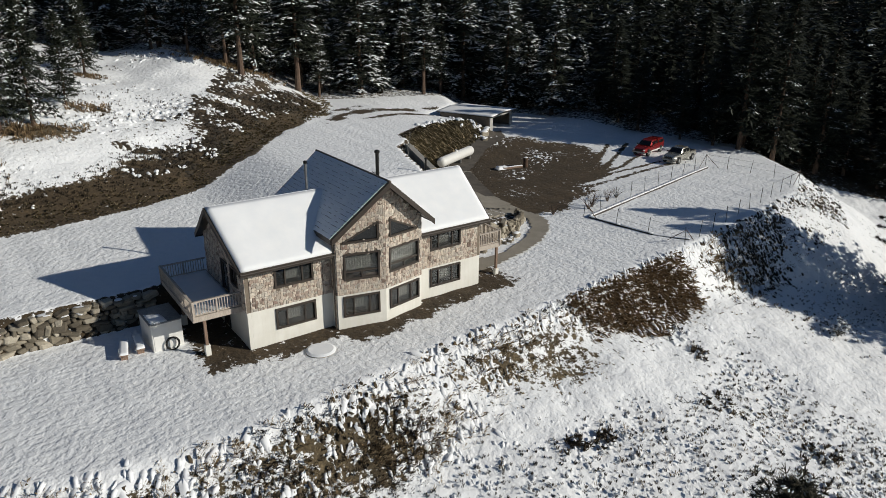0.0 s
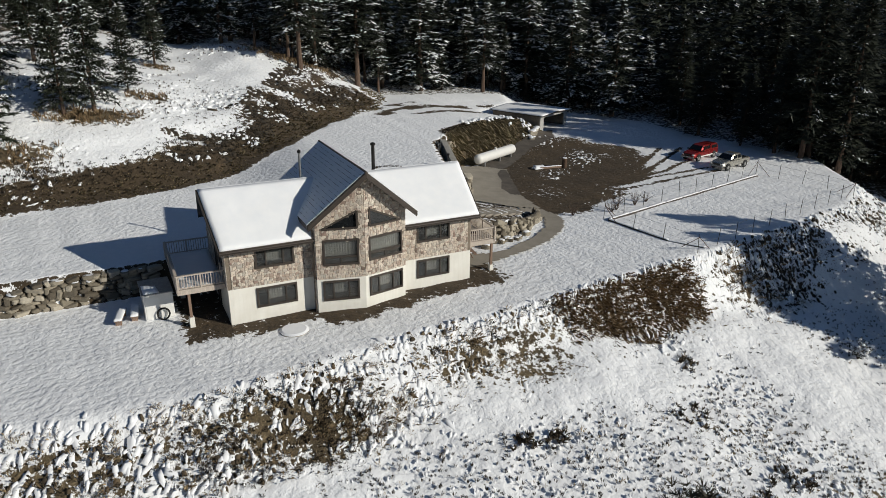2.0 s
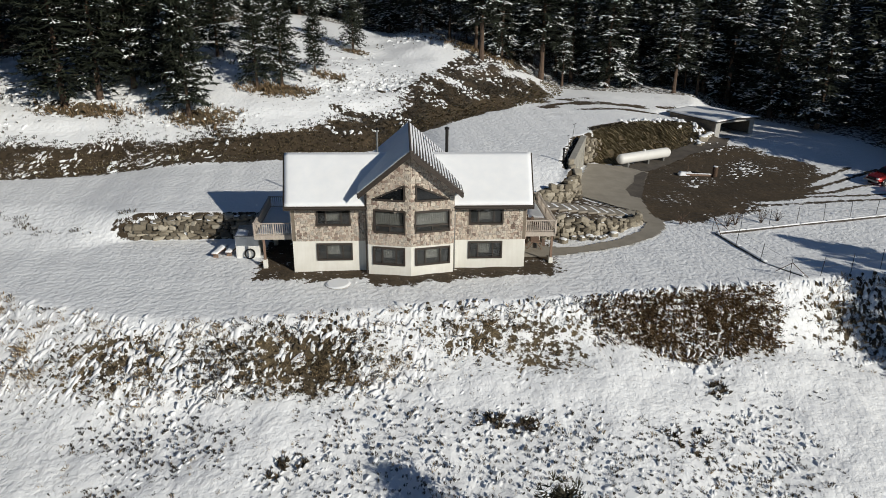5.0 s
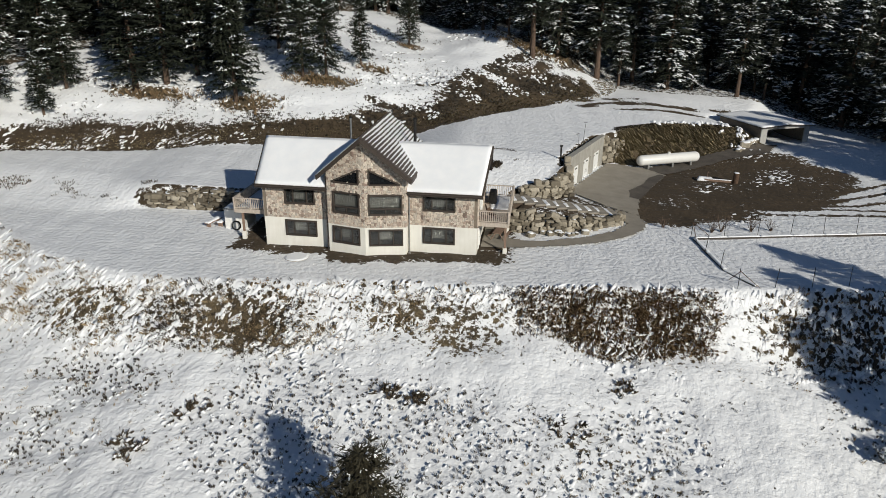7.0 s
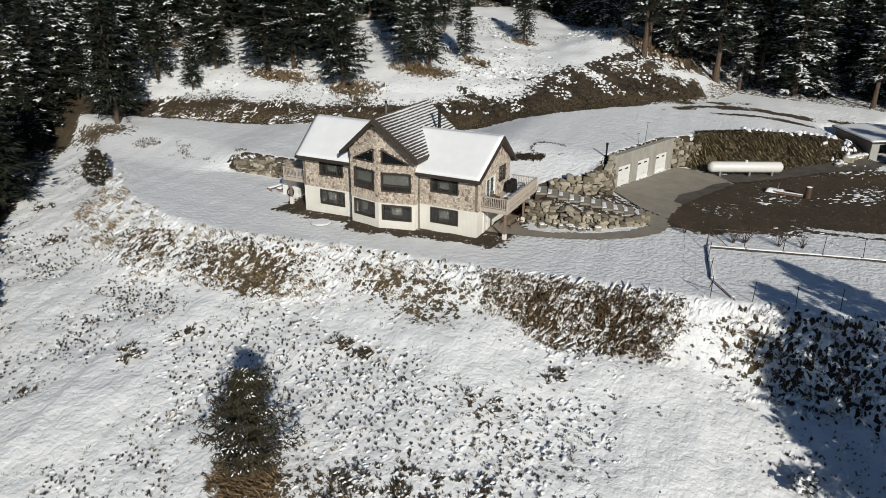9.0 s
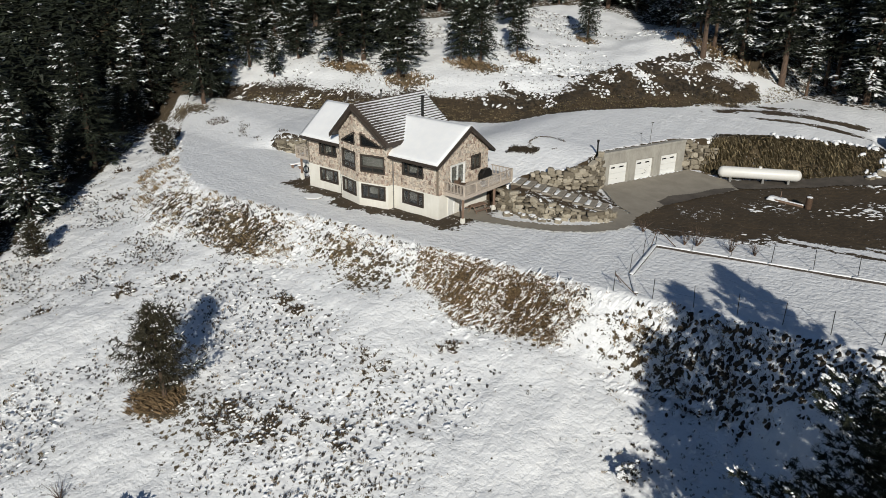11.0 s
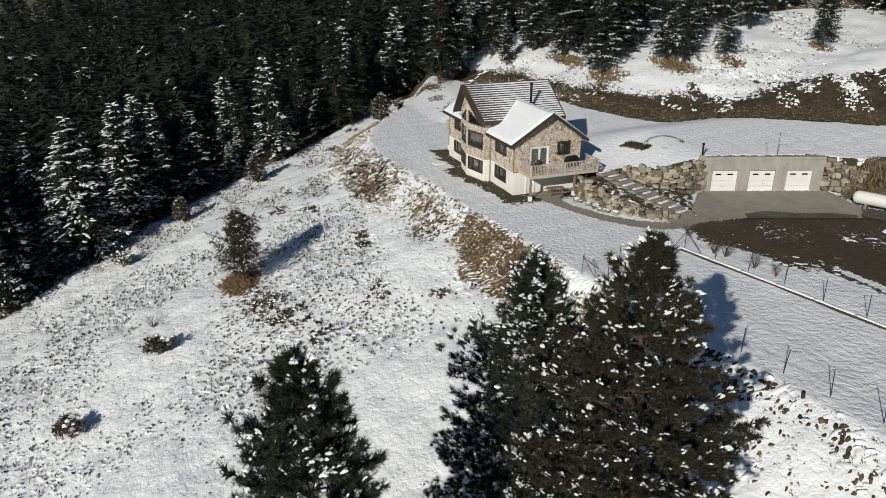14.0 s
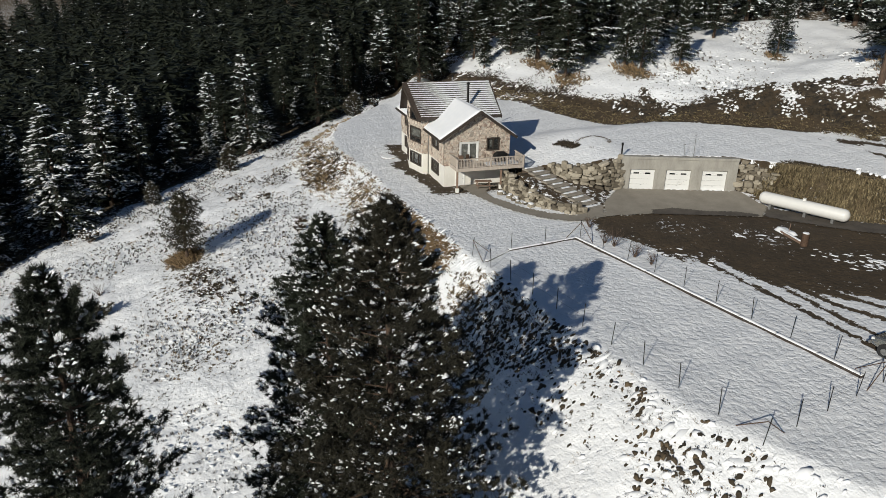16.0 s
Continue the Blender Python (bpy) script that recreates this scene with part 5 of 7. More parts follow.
def edging(a, b, tall, label):
    n = max(2, round(math.dist(a, b) / 3.0))
    e = thing("yard_edging", pose(a[0], a[1], 0), label, "edging")
    for i in range(n):
        p = Vector((a[0] + (b[0] - a[0]) * i / n, a[1] + (b[1] - a[1]) * i / n, 0))
        q = Vector((a[0] + (b[0] - a[0]) * (i + 0.99) / n, a[1] + (b[1] - a[1]) * (i + 0.99) / n, 0))
        u = (q - p).normalized()
        s = Vector((-u.y, u.x, 0)) * 0.15
        z0, z1 = top(p.x, p.y), top(q.x, q.y)
        o = Vector((a[0], a[1], 0))
        foot = [p - s + Vector((0, 0, z0 - 0.2)) - o, q - s + Vector((0, 0, z1 - 0.2)) - o, q + s + Vector((0, 0, z1 - 0.2)) - o, p + s + Vector((0, 0, z0 - 0.2)) - o]
        bm = bmesh.new()
        slab(bm, foot, 0.2 + tall)
        part("sleeper", bm, TRIM, e)
        bm = bmesh.new()
        lumpy(bm, [v + Vector((0, 0, 0.202 + tall)) for v in foot], 0.08, 14, 3, Vector((0, 0, 1)), i)
        part("snow_cap", bm, SNOW, e, "", True)
    return e


edging((36.8, 6.3), (62.6, 11.5), 0.17, "snow-capped timber edging of the yard")
edging((36.8, 6.3), (37.9, -0.6), 0.12, "snow-capped timber edging of the yard")
edging((37.9, -0.6), (39.6, -3.3), 0.06, "snow-capped timber edging of the yard")

# ---- beside the house ----
cab = thing("utility_cabinet", pose(-4.25, 4.4, top(-4.25, 4.4), 0, 0, 2), "white metal utility cabinet beside the deck", "cabinet")
bm = bmesh.new()
box(bm, -0.95, 0.95, -1.35, 1.35, -0.1, 1.85, 0.03)
part("casing", bm, TANKWHITE, cab)
bm = bmesh.new()
box(bm, -1.02, 1.02, -1.42, 1.42, 1.852, 1.93, 0.02)
part("lid", bm, STEEL, cab, "grey metal lid")
bm = bmesh.new()
lumpy(bm, [(-0.9, -1.3, 1.932), (0.1, -1.3, 1.932), (0.0, -0.1, 1.932), (-0.9, 0.3, 1.932)], 0.08, 6, 8, Vector((0, 0, 1)), 8)
part("snow_cap", bm, SNOW, cab, "", True)
bm = bmesh.new()
box(bm, -0.85, 0.05, -1.375, -1.352, 0.1, 1.7, 0.006)
part("cabinet_door", bm, TANKWHITE, cab)
hose = thing("coiled_hose", pose(-4.0, 2.85, top(-4.0, 2.85) + 0.42, 78, 0, 0), "dark hose coil leaning on the cabinet", "hose")
bm = bmesh.new()
for r, z in ((0.42, 0.0), (0.36, 0.05), (0.39, 0.09)):
    c = [Vector((r * math.cos(k * 0.3491), r * math.sin(k * 0.3491), z)) for k in range(18)]
    for k in range(18):
        tube(bm, c[k], c[(k + 1) % 18], 0.035, 0.035, 6, False)
part("coil", bm, BLACKMETAL, hose)
for i, (x, y) in enumerate(((-6.7, 3.9), (-5.75, 4.2))):
    b = thing("plank_bench", pose(x, y, top(x, y), 0, 0, -12 + 6 * i), "low plank bench covered with snow", "bench", "snowy benches")
    bm = bmesh.new()
    box(bm, -0.25, 0.25, -1.0, 1.0, 0.34, 0.42, 0.01)
    part("seat", bm, POSTWOOD, b)
    for yy in (-0.75, 0.75):
        bm = bmesh.new()
        box(bm, -0.2, 0.2, yy - 0.05, yy + 0.05, -0.1, 0.34)
        part("leg", bm, POSTWOOD, b)
    bm = bmesh.new()
    lumpy(bm, [(-0.25, -1.0, 0.422), (0.25, -1.0, 0.422), (0.25, 1.0, 0.422), (-0.25, 1.0, 0.422)], 0.14, 5, 12, Vector((0, 0, 1)), i)
    part("snow_cap", bm, SNOW, b, "", True)
disc = thing("round_cover", pose(3.6, -2.65, top(3.6, -2.65)), "round snow-covered lid lying on the ground", "cover")
bm = bmesh.new()
tube(bm, (0, 0, -0.1), (0, 0, 0.06), 0.98, 0.97, 28)
part("lid", bm, CONCRETE, disc)
bm = bmesh.new()
tube(bm, (0, 0, 0.062), (0, 0, 0.15), 0.97, 0.80, 28)
part("snow_cap", bm, SNOW, disc)
rnd = random.Random(12)
for i in range(16):
    x, y = rnd.uniform(22.5, 27.5), 0
    y = 4.55 + (x - 22.5) * 0.28 + rnd.uniform(-0.1, 0.75)
    s = rnd.uniform(0.35, 0.7)
    b = thing("boulder", Matrix.Translation((x, y, top(x, y) + s * 0.2)) @ Matrix.Rotation(rnd.uniform(0, 6), 4, "Z"), "rounded boulder capped with snow by the path", "boulder", "boulders by the path")
    again("stone", rnd.choice(ROCKS), b, Matrix.Diagonal((s * 1.2, s, s * 0.8, 1)))
    again("snow_cap", rnd.choice(CAPS), b, Matrix.Translation((0, 0, s * 0.3)) @ Matrix.Diagonal((s * 1.15, s * 0.95, s * 0.8, 1)))

for i in range(9):
    x, y = 47.3 + 0.33 * i, 36.6 + 0.32 * i + rnd.uniform(-0.4, 0.4)
    s = rnd.uniform(0.5, 0.95)
    b = thing("boulder", Matrix.Translation((x, y, top(x, y) + s * 0.15)) @ Matrix.Rotation(rnd.uniform(0, 6), 4, "Z"), "rounded boulder capped with snow by the shed", "boulder", "boulders by the shed")
    again("stone", rnd.choice(ROCKS), b, Matrix.Diagonal((s * 1.2, s, s * 0.8, 1)))
    again("snow_cap", rnd.choice(CAPS), b, Matrix.Translation((0, 0, s * 0.3)) @ Matrix.Diagonal((s * 1.3, s * 1.1, s, 1)))

# ---- on and under the decks ----
grill = thing("covered_grill", pose(19.0, 6.2, 2.95, 0, 0, 90), "barbecue under a black cover on the deck", "grill")
bm = bmesh.new()
loft(bm, [(-0.75, 0.30, 0.26, 0.0, 0.85), (-0.45, 0.36, 0.30, 0.0, 1.1), (0.45, 0.36, 0.30, 0.0, 1.12), (0.75, 0.30, 0.26, 0.0, 0.85)])
part("cover", bm, BLACKMETAL, grill)


def chair(m):
    c = thing("patio_chair", m, "dark metal patio chair on the deck", "chair", "patio chairs")
    bm = bmesh.new()
    box(bm, -0.25, 0.25, -0.25, 0.25, 0.40, 0.45, 0.01)
    part("seat", bm, RUSTY, c)
    bm = bmesh.new()
    slab(bm, [(-0.25, 0.25, 0.45), (0.25, 0.25, 0.45), (0.23, 0.36, 0.95), (-0.23, 0.36, 0.95)], 0.03, Vector((0, 1, 0)))
    part("backrest", bm, RUSTY, c)
    for x in (-0.22, 0.22):
        for y in (-0.22, 0.22):
            bm = bmesh.new()
            tube(bm, (x, y, 0.0), (x, y, 0.40), 0.02, 0.02, 6)
            part("leg", bm, RUSTY, c)


chair(pose(19.3, 1.5, 2.95, 0, 0, 60))
chair(pose(19.0, 2.6, 2.95, 0, 0, 110))
tbl = thing("picnic_table", pose(19.8, 4.0, top(19.8, 4.0) + 0.1, 0, 0, 80), "dark wooden picnic table under the deck", "table")
for nm, x0, x1, y0, y1, z0, z1 in (("tabletop", -0.9, 0.9, -0.38, 0.38, 0.70, 0.76), ("bench_seat", -0.9, 0.9, -0.85, -0.6, 0.40, 0.45), ("bench_seat", -0.9, 0.9, 0.6, 0.85, 0.40, 0.45)):
    bm = bmesh.new()
    box(bm, x0, x1, y0, y1, z0, z1, 0.01)
    part(nm, bm, POSTWOOD, tbl)
for x in (-0.65, 0.65):
    for s in (-1, 1):
        bm = bmesh.new()
        tube(bm, (x, s * 0.15, 0.70), (x, s * 0.7, -0.15), 0.045, 0.045, 4)
        part("leg", bm, POSTWOOD, tbl)


# ---- trees ----
def dome(sv, sf, c, along, long_, wide, tall, rnd, n=6):
    """A flat irregular cap of snow, drawn out along a direction."""
    q = len(sv)
    a = along.normalized()
    b = Vector((-a.y, a.x, 0))
    b = b.normalized() if b.length > 1e-4 else Vector((0, 1, 0))
    sv.append(tuple(c + Vector((0, 0, tall))))
    for k in range(n):
        w = 6.2832 * k / n
        f = rnd.uniform(0.65, 1.25)
        sv.append(tuple(c + a * (math.cos(w) * long_ * f) + b * (math.sin(w) * wide * f) - Vector((0, 0, tall * rnd.uniform(0.1, 0.7)))))
    sf += [(q, q + 1 + k, q + 1 + (k + 1) % n) for k in range(n)]


def bough_crown(rnd, H, radius, clear, boughs, stations, leaf, droop, snow, shape=0.9, lumpy_=0.3, flat_=0.3, blades_=2, cap=1.0, slim=0.15):
    """Boughs in loose tiers, each a drooping fan of sprays; some boughs carry snow along their top."""
    nv, nf, sv, sf, limbs = [], [], [], [], []
    off = rnd.uniform(0, 50)
    for b in range(boughs):
        k = ((b + rnd.random()) / boughs) ** 0.95
        z = H * (clear + (0.97 - clear) * k) + rnd.uniform(-0.15, 0.15)
        ang = b * 2.39996 + rnd.uniform(-0.4, 0.4)
        d = Vector((math.cos(ang), math.sin(ang), 0))
        lump = 1 + lumpy_ * 1.6 * noise.noise(Vector((d.x * 1.1 + off, d.y * 1.1, z * 0.45)))
        L = (radius * (1 - k) ** shape * (0.7 + 0.3 * min(1, k / 0.15)) + 0.22) * lump * rnd.uniform(0.7, 1.15)
        limbs.append((z, d, L))
        sag = droop * (1.0 - 0.9 * k) * rnd.uniform(0.7, 1.3)
        rise = 0.12 + 0.5 * k
        loaded = rnd.random() < snow
        side_ = Vector((-d.y, d.x, 0))
        m = max(2, round(stations * (0.3 + 0.7 * min(1, L / radius))))
        for i in range(m):
            t = 0.18 + 0.82 * (i + rnd.random() * 0.8) / m
            p = d * (L * t) + Vector((0, 0, z + L * (rise * t - sag * t * t)))
            w = 0.42 * L * (1.05 - t) + 0.12
            for sd in (-1, 1, 0):
                c = p + side_ * (sd * w * rnd.uniform(0.1, 0.75))
                out = (d * rnd.uniform(0.6, 1.0) + side_ * (sd * rnd.uniform(0.5, 1.1)) + Vector((0, 0, rnd.uniform(-flat_ - 0.25, flat_)))).normalized()
                size = leaf * rnd.uniform(0.7, 1.3)
                for _ in range(blades_):
                    v = (out + Vector((rnd.uniform(-0.5, 0.5), rnd.uniform(-0.5, 0.5), rnd.uniform(-0.35, 0.35)))).normalized()
                    x = v.cross(Vector((rnd.uniform(-0.7, 0.7), rnd.uniform(-0.7, 0.7), 1))).normalized() * size * slim
                    q = len(nv)
                    nv += [tuple(c - v * size * 0.2 + x), tuple(c + v * size), tuple(c - v * size * 0.2 - x)]
                    nf.append((q, q + 1, q + 2))
                if loaded and t > 0.3 and rnd.random() < 0.62:
                    dome(sv, sf, c + out * size * 0.25 + Vector((0, 0, 0.09)), out, size * rnd.uniform(0.3, 0.6) * cap, size * rnd.uniform(0.14, 0.26) * cap, 0.07 * cap, rnd, 5)
    return nv, nf, sv, sf, limbs


def pine_crown(rnd, H, R, soften, limbs_n, needles_n, snow, bare=0.05):
    """A broad pine seen from near: limbs with twigs, each twig ending in a brush of long needles."""
    nv, nf, sv, sf, limbs = [], [], [], [], []
    off = rnd.uniform(0, 50)

    def brush(c, axis_, size, n):
        for _ in range(n):
            v = (axis_ * 0.75 + Vector((rnd.gauss(0, 0.75), rnd.gauss(0, 0.75), rnd.gauss(0.05, 0.62)))).normalized()
            x = v.cross(Vector((rnd.uniform(-1, 1), rnd.uniform(-1, 1), rnd.uniform(-1, 1)))).normalized() * size * 0.058
            q = len(nv)
            o = c - axis_ * size * rnd.uniform(0.0, 0.7)
            nv.extend((tuple(o + x), tuple(o + v * size * rnd.uniform(0.75, 1.2)), tuple(o - x)))
            nf.append((q, q + 1, q + 2))

    for b in range(limbs_n):
        k = ((b + rnd.random()) / limbs_n) ** 0.9
        z = H * (bare + (0.985 - bare) * k)
        down = H - z
        ang = b * 2.39996 + rnd.uniform(-0.45, 0.45)
        d = Vector((math.cos(ang), math.sin(ang), 0))
        lump = 1 + 0.62 * noise.noise(Vector((d.x * 1.3 + off, d.y * 1.3, z * 0.38)))
        L = max(0.22, R * (1 - math.exp(-down / soften)) * (0.72 + 0.28 * min(1, k / 0.25)) * lump * rnd.uniform(0.72, 1.12))
        limbs.append((z, d, L))
        rise = 0.10 + 0.5 * k * k
        side_ = Vector((-d.y, d.x, 0))
        load = snow * (0.55 + 1.3 * noise.noise(Vector((d.x * 1.2, d.y * 1.2 + off, z * 0.5))))
        for i in range(round(5 + 5.2 * L)):
            t = rnd.uniform(0.15, 1.0) ** 0.6
            w = 0.38 * L * (1.12 - t)
            c = d * (L * t) + side_ * rnd.uniform(-w, w) + Vector((0, 0, z + L * (rise * t - 0.30 * t * t + 0.22 * t ** 4) + rnd.uniform(-0.1, 0.16)))
            axis_ = (d * 0.8 + side_ * rnd.uniform(-0.6, 0.6) + Vector((0, 0, rnd.uniform(0.1, 0.9)))).normalized()
            size = rnd.uniform(0.20, 0.32)
            brush(c, axis_, size, needles_n if t > 0.4 else needles_n * 2 // 3)
            if rnd.random() < 0.85 * load and t > 0.45:
                for _ in range(rnd.choice((1, 2, 3, 4))):
                    o = c + axis_ * size * rnd.uniform(0.0, 0.5) + Vector((rnd.uniform(-0.1, 0.1), rnd.uniform(-0.1, 0.1), size * rnd.uniform(0.25, 0.5)))
                    dome(sv, sf, o, axis_, rnd.uniform(0.05, 0.14), rnd.uniform(0.04, 0.09), rnd.uniform(0.03, 0.06), rnd, 6)
    return nv, nf, sv, sf, limbs


def trunk_bmesh(H, r, limbs, seed):
    rnd = random.Random(seed)
    bm = bmesh.new()
    rings, n = [], 8
    for i in range(7):
        k = i / 6
        rr = r * (1 - k) ** 0.85 * (1.25 if i == 0 else 1.0) + 0.02
        ox, oy = rnd.uniform(-0.05, 0.05) * H * 0.08, rnd.uniform(-0.05, 0.05) * H * 0.08
        rings.append([bm.verts.new((ox + rr * math.cos(6.2832 * j / n), oy + rr * math.sin(6.2832 * j / n), -0.5 + (H * 0.97 + 0.5) * k)) for j in range(n)])
    for a, b in zip(rings, rings[1:]):
        for j in range(n):
            bm.faces.new((a[j], a[(j + 1) % n], b[(j + 1) % n], b[j]))
    for z, d, length in limbs[::2]:
        tube(bm, (0, 0, z - 0.1), (d.x * length * 0.7, d.y * length * 0.7, z + 0.06 * length), 0.015 + 0.010 * length, 0.008, 4, False)
    return bm


KINDS = {}


def tree_kind(key, seed, H, data, trunk_r, needles, limbs_step=2):
    nv, nf, sv, sf, limbs = data
    KINDS[key] = (H, mesh_of(trunk_bmesh(H, trunk_r, limbs[::limbs_step], seed), "trunk", BARK), raw_mesh("crown", nv, nf, needles), raw_mesh("snow_load", sv, sf, SNOW))


for k in range(4):
    tree_kind("fir%d" % k, 100 + k, 16.0, bough_crown(random.Random(100 + k), 16.0, 2.9 + 0.25 * k, 0.07, 170, 6, 0.66, 0.50, 0.5, cap=1.05), 0.22, NEEDLE_DARK)
for k in range(2):
    tree_kind("stem%d" % k, 110 + k, 18.0, bough_crown(random.Random(110 + k), 18.0, 2.8 + 0.3 * k, 0.24, 150, 6, 0.66, 0.45, 0.42, cap=1.0), 0.24, NEEDLE_DARK)
for k in range(3):
    tree_kind("pine%d" % k, 120 + k, 11.0, bough_crown(random.Random(120 + k), 11.0, 2.8 + 0.3 * k, 0.10, 170, 7, 0.52, 0.26, 0.36, 0.75, 0.36, 0.5, 3, 0.85), 0.20, NEEDLE)
for k, (R, load) in enumerate(((5.6, 1.0), (6.5, 0.48), (5.3, 0.6))):
    tree_kind("near%d" % k, 140 + k, 20.0, pine_crown(random.Random(140 + k), 20.0, R, 8.0, 330, 44, load), 0.34, NEEDLE if k != 1 else NEEDLE_TAWNY, 1)
for k in range(2):
    tree_kind("shade%d" % k, 170 + k, 16.0, bough_crown(random.Random(170 + k), 16.0, 3.0 + 0.3 * k, 0.10, 170, 6, 0.66, 0.50, 0.15, cap=0.6), 0.22, NEEDLE_DARK)
tree_kind("bush", 158, 4.0, pine_crown(random.Random(158), 4.0, 2.2, 1.5, 110, 20, 0.45), 0.14, NEEDLE_BROWN, 1)
tree_kind("juniper", 160, 7.0, bough_crown(random.Random(160), 7.0, 2.9, 0.20, 150, 8, 0.38, -0.25, 0.30, 0.85, 0.5, 0.9, 6, 0.6, 0.07), 0.16, NEEDLE_BROWN, 1)


def tree(key, x, y, h, turn, label, group="", wide=1.0):
    H, trunk, crown, load = KINDS[key]
    s = h / H
    t = thing("tree", Matrix.Translation((x, y, top(x, y))) @ Matrix.Rotation(turn, 4, "Z") @ Matrix.Diagonal((s * wide, s * wide, s, 1)), label, "tree", group)
    again("trunk", trunk, t, Matrix())
    again("crown", crown, t, Matrix())
    tagged(again("snow_load", load, t, Matrix()), kind="stuff")
    return t


near_label = "tall dark green pine with snow clumps on its branches"
for key, x, y, ztop, wide in (("near0", 58.2, -18.9, 12.4, 1.0), ("near1", 62.4, -16.9, 14.4, 0.93), ("near2", 64.0, -29.3, 13.4, 0.84)):
    tree(key, x, y, ztop - top(x, y), x, near_label, "big pines", wide)
for key, x, y, h, lab in (
        ("juniper", 15.5, -27.4, 7.7, "brownish young conifer standing alone in snowy grass"),
        ("pine0", -16.0, 31.6, 14.0, "dark pine dusted with snow above rusty grass"),
        ("pine1", -9.2, 38.2, 12.0, "snow-dusted pine on the hillside"),
        ("pine2", -6.3, 39.2, 12.0, "snow-dusted pine on the hillside"),
        ("pine0", -2.6, 43.4, 9.5, "slim young pine on the hillside"),
        ("pine2", 1.6, 57.0, 9.5, "young pine alone on the snowy hillside"),
        ("pine1", -19.5, 36.5, 16.0, "dark pine dusted with snow"),
        ("shade1", -30.6, 33.4, 19.0, "broad dark pine above rusty grass"),
        ("shade0", -27.2, 35.4, 18.0, "broad dark pine above rusty grass"),
        ("pine1", -24.0, 38.0, 16.0, "dark pine dusted with snow"),
        ("pine0", -39.5, 26.6, 7.5, "slim snow-dusted pine on the slope"),
        ("pine1", -39.6, 32.0, 11.0, "snow-dusted pine on the slope"),
        ("pine0", -34.5, 38.0, 13.0, "snow-dusted pine on the slope"),
        ("pine2", -28.0, 46.0, 14.0, "snow-dusted pine on the slope"),
        ("pine1", -16.0, 48.0, 12.0, "snow-dusted pine on the slope"),
        ("pine0", -12.0, 56.0, 12.0, "snow-dusted pine on the slope"),
        ("pine2", -21.0, 57.0, 14.0, "snow-dusted pine on the slope"),
        ("shade0", -42.1, 14.4, 21.0, "big dark pine standing over rusty ground"),
        ("pine2", -47.0, 27.2, 12.0, "snow-dusted pine on the slope"),
        ("pine0", -43.0, 33.5, 15.0, "snow-dusted pine on the slope"),
        ("pine1", -45.5, 18.0, 17.0, "dark pine at the edge of the wood"),
        ("fir1", -56.0, 27.0, 18.0, "tall dark fir above rusty grass"),
        ("bush", -19.6, -21.8, 4.0, "small brownish conifer at the forest edge"),
        ("bush", -11.6, -32.4, 3.2, "small brownish conifer at the forest edge"),
        ("shade0", 75.0, 15.5, 22.0, "tall dark fir shading the snow"),
        ("shade1", 78.5, 12.5, 22.0, "tall dark fir shading the snow"),
        ("shade1", 74.2, 19.0, 14.0, "tall dark fir shading the snow"),
        ("shade0", 79.0, 17.5, 24.0, "tall dark fir shading the snow"),
        ("shade0", 73.5, 24.0, 10.0, "tall dark fir shading the snow"),
        ("shade1", 78.0, 22.0, 15.0, "tall dark fir shading the snow"),
        ("stem0", 20.6, 56.2, 20.0, "broad tall pine with a bare trunk above rusty ground"),
        ("stem1", 20.3, 61.3, 19.0, "tall pine with a bare trunk at the edge of the wood"),
        ("fir2", 24.5, 61.5, 18.0, "tall fir at the edge of the wood"),
        ("fir3", 12.0, 67.5, 17.0, "tall fir at the edge of the wood")):
    tree(key, x, y, h, x * 3.1, lab, "single trees", 1.35 if "broad" in lab else 0.8 if "hillside" in lab else 1.0)

tree("bush", -28.2, -0.7, 4.3, 1.0, "bushy round pine at the edge of the bank", "single trees", 1.0)

# the wood round the clearing: its first rows as single trees, the rest as one mass
rnd = random.Random(77)
ring = tuple(CLEARING) + (CLEARING[0],)
spots = []
for gx in np.arange(-290, 225, 5.0):
    for gy in np.arange(-95, 245, 5.0):
        x, y = gx + rnd.uniform(-2.0, 2.0), gy + rnd.uniform(-2.0, 2.0)
        if x > 5 and y < -48 or x > 105 and y < -5 or x > 40 and y < -30:
            continue
        spots.append((x, y))
P = np.array(spots)
out = ~inside(CLEARING, P[:, 0], P[:, 1])
dist = np.abs(side(ring, P[:, 0], P[:, 1]))
order = [i for i in np.argsort(dist) if out[i] and dist[i] > 0.6]
single = order[:210]
for i in single:
    x, y = spots[i]
    h = rnd.uniform(9, 22) * (0.5 if rnd.random() < 0.15 else 1.0)
    if x < -10 and y < 5:
        h *= 0.8
    if 64 < x < 84 and 14 < y < 40:
        h = min(h, 11)
    tree("shade%d" % rnd.randrange(2) if x > 62 and y < 45 or x < -30 and rnd.random() < 0.82 else "stem%d" % rnd.randrange(2) if 8 < x < 60 and y > 50 and rnd.random() < 0.6 else "fir%d" % rnd.randrange(4), x, y, h, rnd.uniform(0, 6.28), "dark fir with snow on its boughs at the wood's edge", "edge of the wood", rnd.uniform(1.0, 1.45))

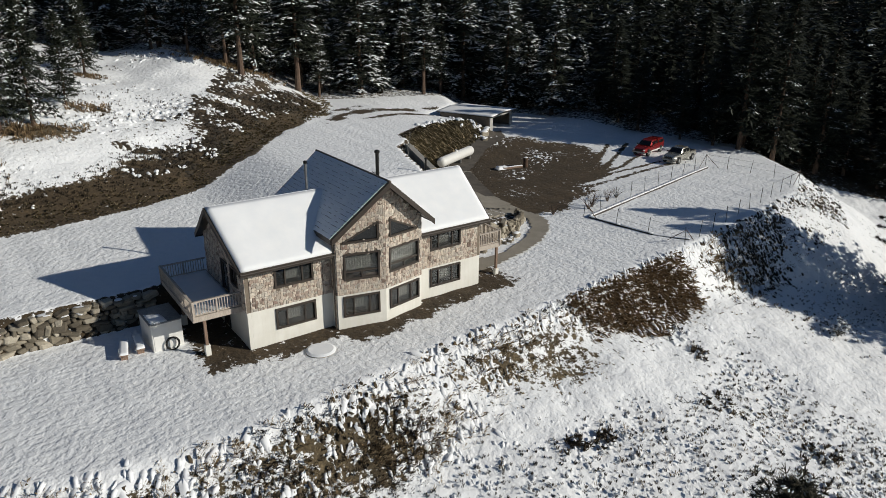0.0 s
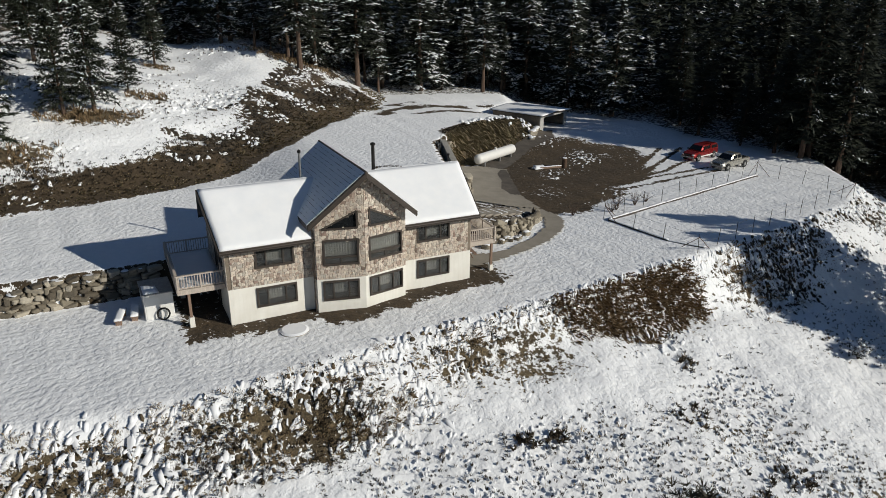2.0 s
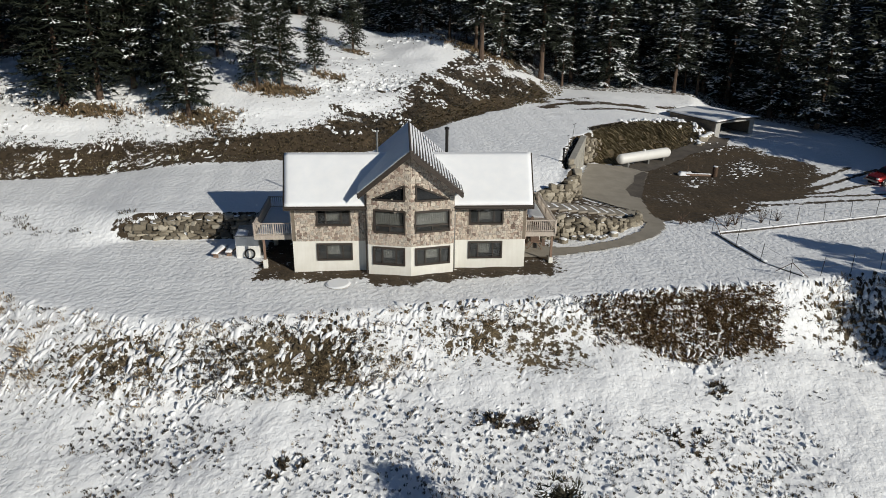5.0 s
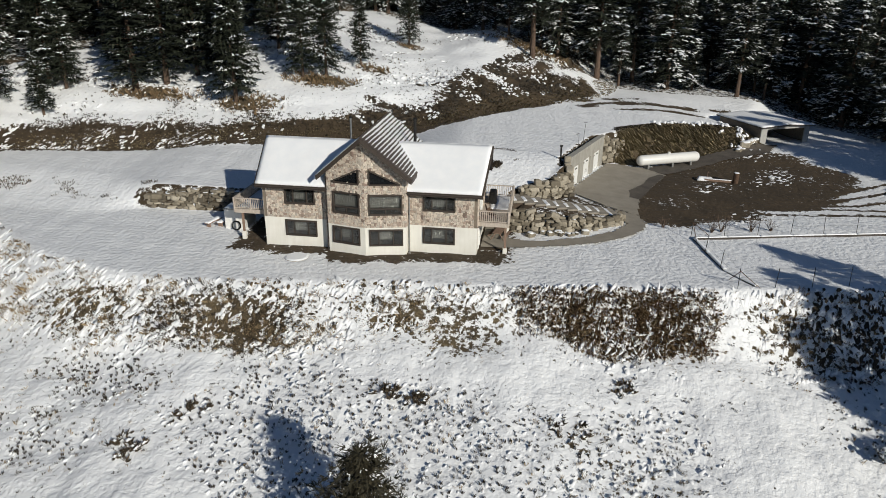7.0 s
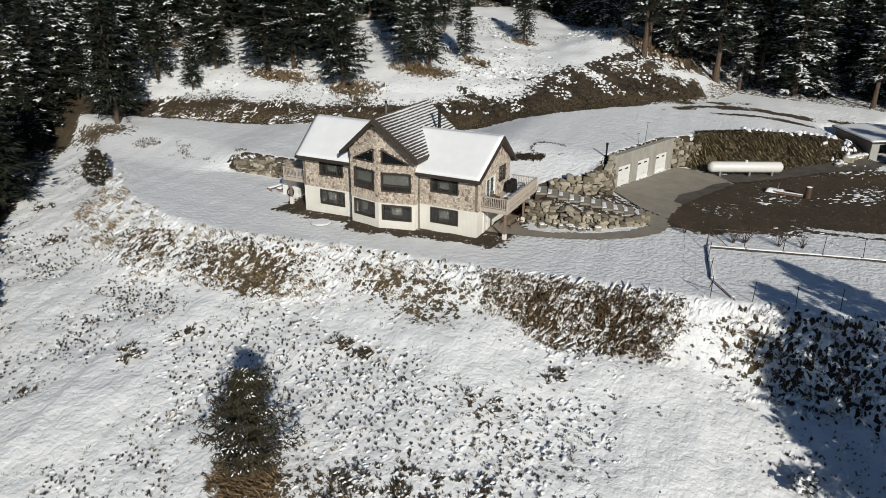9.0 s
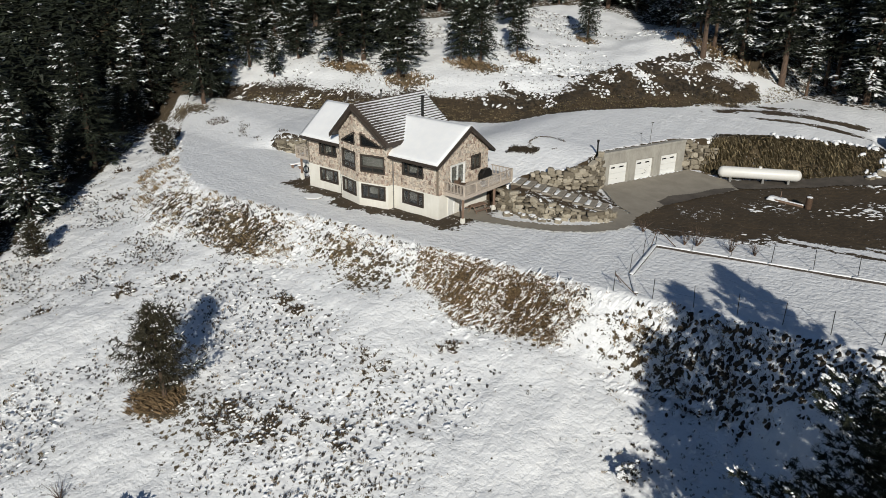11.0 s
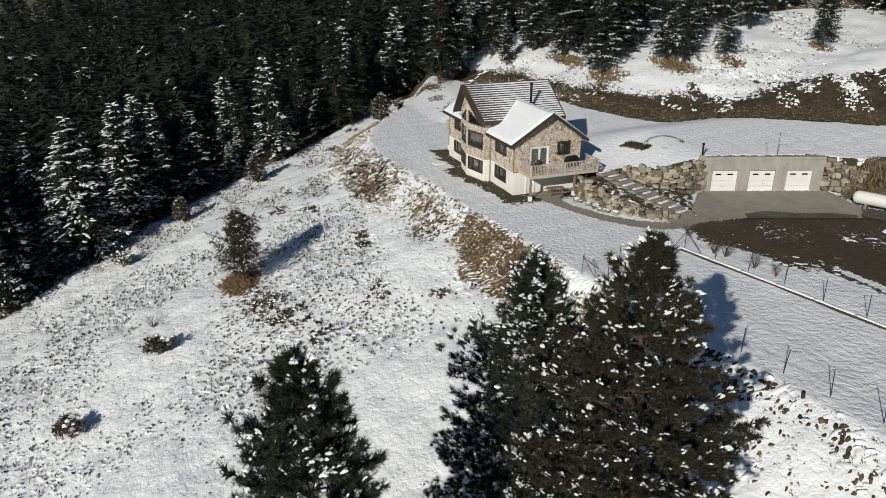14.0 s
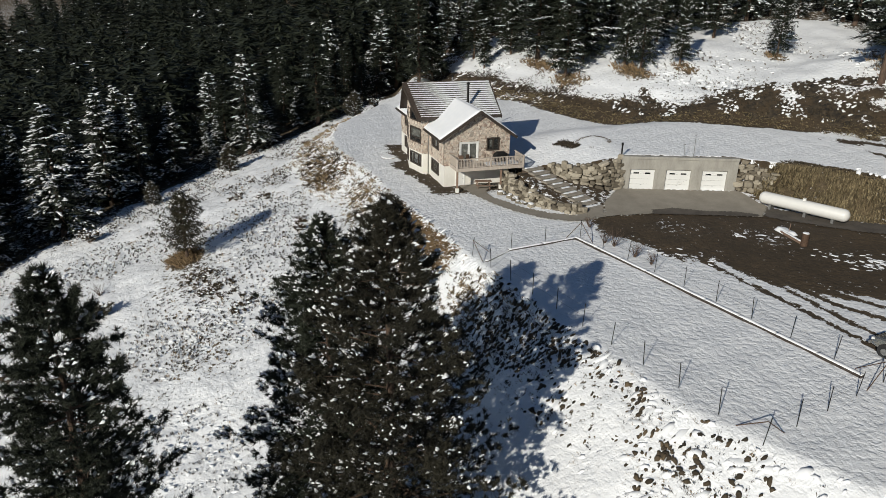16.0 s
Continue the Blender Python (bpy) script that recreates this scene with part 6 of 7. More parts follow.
LOW = []
for s in range(4):
    r2 = random.Random(300 + s)
    LOW.append(bough_crown(r2, 16.0, 2.9 + 0.2 * s, 0.10, 56, 2, 1.15, 0.5, 0.22, 0.95, 0.3, cap=0.8, slim=0.18, blades_=1)[:4])
needle_v, needle_f, load_v, load_f = [], [], [], []
for i in order[210:]:
    if dist[i] > (245 if spots[i][0] < -60 else 150):
        continue
    x, y = spots[i]
    if dist[i] > 60 and rnd.random() < 0.45:
        continue
    nv, nf, sv, sf = LOW[rnd.randrange(4)]
    if x < -30 and y < 75 and rnd.random() < 0.8 or x > 66 and y < 45 and rnd.random() < 0.8:
        sv, sf = [], []
    s = rnd.uniform(0.6, 1.35)
    a = rnd.uniform(0, 6.28)
    w = s * rnd.uniform(1.05, 1.4)
    R = np.array([[math.cos(a) * w, -math.sin(a) * w, 0], [math.sin(a) * w, math.cos(a) * w, 0], [0, 0, s]])
    o = np.array([x, y, top(x, y)])
    for src_v, src_f, dv, df in ((nv, nf, needle_v, needle_f), (sv, sf, load_v, load_f)):
        if not src_f:
            continue
        dv.append(np.array(src_v) @ R.T + o)
        df.append(src_f)


def mass(name, chunks, faces, material, label):
    fl, n = [], 0
    for c, f in zip(chunks, faces):
        fl += [tuple(n + k for k in t) for t in f]
        n += len(c)
    ob = new(name, raw_mesh(name, np.concatenate(chunks).tolist(), fl, material))
    return tagged(ob, label, "forest", kind="stuff")


mass("forest", needle_v, needle_f, NEEDLE_DARK, "dense dark conifer forest on the hills")
mass("forest_snow", load_v, load_f, SNOW, "snow lying on the distant forest's boughs")


# ---- grass, brush and lumps of snow ----
def blades(points, per, length, width, lean, spread, seed, material, name, label, rise=0.9, fan=1.0):
    """Tufts of flat blades, joined in one mesh."""
    r = np.random.RandomState(seed)
    n = len(points)
    base = np.repeat(points, per, axis=0)
    k = len(base)
    a = r.uniform(0, 2 * np.pi, k)
    size = np.repeat(r.uniform(0.6, 1.35, n), per) * r.uniform(0.7, 1.2, k)
    size = size * (1 - 0.5 * ease(base[:, 0], 42, 52))
    out = np.stack([np.cos(a), np.sin(a)], 1)
    foot = base.copy()
    foot[:, :2] += out * (spread * r.uniform(0.0, 1.0, k))[:, None]
    tip = foot.copy()
    tip[:, :2] += out * (fan * length * size * r.uniform(0.15, 0.6, k))[:, None] + np.array(lean) * (length * size)[:, None]
    tip[:, 2] += length * size * rise * r.uniform(0.5, 1.0, k)
    mid = (foot + tip) / 2
    mid[:, 2] += 0.14 * length * size
    b = r.uniform(0, 2 * np.pi, k)
    w = np.stack([np.cos(b), np.sin(b), np.zeros(k)], 1) * (width * size * 0.5)[:, None]
    foot[:, 2] -= 0.08
    verts = np.stack([foot - w * 0.5, foot + w * 0.5, mid + w, tip, mid - w], 1).reshape(-1, 3)
    q = np.arange(k) * 5
    faces = np.stack([q, q + 1, q + 2, q + 3, q + 4], 1)
    ob = new(name, raw_mesh(name, verts.tolist(), faces.tolist(), material))
    return tagged(ob, label, "grass", kind="stuff")


def lumps(points, size, seed, name, label, flat_=0.6, drawn=None, material=None, category="snow", heading=None):
    r = np.random.RandomState(seed)
    n = len(points)
    s = size * r.uniform(0.4, 1.7, n)
    ring = 6
    a = np.arange(ring) * 2 * np.pi / ring
    verts = np.zeros((n, 2 * ring + 1, 3))
    for j, (rad, h) in enumerate(((1.0, -0.25), (0.72, 0.32))):
        rr = rad * r.uniform(0.5, 1.45, (n, ring)) * s[:, None] * 0.5
        verts[:, j * ring:(j + 1) * ring, 0] = rr * np.cos(a)
        verts[:, j * ring:(j + 1) * ring, 1] = rr * np.sin(a)
        verts[:, j * ring:(j + 1) * ring, 2] = (h * flat_ * s)[:, None] * r.uniform(0.7, 1.2, (n, ring))
    verts[:, -1, 2] = 0.45 * flat_ * s
    t = r.uniform(0, 2 * np.pi, n) if drawn is None else (heading or math.pi / 2) + r.normal(0, 0.42, n)
    c, d = np.cos(t)[:, None], np.sin(t)[:, None]
    x, y = verts[:, :, 0] * (drawn or 1.3), verts[:, :, 1] * 0.8
    verts[:, :, 0], verts[:, :, 1] = x * c - y * d, x * d + y * c
    px, py = points[:, 0], points[:, 1]
    gx, gy = (height(px + 0.3, py) - height(px - 0.3, py)) / 0.6, (height(px, py + 0.3) - height(px, py - 0.3)) / 0.6
    verts[:, :, 2] += gx[:, None] * verts[:, :, 0] + gy[:, None] * verts[:, :, 1]
    verts += points[:, None, :]
    f = []
    for i in range(ring):
        j = (i + 1) % ring
        f.append((i, j, ring + j, ring + i))
    tri = [(ring + i, ring + (i + 1) % ring, 2 * ring) for i in range(ring)]
    faces = []
    for m in range(n):
        o = m * (2 * ring + 1)
        faces += [tuple(o + v for v in q) for q in f] + [tuple(o + v for v in q) for q in tri]
    ob = new(name, raw_mesh(name, verts.reshape(-1, 3).tolist(), faces, material or SNOW))
    ob.data.polygons.foreach_set("use_smooth", [True] * len(ob.data.polygons))
    return tagged(ob, label, category, kind="stuff")


def scatter(count, lo, hi, seed, keep):
    """Random points of the land in a rectangle, kept by a share between 0 and 1."""
    r = np.random.RandomState(seed)
    x, y = r.uniform(lo[0], hi[0], count), r.uniform(lo[1], hi[1], count)
    k = r.uniform(0, 1, count) < keep(x, y)
    x, y = x[k], y[k]
    return np.stack([x, y, height(x, y)], 1)


def on_bank(x, y):
    d = -side(EDGE, x, y)
    return ease(d, -0.3, 0.5) * (1 - ease(d, 4.2, 6.5)) * (1 - ease(-x, 24, 30))


def dark_spots(x, y):
    s = np.zeros(np.shape(x))
    for cx, cy, rx, ry, k in ((28, -7.0, 8.2, 2.4, 1.0), (2, -10.3, 5.8, 2.8, 0.75), (50.5, -4.4, 8, 2.6, 0.75), (61, -2.4, 11, 2.8, 0.75), (15, -8.0, 7, 2.2, 0.55), (41, -5.6, 5, 2.0, 0.45), (-10, -10.2, 6, 2.6, 0.35), (17, -7.6, 3, 1.2, 0.3)):
        s = np.maximum(s, k * spot(x, y, cx, cy, rx, ry))
    return s


DOWN = (0.0, -0.45)
RUST = lambda x, y: ease(x + 0.8 * wave(x, y, 1.0, 84), 20.8, 23) * (1 - ease(x + 0.8 * wave(x, y, 1.0, 85), 34.6, 37)) * (1 - ease(-side(EDGE, x, y) + 0.5 * wave(x, y, 1.2, 86), 3.1, 4.2))
WEEDY = lambda x, y: np.clip(1.6 * spot(x, y, 0.8, -10.8, 5.2, 2.9), 0, 1) * (wave(x, y, 0.9, 83) > -0.45)
blades(scatter(30000, (-30, -16), (68, 4), 1, lambda x, y: on_bank(x, y) * np.clip(0.8 * WEEDY(x, y) + 0.22 * RUST(x, y) + 0.5 * dark_spots(x, y) * (wave(x, y, 1.1, 33) > 0) + 0.04, 0, 1)), 9, 0.32, 0.035, DOWN, 0.22, 2, BLACKBRUSH, "bank_brush", "dark brown brush on the snowy bank", 0.7)
blades(scatter(17000, (18, -13), (40, -2), 3, lambda x, y: on_bank(x, y) * RUST(x, y)), 9, 0.55, 0.03, (0.12, -0.5), 0.25, 4, RUSTGRASS, "bank_grass", "rust-brown dead grass hanging on the bank", 0.1, 0.5)
blades(scatter(9000, (-30, -16), (68, 4), 55, lambda x, y: on_bank(x, y) * (1 - RUST(x, y)) * np.clip(0.5 * spot(x, y, 5, -9, 3, 2) + 0.3 * dark_spots(x, y) + 0.05, 0, 1)), 9, 0.45, 0.03, DOWN, 0.25, 56, RUSTGRASS, "bank_grass", "rust-brown dead grass in bank snow", 0.4)
blades(scatter(15000, (-30, -16), (68, 4), 5, lambda x, y: on_bank(x, y) * np.clip((0.12 + 0.75 * (wave(x, y, 1.0, 31) > 0.45)) * (1 - ease(x, 10, 22)) + 0.9 * spot(x, y, 14.7, -8.0, 2.6, 1.5) + 0.9 * spot(x, y, 42, -5.0, 6, 2.4) * (wave(x, y, 1.1, 88) > -0.1) + 0.08, 0, 1)), 14, 0.5, 0.024, (0.12, -0.4), 0.25, 6, DRYGRASS, "dry_grass", "blond dry grass bent by snow on the bank", 0.6)
SLANT = 1.12


def tongue_share(x, y):
    """How thick the drifts of snow lie on the bank's brush."""
    rust = RUST(x, y)
    weeds = np.clip(1.2 * spot(x, y, 1.5, -10.6, 5.5, 2.8), 0, 1)
    return on_bank(x, y) * (0.5 + 0.5 * ease(x, -7, 3)) * (1 - 0.6 * ease(x, 44, 50)) * np.clip(0.9 - 0.93 * rust - 0.40 * weeds + 0.25 * wave(x, y, 1.0, 71), 0, 1)


lumps(scatter(8000, (-30, -17), (68, 4), 7, tongue_share) + np.array((0, 0, 0.05)), 0.36, 8, "bank_snow", "long clumps of snow lying on the bank's brush", 0.27, 1.9, heading=SLANT)
lumps(scatter(9000, (-30, -17), (76, 6), 37, tongue_share) + np.array((0, 0, 0.06)), 0.2, 38, "bank_snow", "small clumps of snow on the bank's brush", 0.7, 1.9, heading=SLANT)
lumps(scatter(5000, (18, -12), (40, -2), 45, lambda x, y: on_bank(x, y) * RUST(x, y) * (0.25 + 0.6 * (wave(x, y, 1.0, 87) > 0.1))) + np.array((0, 0, 0.18)), 0.18, 46, "bank_snow", "thin streaks of snow on rust-brown brush", 0.6, 3.4, heading=SLANT)
lumps(scatter(30000, (-30, -16), (76, 8), 39, lambda x, y: on_bank(x, y) * np.clip(dark_spots(x, y) * 0.8, 0, 1) * (wave(x, y, 1.3, 63) > -0.3)) + np.array((0, 0, 0.05)), 0.19, 40, "bank_clods", "dark clumps of dead weeds and earth on the bank", 0.9, None, DARKBRUSH, "brush")

lumps(scatter(7000, (43, -10), (72, 6), 57, lambda x, y: on_bank(x, y) * np.clip(0.85 * spot(x, y, 49.5, -4.8, 6, 3.2) + 0.22 * (wave(x, y, 1.1, 89) > 0.1), 0, 1)) + np.array((0, 0, 0.05)), 0.22, 58, "bank_clods", "dark clods of earth and dead weeds on the yard bank", 0.6, None, BLACKBRUSH, "brush")
blades(scatter(5000, (43, -10), (72, 6), 59, lambda x, y: on_bank(x, y) * np.clip(0.9 * spot(x, y, 49.5, -4.8, 6, 3.2) + 0.06, 0, 1)), 9, 0.45, 0.03, DOWN, 0.25, 60, BLACKBRUSH, "bank_brush", "dark brush on the shaded yard bank", 0.7)


def meadow_share(x, y):
    d = -side(EDGE, x, y)
    s = 0.42 + 0.12 * wave(x, y, 0.22, 21) + 0.35 * spot(x, y, 22, -26, 8, 4.5) + 0.15 * spot(x, y, 26, -16.5, 9, 3.2) + 0.2 * spot(x, y, 35, -27, 7, 7) + 0.45 * spot(x, y, -7, -14.5, 13, 4)
    s = s * (1 - 0.8 * spot(x, y, 22, -12.8, 16, 1.6)) * (1 - 0.75 * spot(x, y, 42, -18, 8, 5))
    return ease(d, 5, 7.5) * np.clip(s, 0, 1) * (1 - ease(x, 55, 66))


blades(scatter(60000, (-34, -52), (66, -6), 9, lambda x, y: 0.6 * meadow_share(x, y)), 12, 0.16, 0.028, (0.08, 0.02), 0.075, 10, BLACKBRUSH, "meadow_tufts", "dark grass tufts poking through meadow snow", 0.8)
blades(scatter(14000, (-34, -52), (66, -6), 11, lambda x, y: 0.45 * meadow_share(x, y)), 8, 0.24, 0.024, (0.10, 0.02), 0.12, 12, DRYGRASS, "meadow_grass", "pale dry grass poking through meadow snow", 0.8)
lumps(scatter(20000, (-34, -52), (66, -6), 13, lambda x, y: 0.25 * ease(-side(EDGE, x, y), 4, 7) + meadow_share(x, y) * 0.4) + np.array((0, 0, -0.02)), 0.20, 14, "meadow_snow_lumps", "small humps of snow over meadow grass", 0.38, 1.4, heading=SLANT)

# the cut above the drive and the grass under the trees
CUT = lambda x, y: side(TOE, x, y)
blades(scatter(26000, (-40, 8), (30, 54), 15, lambda x, y: ease(CUT(x, y), 3.0, 4.4) * (1 - ease(CUT(x, y) + 1.3 * wave(x, y, 0.5, 6), 5.6, 7.6))), 6, 0.26, 0.06, (0.05, -0.3), 0.22, 16, BLACKBRUSH, "cut_brush", "black-brown weeds along the top of the earth cut", 0.8)
blades(scatter(34000, (-40, 8), (34, 60), 47, lambda x, y: ease(CUT(x, y), 0.2, 0.8) * (1 - ease(CUT(x, y), 3.2, 4.4)) * 0.8), 4, 0.6, 0.05, (0.25, -0.55), 0.25, 48, OLIVEGRASS, "cut_grass", "olive-brown dead grass hanging on the earth cut", 0.14, 0.35)
lumps(scatter(9000, (-42, 8), (0, 28), 49, lambda x, y: ease(CUT(x, y), 0.4, 1.2) * (1 - ease(CUT(x, y), 5, 7)) * ease(-x, 4, 20) * (wave(x, y, 1.2, 77) > 0.2) * 0.4) + np.array((0, 0, 0.05)), 0.26, 50, "cut_snow", "ragged clumps of snow on the earth cut", 0.5, 1.8, heading=1.2)
blades(scatter(14000, (-50, 22), (30, 66), 17, lambda x, y: np.clip(sum(spot(x, y, *q) for q in ((-14, 31.2, 4.0, 1.8), (-42, 12.5, 5.5, 2.0), (-6.8, 38, 4.5, 1.6), (-0.8, 43, 2.5, 1.2), (21, 60, 6, 2.4), (1.8, 56.4, 2.2, 0.9), (-55, 25.5, 6, 2.5), (-28, 32.5, 7, 1.4))), 0, 1)), 6, 0.7, 0.08, DOWN, 0.3, 18, RUSTGRASS, "rusty_grass", "rust-brown grass under the hillside pines")
blades(scatter(5000, (-34, 6), (-15, 13), 27, lambda x, y: 0.3 * np.exp(-((y - 8.8 + 0.1 * (x + 20)) / 0.9) ** 2) * (wave(x, y, 0.8, 82) > 0)), 5, 0.3, 0.05, (0, 0), 0.3, 28, DARKBRUSH, "bank_grass", "dark weeds in snow beyond the rock wall")
blades(scatter(900, (12.5, -30), (17.6, -25), 19, lambda x, y: spot(x, y, 15.0, -27.6, 1.9, 1.5)), 8, 0.7, 0.07, DOWN, 0.25, 20, RUSTGRASS, "rusty_grass", "rust-brown grass round the lone conifer")
def hill_patch(x, y):
    d = np.where(inside(SLOPE, x, y), 1, -1) * np.abs(side(SLOPE + SLOPE[:1], x, y))
    earth = np.clip(1.6 * spot(x, y, 26, 56, 6, 7), 0, 1)
    return (1 - earth) * np.maximum(ease(d + 1.4 * wave(x, y, 0.6, 61), -0.5, 1.5), 0.75 * (spot(x, y, 8, 36, 10, 6, 0.6) > 0.35) * (wave(x, y, 0.9, 78) > -0.1) * (CUT(x, y) > 3))


lumps(scatter(15000, (-2, 28), (34, 62), 23, lambda x, y: hill_patch(x, y) * (CUT(x, y) > 2.5) * (wave(x, y, 1.1, 79) > -0.3)), 0.5, 24, "hill_brush", "blackish low brush among hillside snow", 0.2, None, BLACKBRUSH, "brush")
blades(scatter(9000, (-2, 28), (34, 62), 61, lambda x, y: hill_patch(x, y) * (CUT(x, y) > 2.5) * (wave(x, y, 1.1, 79) > -0.3)), 6, 0.2, 0.05, (0.05, -0.3), 0.25, 62, DARKBRUSH, "hill_tufts", "low dead weeds among hillside brush", 0.6)
lumps(scatter(9000, (-2, 28), (34, 62), 51, lambda x, y: hill_patch(x, y) * (CUT(x, y) > 3) * (wave(x, y, 1.3, 80) > 0.2) * 0.6) + np.array((0, 0, 0.10)), 0.3, 52, "hill_snow_clumps", "ragged clumps of snow among black brush", 0.45)
lumps(scatter(2600, (34, 9), (60, 37), 53, lambda x, y: inside(YARD, x, y) * np.clip(wave(x, y, 0.5, 81) - 0.35, 0, 0.7) * ease(x, 36, 46)) + np.array((0, 0, 0.02)), 0.26, 54, "yard_snow", "small leftover patches of snow on the dirt yard", 0.22, 1.8, heading=0.5)
TANK_BANK = lambda x, y: ease(side(STEP, x, y), -2.8, -2.0) * (1 - ease(side(STEP, x, y), 2, 2.8)) * (x > 31.5) * (x < 50.5) * (y < 42)
blades(scatter(5000, (31, 26), (51, 43), 29, lambda x, y: (0.06 + 0.94 * ease(side(STEP, x, y), 1.0, 1.8)) * TANK_BANK(x, y)), 5, 0.45, 0.06, (0.35, -0.4), 0.25, 30, BLACKBRUSH, "bank_brush", "dark dead weeds on the earth bank", 0.2, 0.4)
blades(scatter(15000, (31, 26), (51, 43), 25, lambda x, y: TANK_BANK(x, y) * (0.35 + 0.65 * (wave(x, y, 1.2, 73) > -0.3))), 8, 0.8, 0.055, (0.50, -0.62), 0.3, 26, OLIVEGRASS, "bank_grass", "tawny dead grass on the earth bank", -0.6, 0.25)
lumps(scatter(900, (36, 32), (52, 43), 75, lambda x, y: TANK_BANK(x, y) * ease(x, 45, 49) * 0.3 + (np.abs(side(STEP, x, y) - 2.4) < 0.5) * (x < 51) * (y < 43) * 0.5) + np.array((0, 0, 0.12)), 0.42, 76, "bank_snow", "clumps of snow along the top of the earth bank", 0.6)


blades(scatter(1500, (15.4, 13.6), (19.6, 16.6), 35, lambda x, y: np.exp(-((y - 15.1 - 0.25 * (x - 17.5)) / 0.38) ** 2) * (np.abs(x - 17.5) < 1.5)), 10, 0.34, 0.04, (0, 0), 0.2, 36, BLACKBRUSH, "low_brush", "low dark brush behind the house", 0.7)
blades(scatter(3000, (16, 15), (22, 21), 63, lambda x, y: (np.abs(np.hypot(x - 18.9, y - 17.6) - 1.8) < 0.16) * (wave(x, y, 1.6, 90) > -0.2) * 0.7), 6, 0.2, 0.03, (0, 0), 0.1, 64, DARKBRUSH, "low_brush", "thin dead border plants round a snowy bed", 0.6)


HILLTOP = lambda x, y: 0.6 * ease(side(TOE, x, y), 6, 9) * np.clip(0.35 + wave(x, y, 0.35, 65), 0, 1) * inside(CLEARING, x, y)
blades(scatter(16000, (-50, 24), (34, 68), 41, HILLTOP), 4, 0.26, 0.07, DOWN, 0.15, 42, DARKBRUSH, "hill_tufts", "small dark tufts showing through hillside snow", 0.8)
lumps(scatter(16000, (-50, 24), (34, 68), 43, HILLTOP), 0.4, 44, "hill_snow_lumps", "humps of snow over hillside grass", 0.4)


# ---- single shrubs ----
def shrub(x, y, size, label, material, snow=0.3, seed=1, twiggy=False):
    rnd = random.Random(seed)
    s = thing("shrub", pose(x, y, top(x, y), 0, 0, rnd.uniform(0, 360)), label, "shrub", "shrubs")
    bm = bmesh.new()
    tips = []
    for i in range(16 if twiggy else 12):
        a = rnd.uniform(0, 6.28)
        e = rnd.uniform(0.25, 0.8)
        p = Vector((math.cos(a) * e, math.sin(a) * e, rnd.uniform(0.6, 1.2))) * size
        tube(bm, (0, 0, -0.1), p * 0.5 + Vector((0, 0, 0.08)), 0.022 * size + 0.008, 0.012, 4, False)
        for _ in range(3):
            q = p + Vector((rnd.uniform(-0.3, 0.3), rnd.uniform(-0.3, 0.3), rnd.uniform(-0.1, 0.3))) * size
            tube(bm, p * 0.5 + Vector((0, 0, 0.08)), q, 0.010, 0.005, 3, False)
            tips.append(q)
    part("branchwork", bm, BARK, s)
    if twiggy:
        return s
    nv, nf, sv, sf = [], [], [], []
    for q in tips * 3:
        c = q * rnd.uniform(0.45, 1.0)
        for _ in range(11):
            v = Vector((rnd.uniform(-1, 1), rnd.uniform(-1, 1), rnd.uniform(-0.3, 0.9))).normalized()
            w = v.cross(Vector((rnd.uniform(-1, 1), rnd.uniform(-1, 1), 0.3))).normalized() * 0.028 * size
            k = len(nv)
            L = rnd.uniform(0.18, 0.34) * size
            nv += [tuple(c), tuple(c + v * L * 0.5 + w), tuple(c + v * L), tuple(c + v * L * 0.5 - w)]
            nf.append((k, k + 1, k + 2, k + 3))
        if rnd.random() < snow:
            k = len(sv)
            cc = c + Vector((0, 0, 0.1 * size))
            r_ = 0.16 * size * rnd.uniform(0.7, 1.3)
            sv.append(tuple(cc + Vector((0, 0, r_ * 0.6))))
            sv += [tuple(cc + Vector((r_ * math.cos(j * 1.2566), r_ * math.sin(j * 1.2566), -r_ * 0.2))) for j in range(5)]
            sf += [(k, k + 1 + j, k + 1 + (j + 1) % 5) for j in range(5)]
    again("foliage", raw_mesh("foliage", nv, nf, material), s, Matrix())
    if sv:
        tagged(again("snow_load", raw_mesh("snow_load", sv, sf, SNOW), s, Matrix()), kind="stuff")
    return s


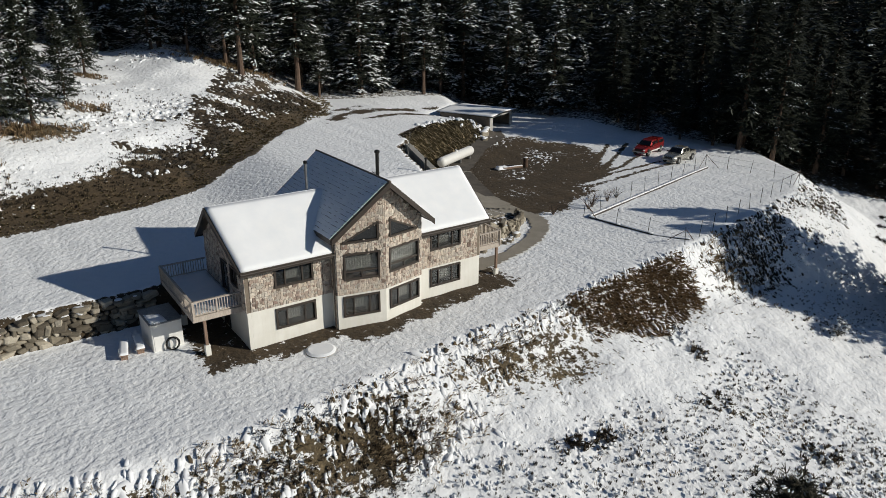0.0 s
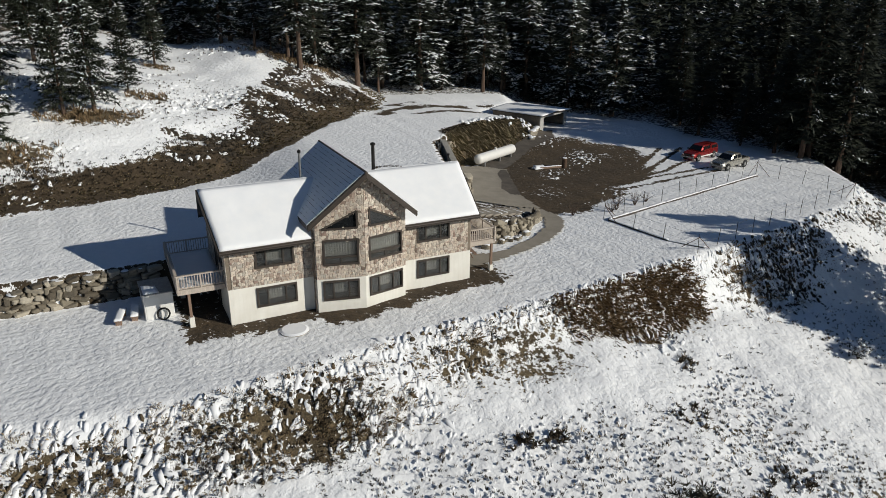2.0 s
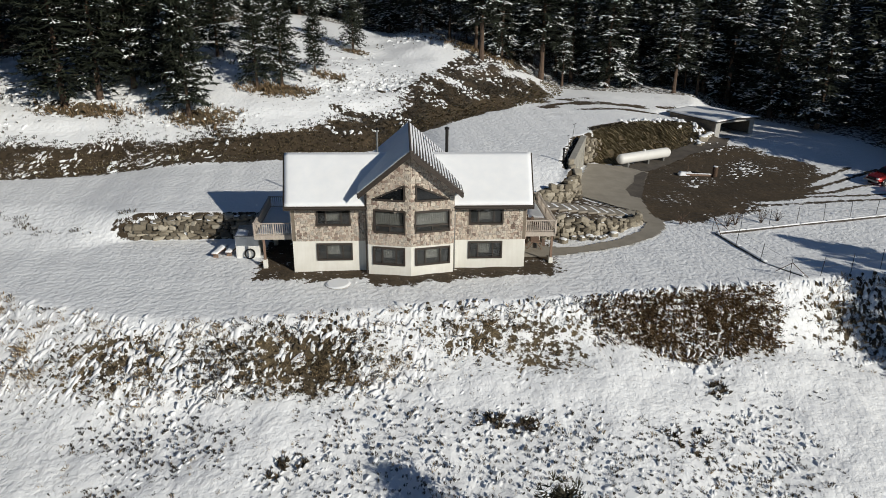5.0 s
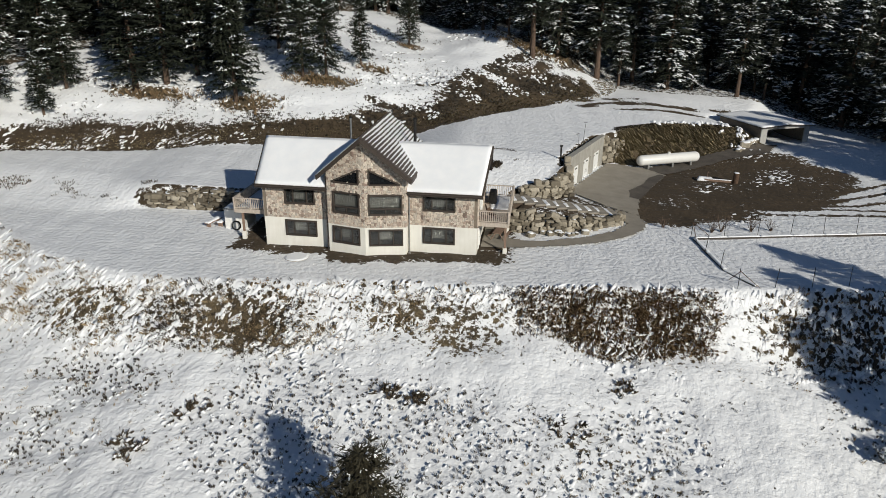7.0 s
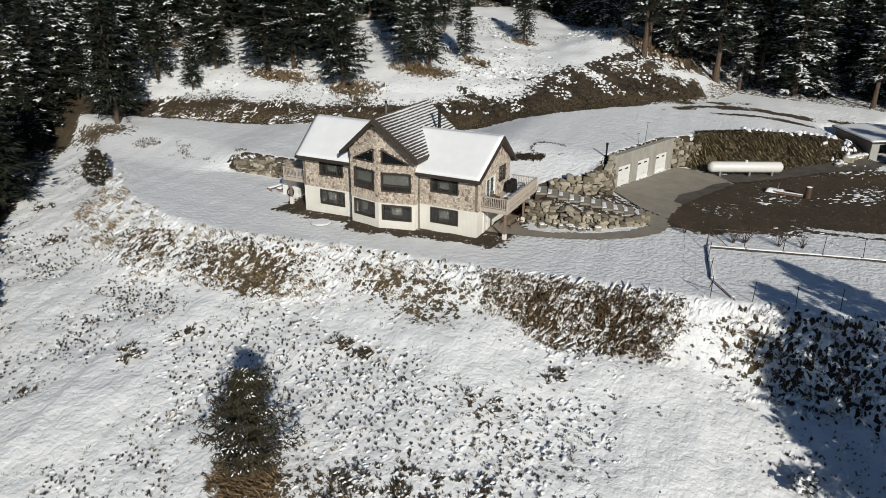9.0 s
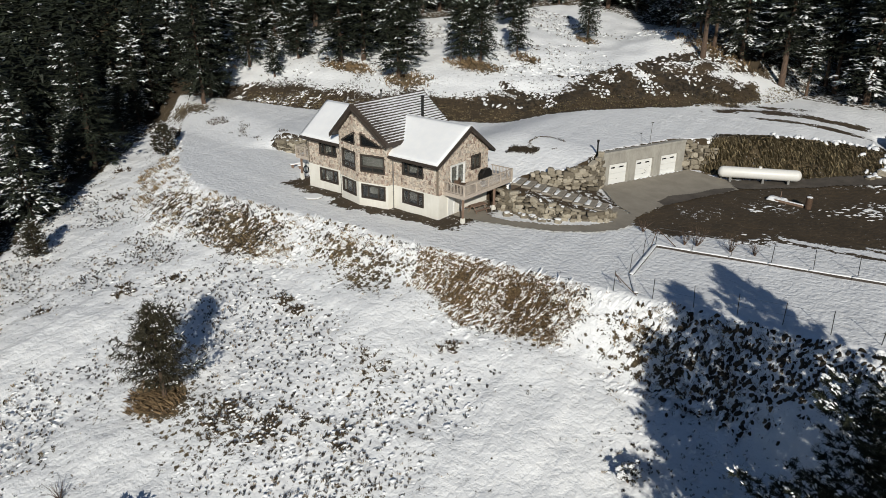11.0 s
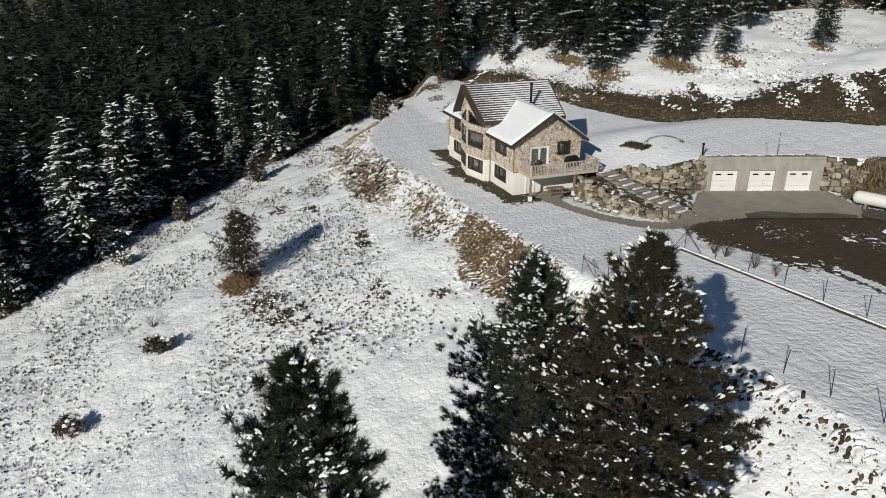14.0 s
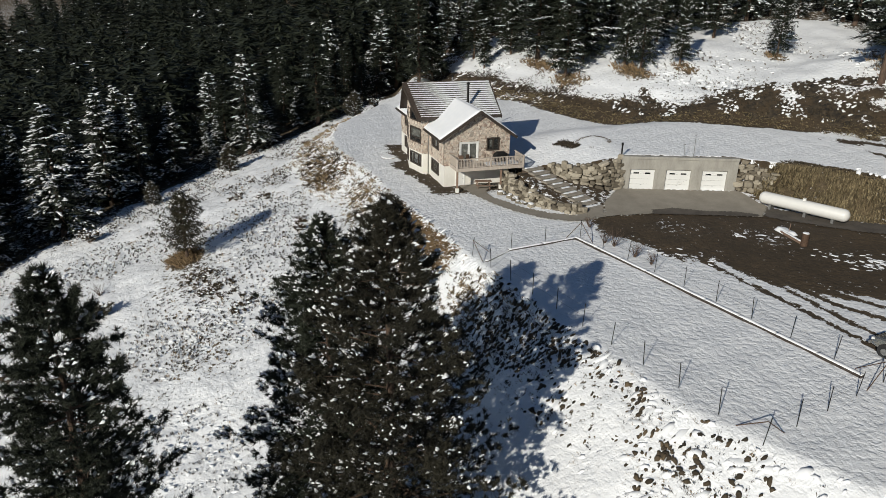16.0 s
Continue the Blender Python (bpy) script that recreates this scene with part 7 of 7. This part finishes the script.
def weeds(x, y, spread, clumps, tall, label, seed):
    """A loose patch of stiff dead weeds with snow caught between them."""
    rnd = random.Random(seed)
    g0 = top(x, y)
    w = thing("weed_clump", pose(x, y, g0), label, "weeds", "weeds in the meadow")
    nv, nf, sv, sf = [], [], [], []
    for _ in range(clumps):
        a, r_ = rnd.uniform(0, 6.2832), spread * rnd.random() ** 0.7
        ox, oy = math.cos(a) * r_ * 1.3, math.sin(a) * r_
        c = Vector((ox, oy, top(x + ox, y + oy) - g0 - 0.03))
        for _ in range(16):
            v = Vector((rnd.gauss(0.25, 0.5), rnd.gauss(0, 0.5), rnd.uniform(0.4, 1.0))).normalized()
            t = v.cross(Vector((rnd.uniform(-1, 1), rnd.uniform(-1, 1), 0.2))).normalized() * 0.045
            L = tall * rnd.uniform(0.5, 1.15)
            o = c + Vector((rnd.uniform(-0.1, 0.1), rnd.uniform(-0.1, 0.1), 0))
            q = len(nv)
            nv += [tuple(o - t * 0.6), tuple(o + t * 0.6), tuple(o + v * L * 0.6 + t), tuple(o + v * L), tuple(o + v * L * 0.6 - t)]
            nf.append((q, q + 1, q + 2, q + 3, q + 4))
        if rnd.random() < 0.6:
            dome(sv, sf, c + Vector((rnd.uniform(-0.2, 0.2), rnd.uniform(-0.2, 0.2), tall * rnd.uniform(0.2, 0.7))), Vector((0.45, 0.9, 0)), rnd.uniform(0.12, 0.28), rnd.uniform(0.08, 0.16), 0.08, rnd)
    tagged(again("growth", raw_mesh("growth", nv, nf, DARKBRUSH), w, Matrix()), kind="stuff")
    if sv:
        tagged(again("snow_load", raw_mesh("snow_load", sv, sf, SNOW), w, Matrix()), kind="stuff")


for i, (x, y, spread, clumps, tall) in enumerate(((14.0, -15.2, 0.8, 16, 0.5), (15.9, -15.6, 0.7, 12, 0.5), (-0.9, -21.6, 1.1, 20, 0.55), (1.7, -18.2, 0.9, 12, 0.4), (29.3, -12.4, 0.8, 12, 0.4), (25.6, -16.6, 1.2, 18, 0.4), (22.4, -25.4, 2.0, 46, 0.42), (20.4, -26.6, 1.6, 30, 0.42), (24.6, -24.0, 1.5, 26, 0.4), (-5.6, -27.6, 1.0, 14, 0.45), (28.4, -22.6, 1.3, 18, 0.36), (-24.5, -10.0, 1.0, 14, 0.5), (-33.6, -4.5, 1.2, 18, 0.6))):
    weeds(x, y, spread, clumps, tall, "patch of dark dead weeds standing in meadow snow", 50 + i)
dark = "low dark brown shrub half buried in snow"
for i, (x, y, size, load) in enumerate(((23.0, -35.3, 1.5, 0.1), (29.4, -42.0, 1.4, 0.1), (-0.3, -39.2, 1.4, 0.3), (45.3, -14.9, 1.1, 0.9), (-33.3, 3.7, 1.3, 0.35))):
    shrub(x, y, size, dark if load < 0.5 else "low shrub thickly caked with snow", DARKBRUSH if i % 3 else NEEDLE_BROWN, load, 70 + i)
for i, (x, y, size) in enumerate(((39.5, 8.6, 1.3), (38.6, 8.2, 1.0), (42.2, 9.0, 1.1), (34.5, 9.0, 0.9), (17.3, -36.0, 1.1), (27.4, 23.4, 1.0), (44.0, 9.4, 0.9))):
    shrub(x, y, size, "bare leafless shrub standing in snow", BARK, 0, 100 + i, True)
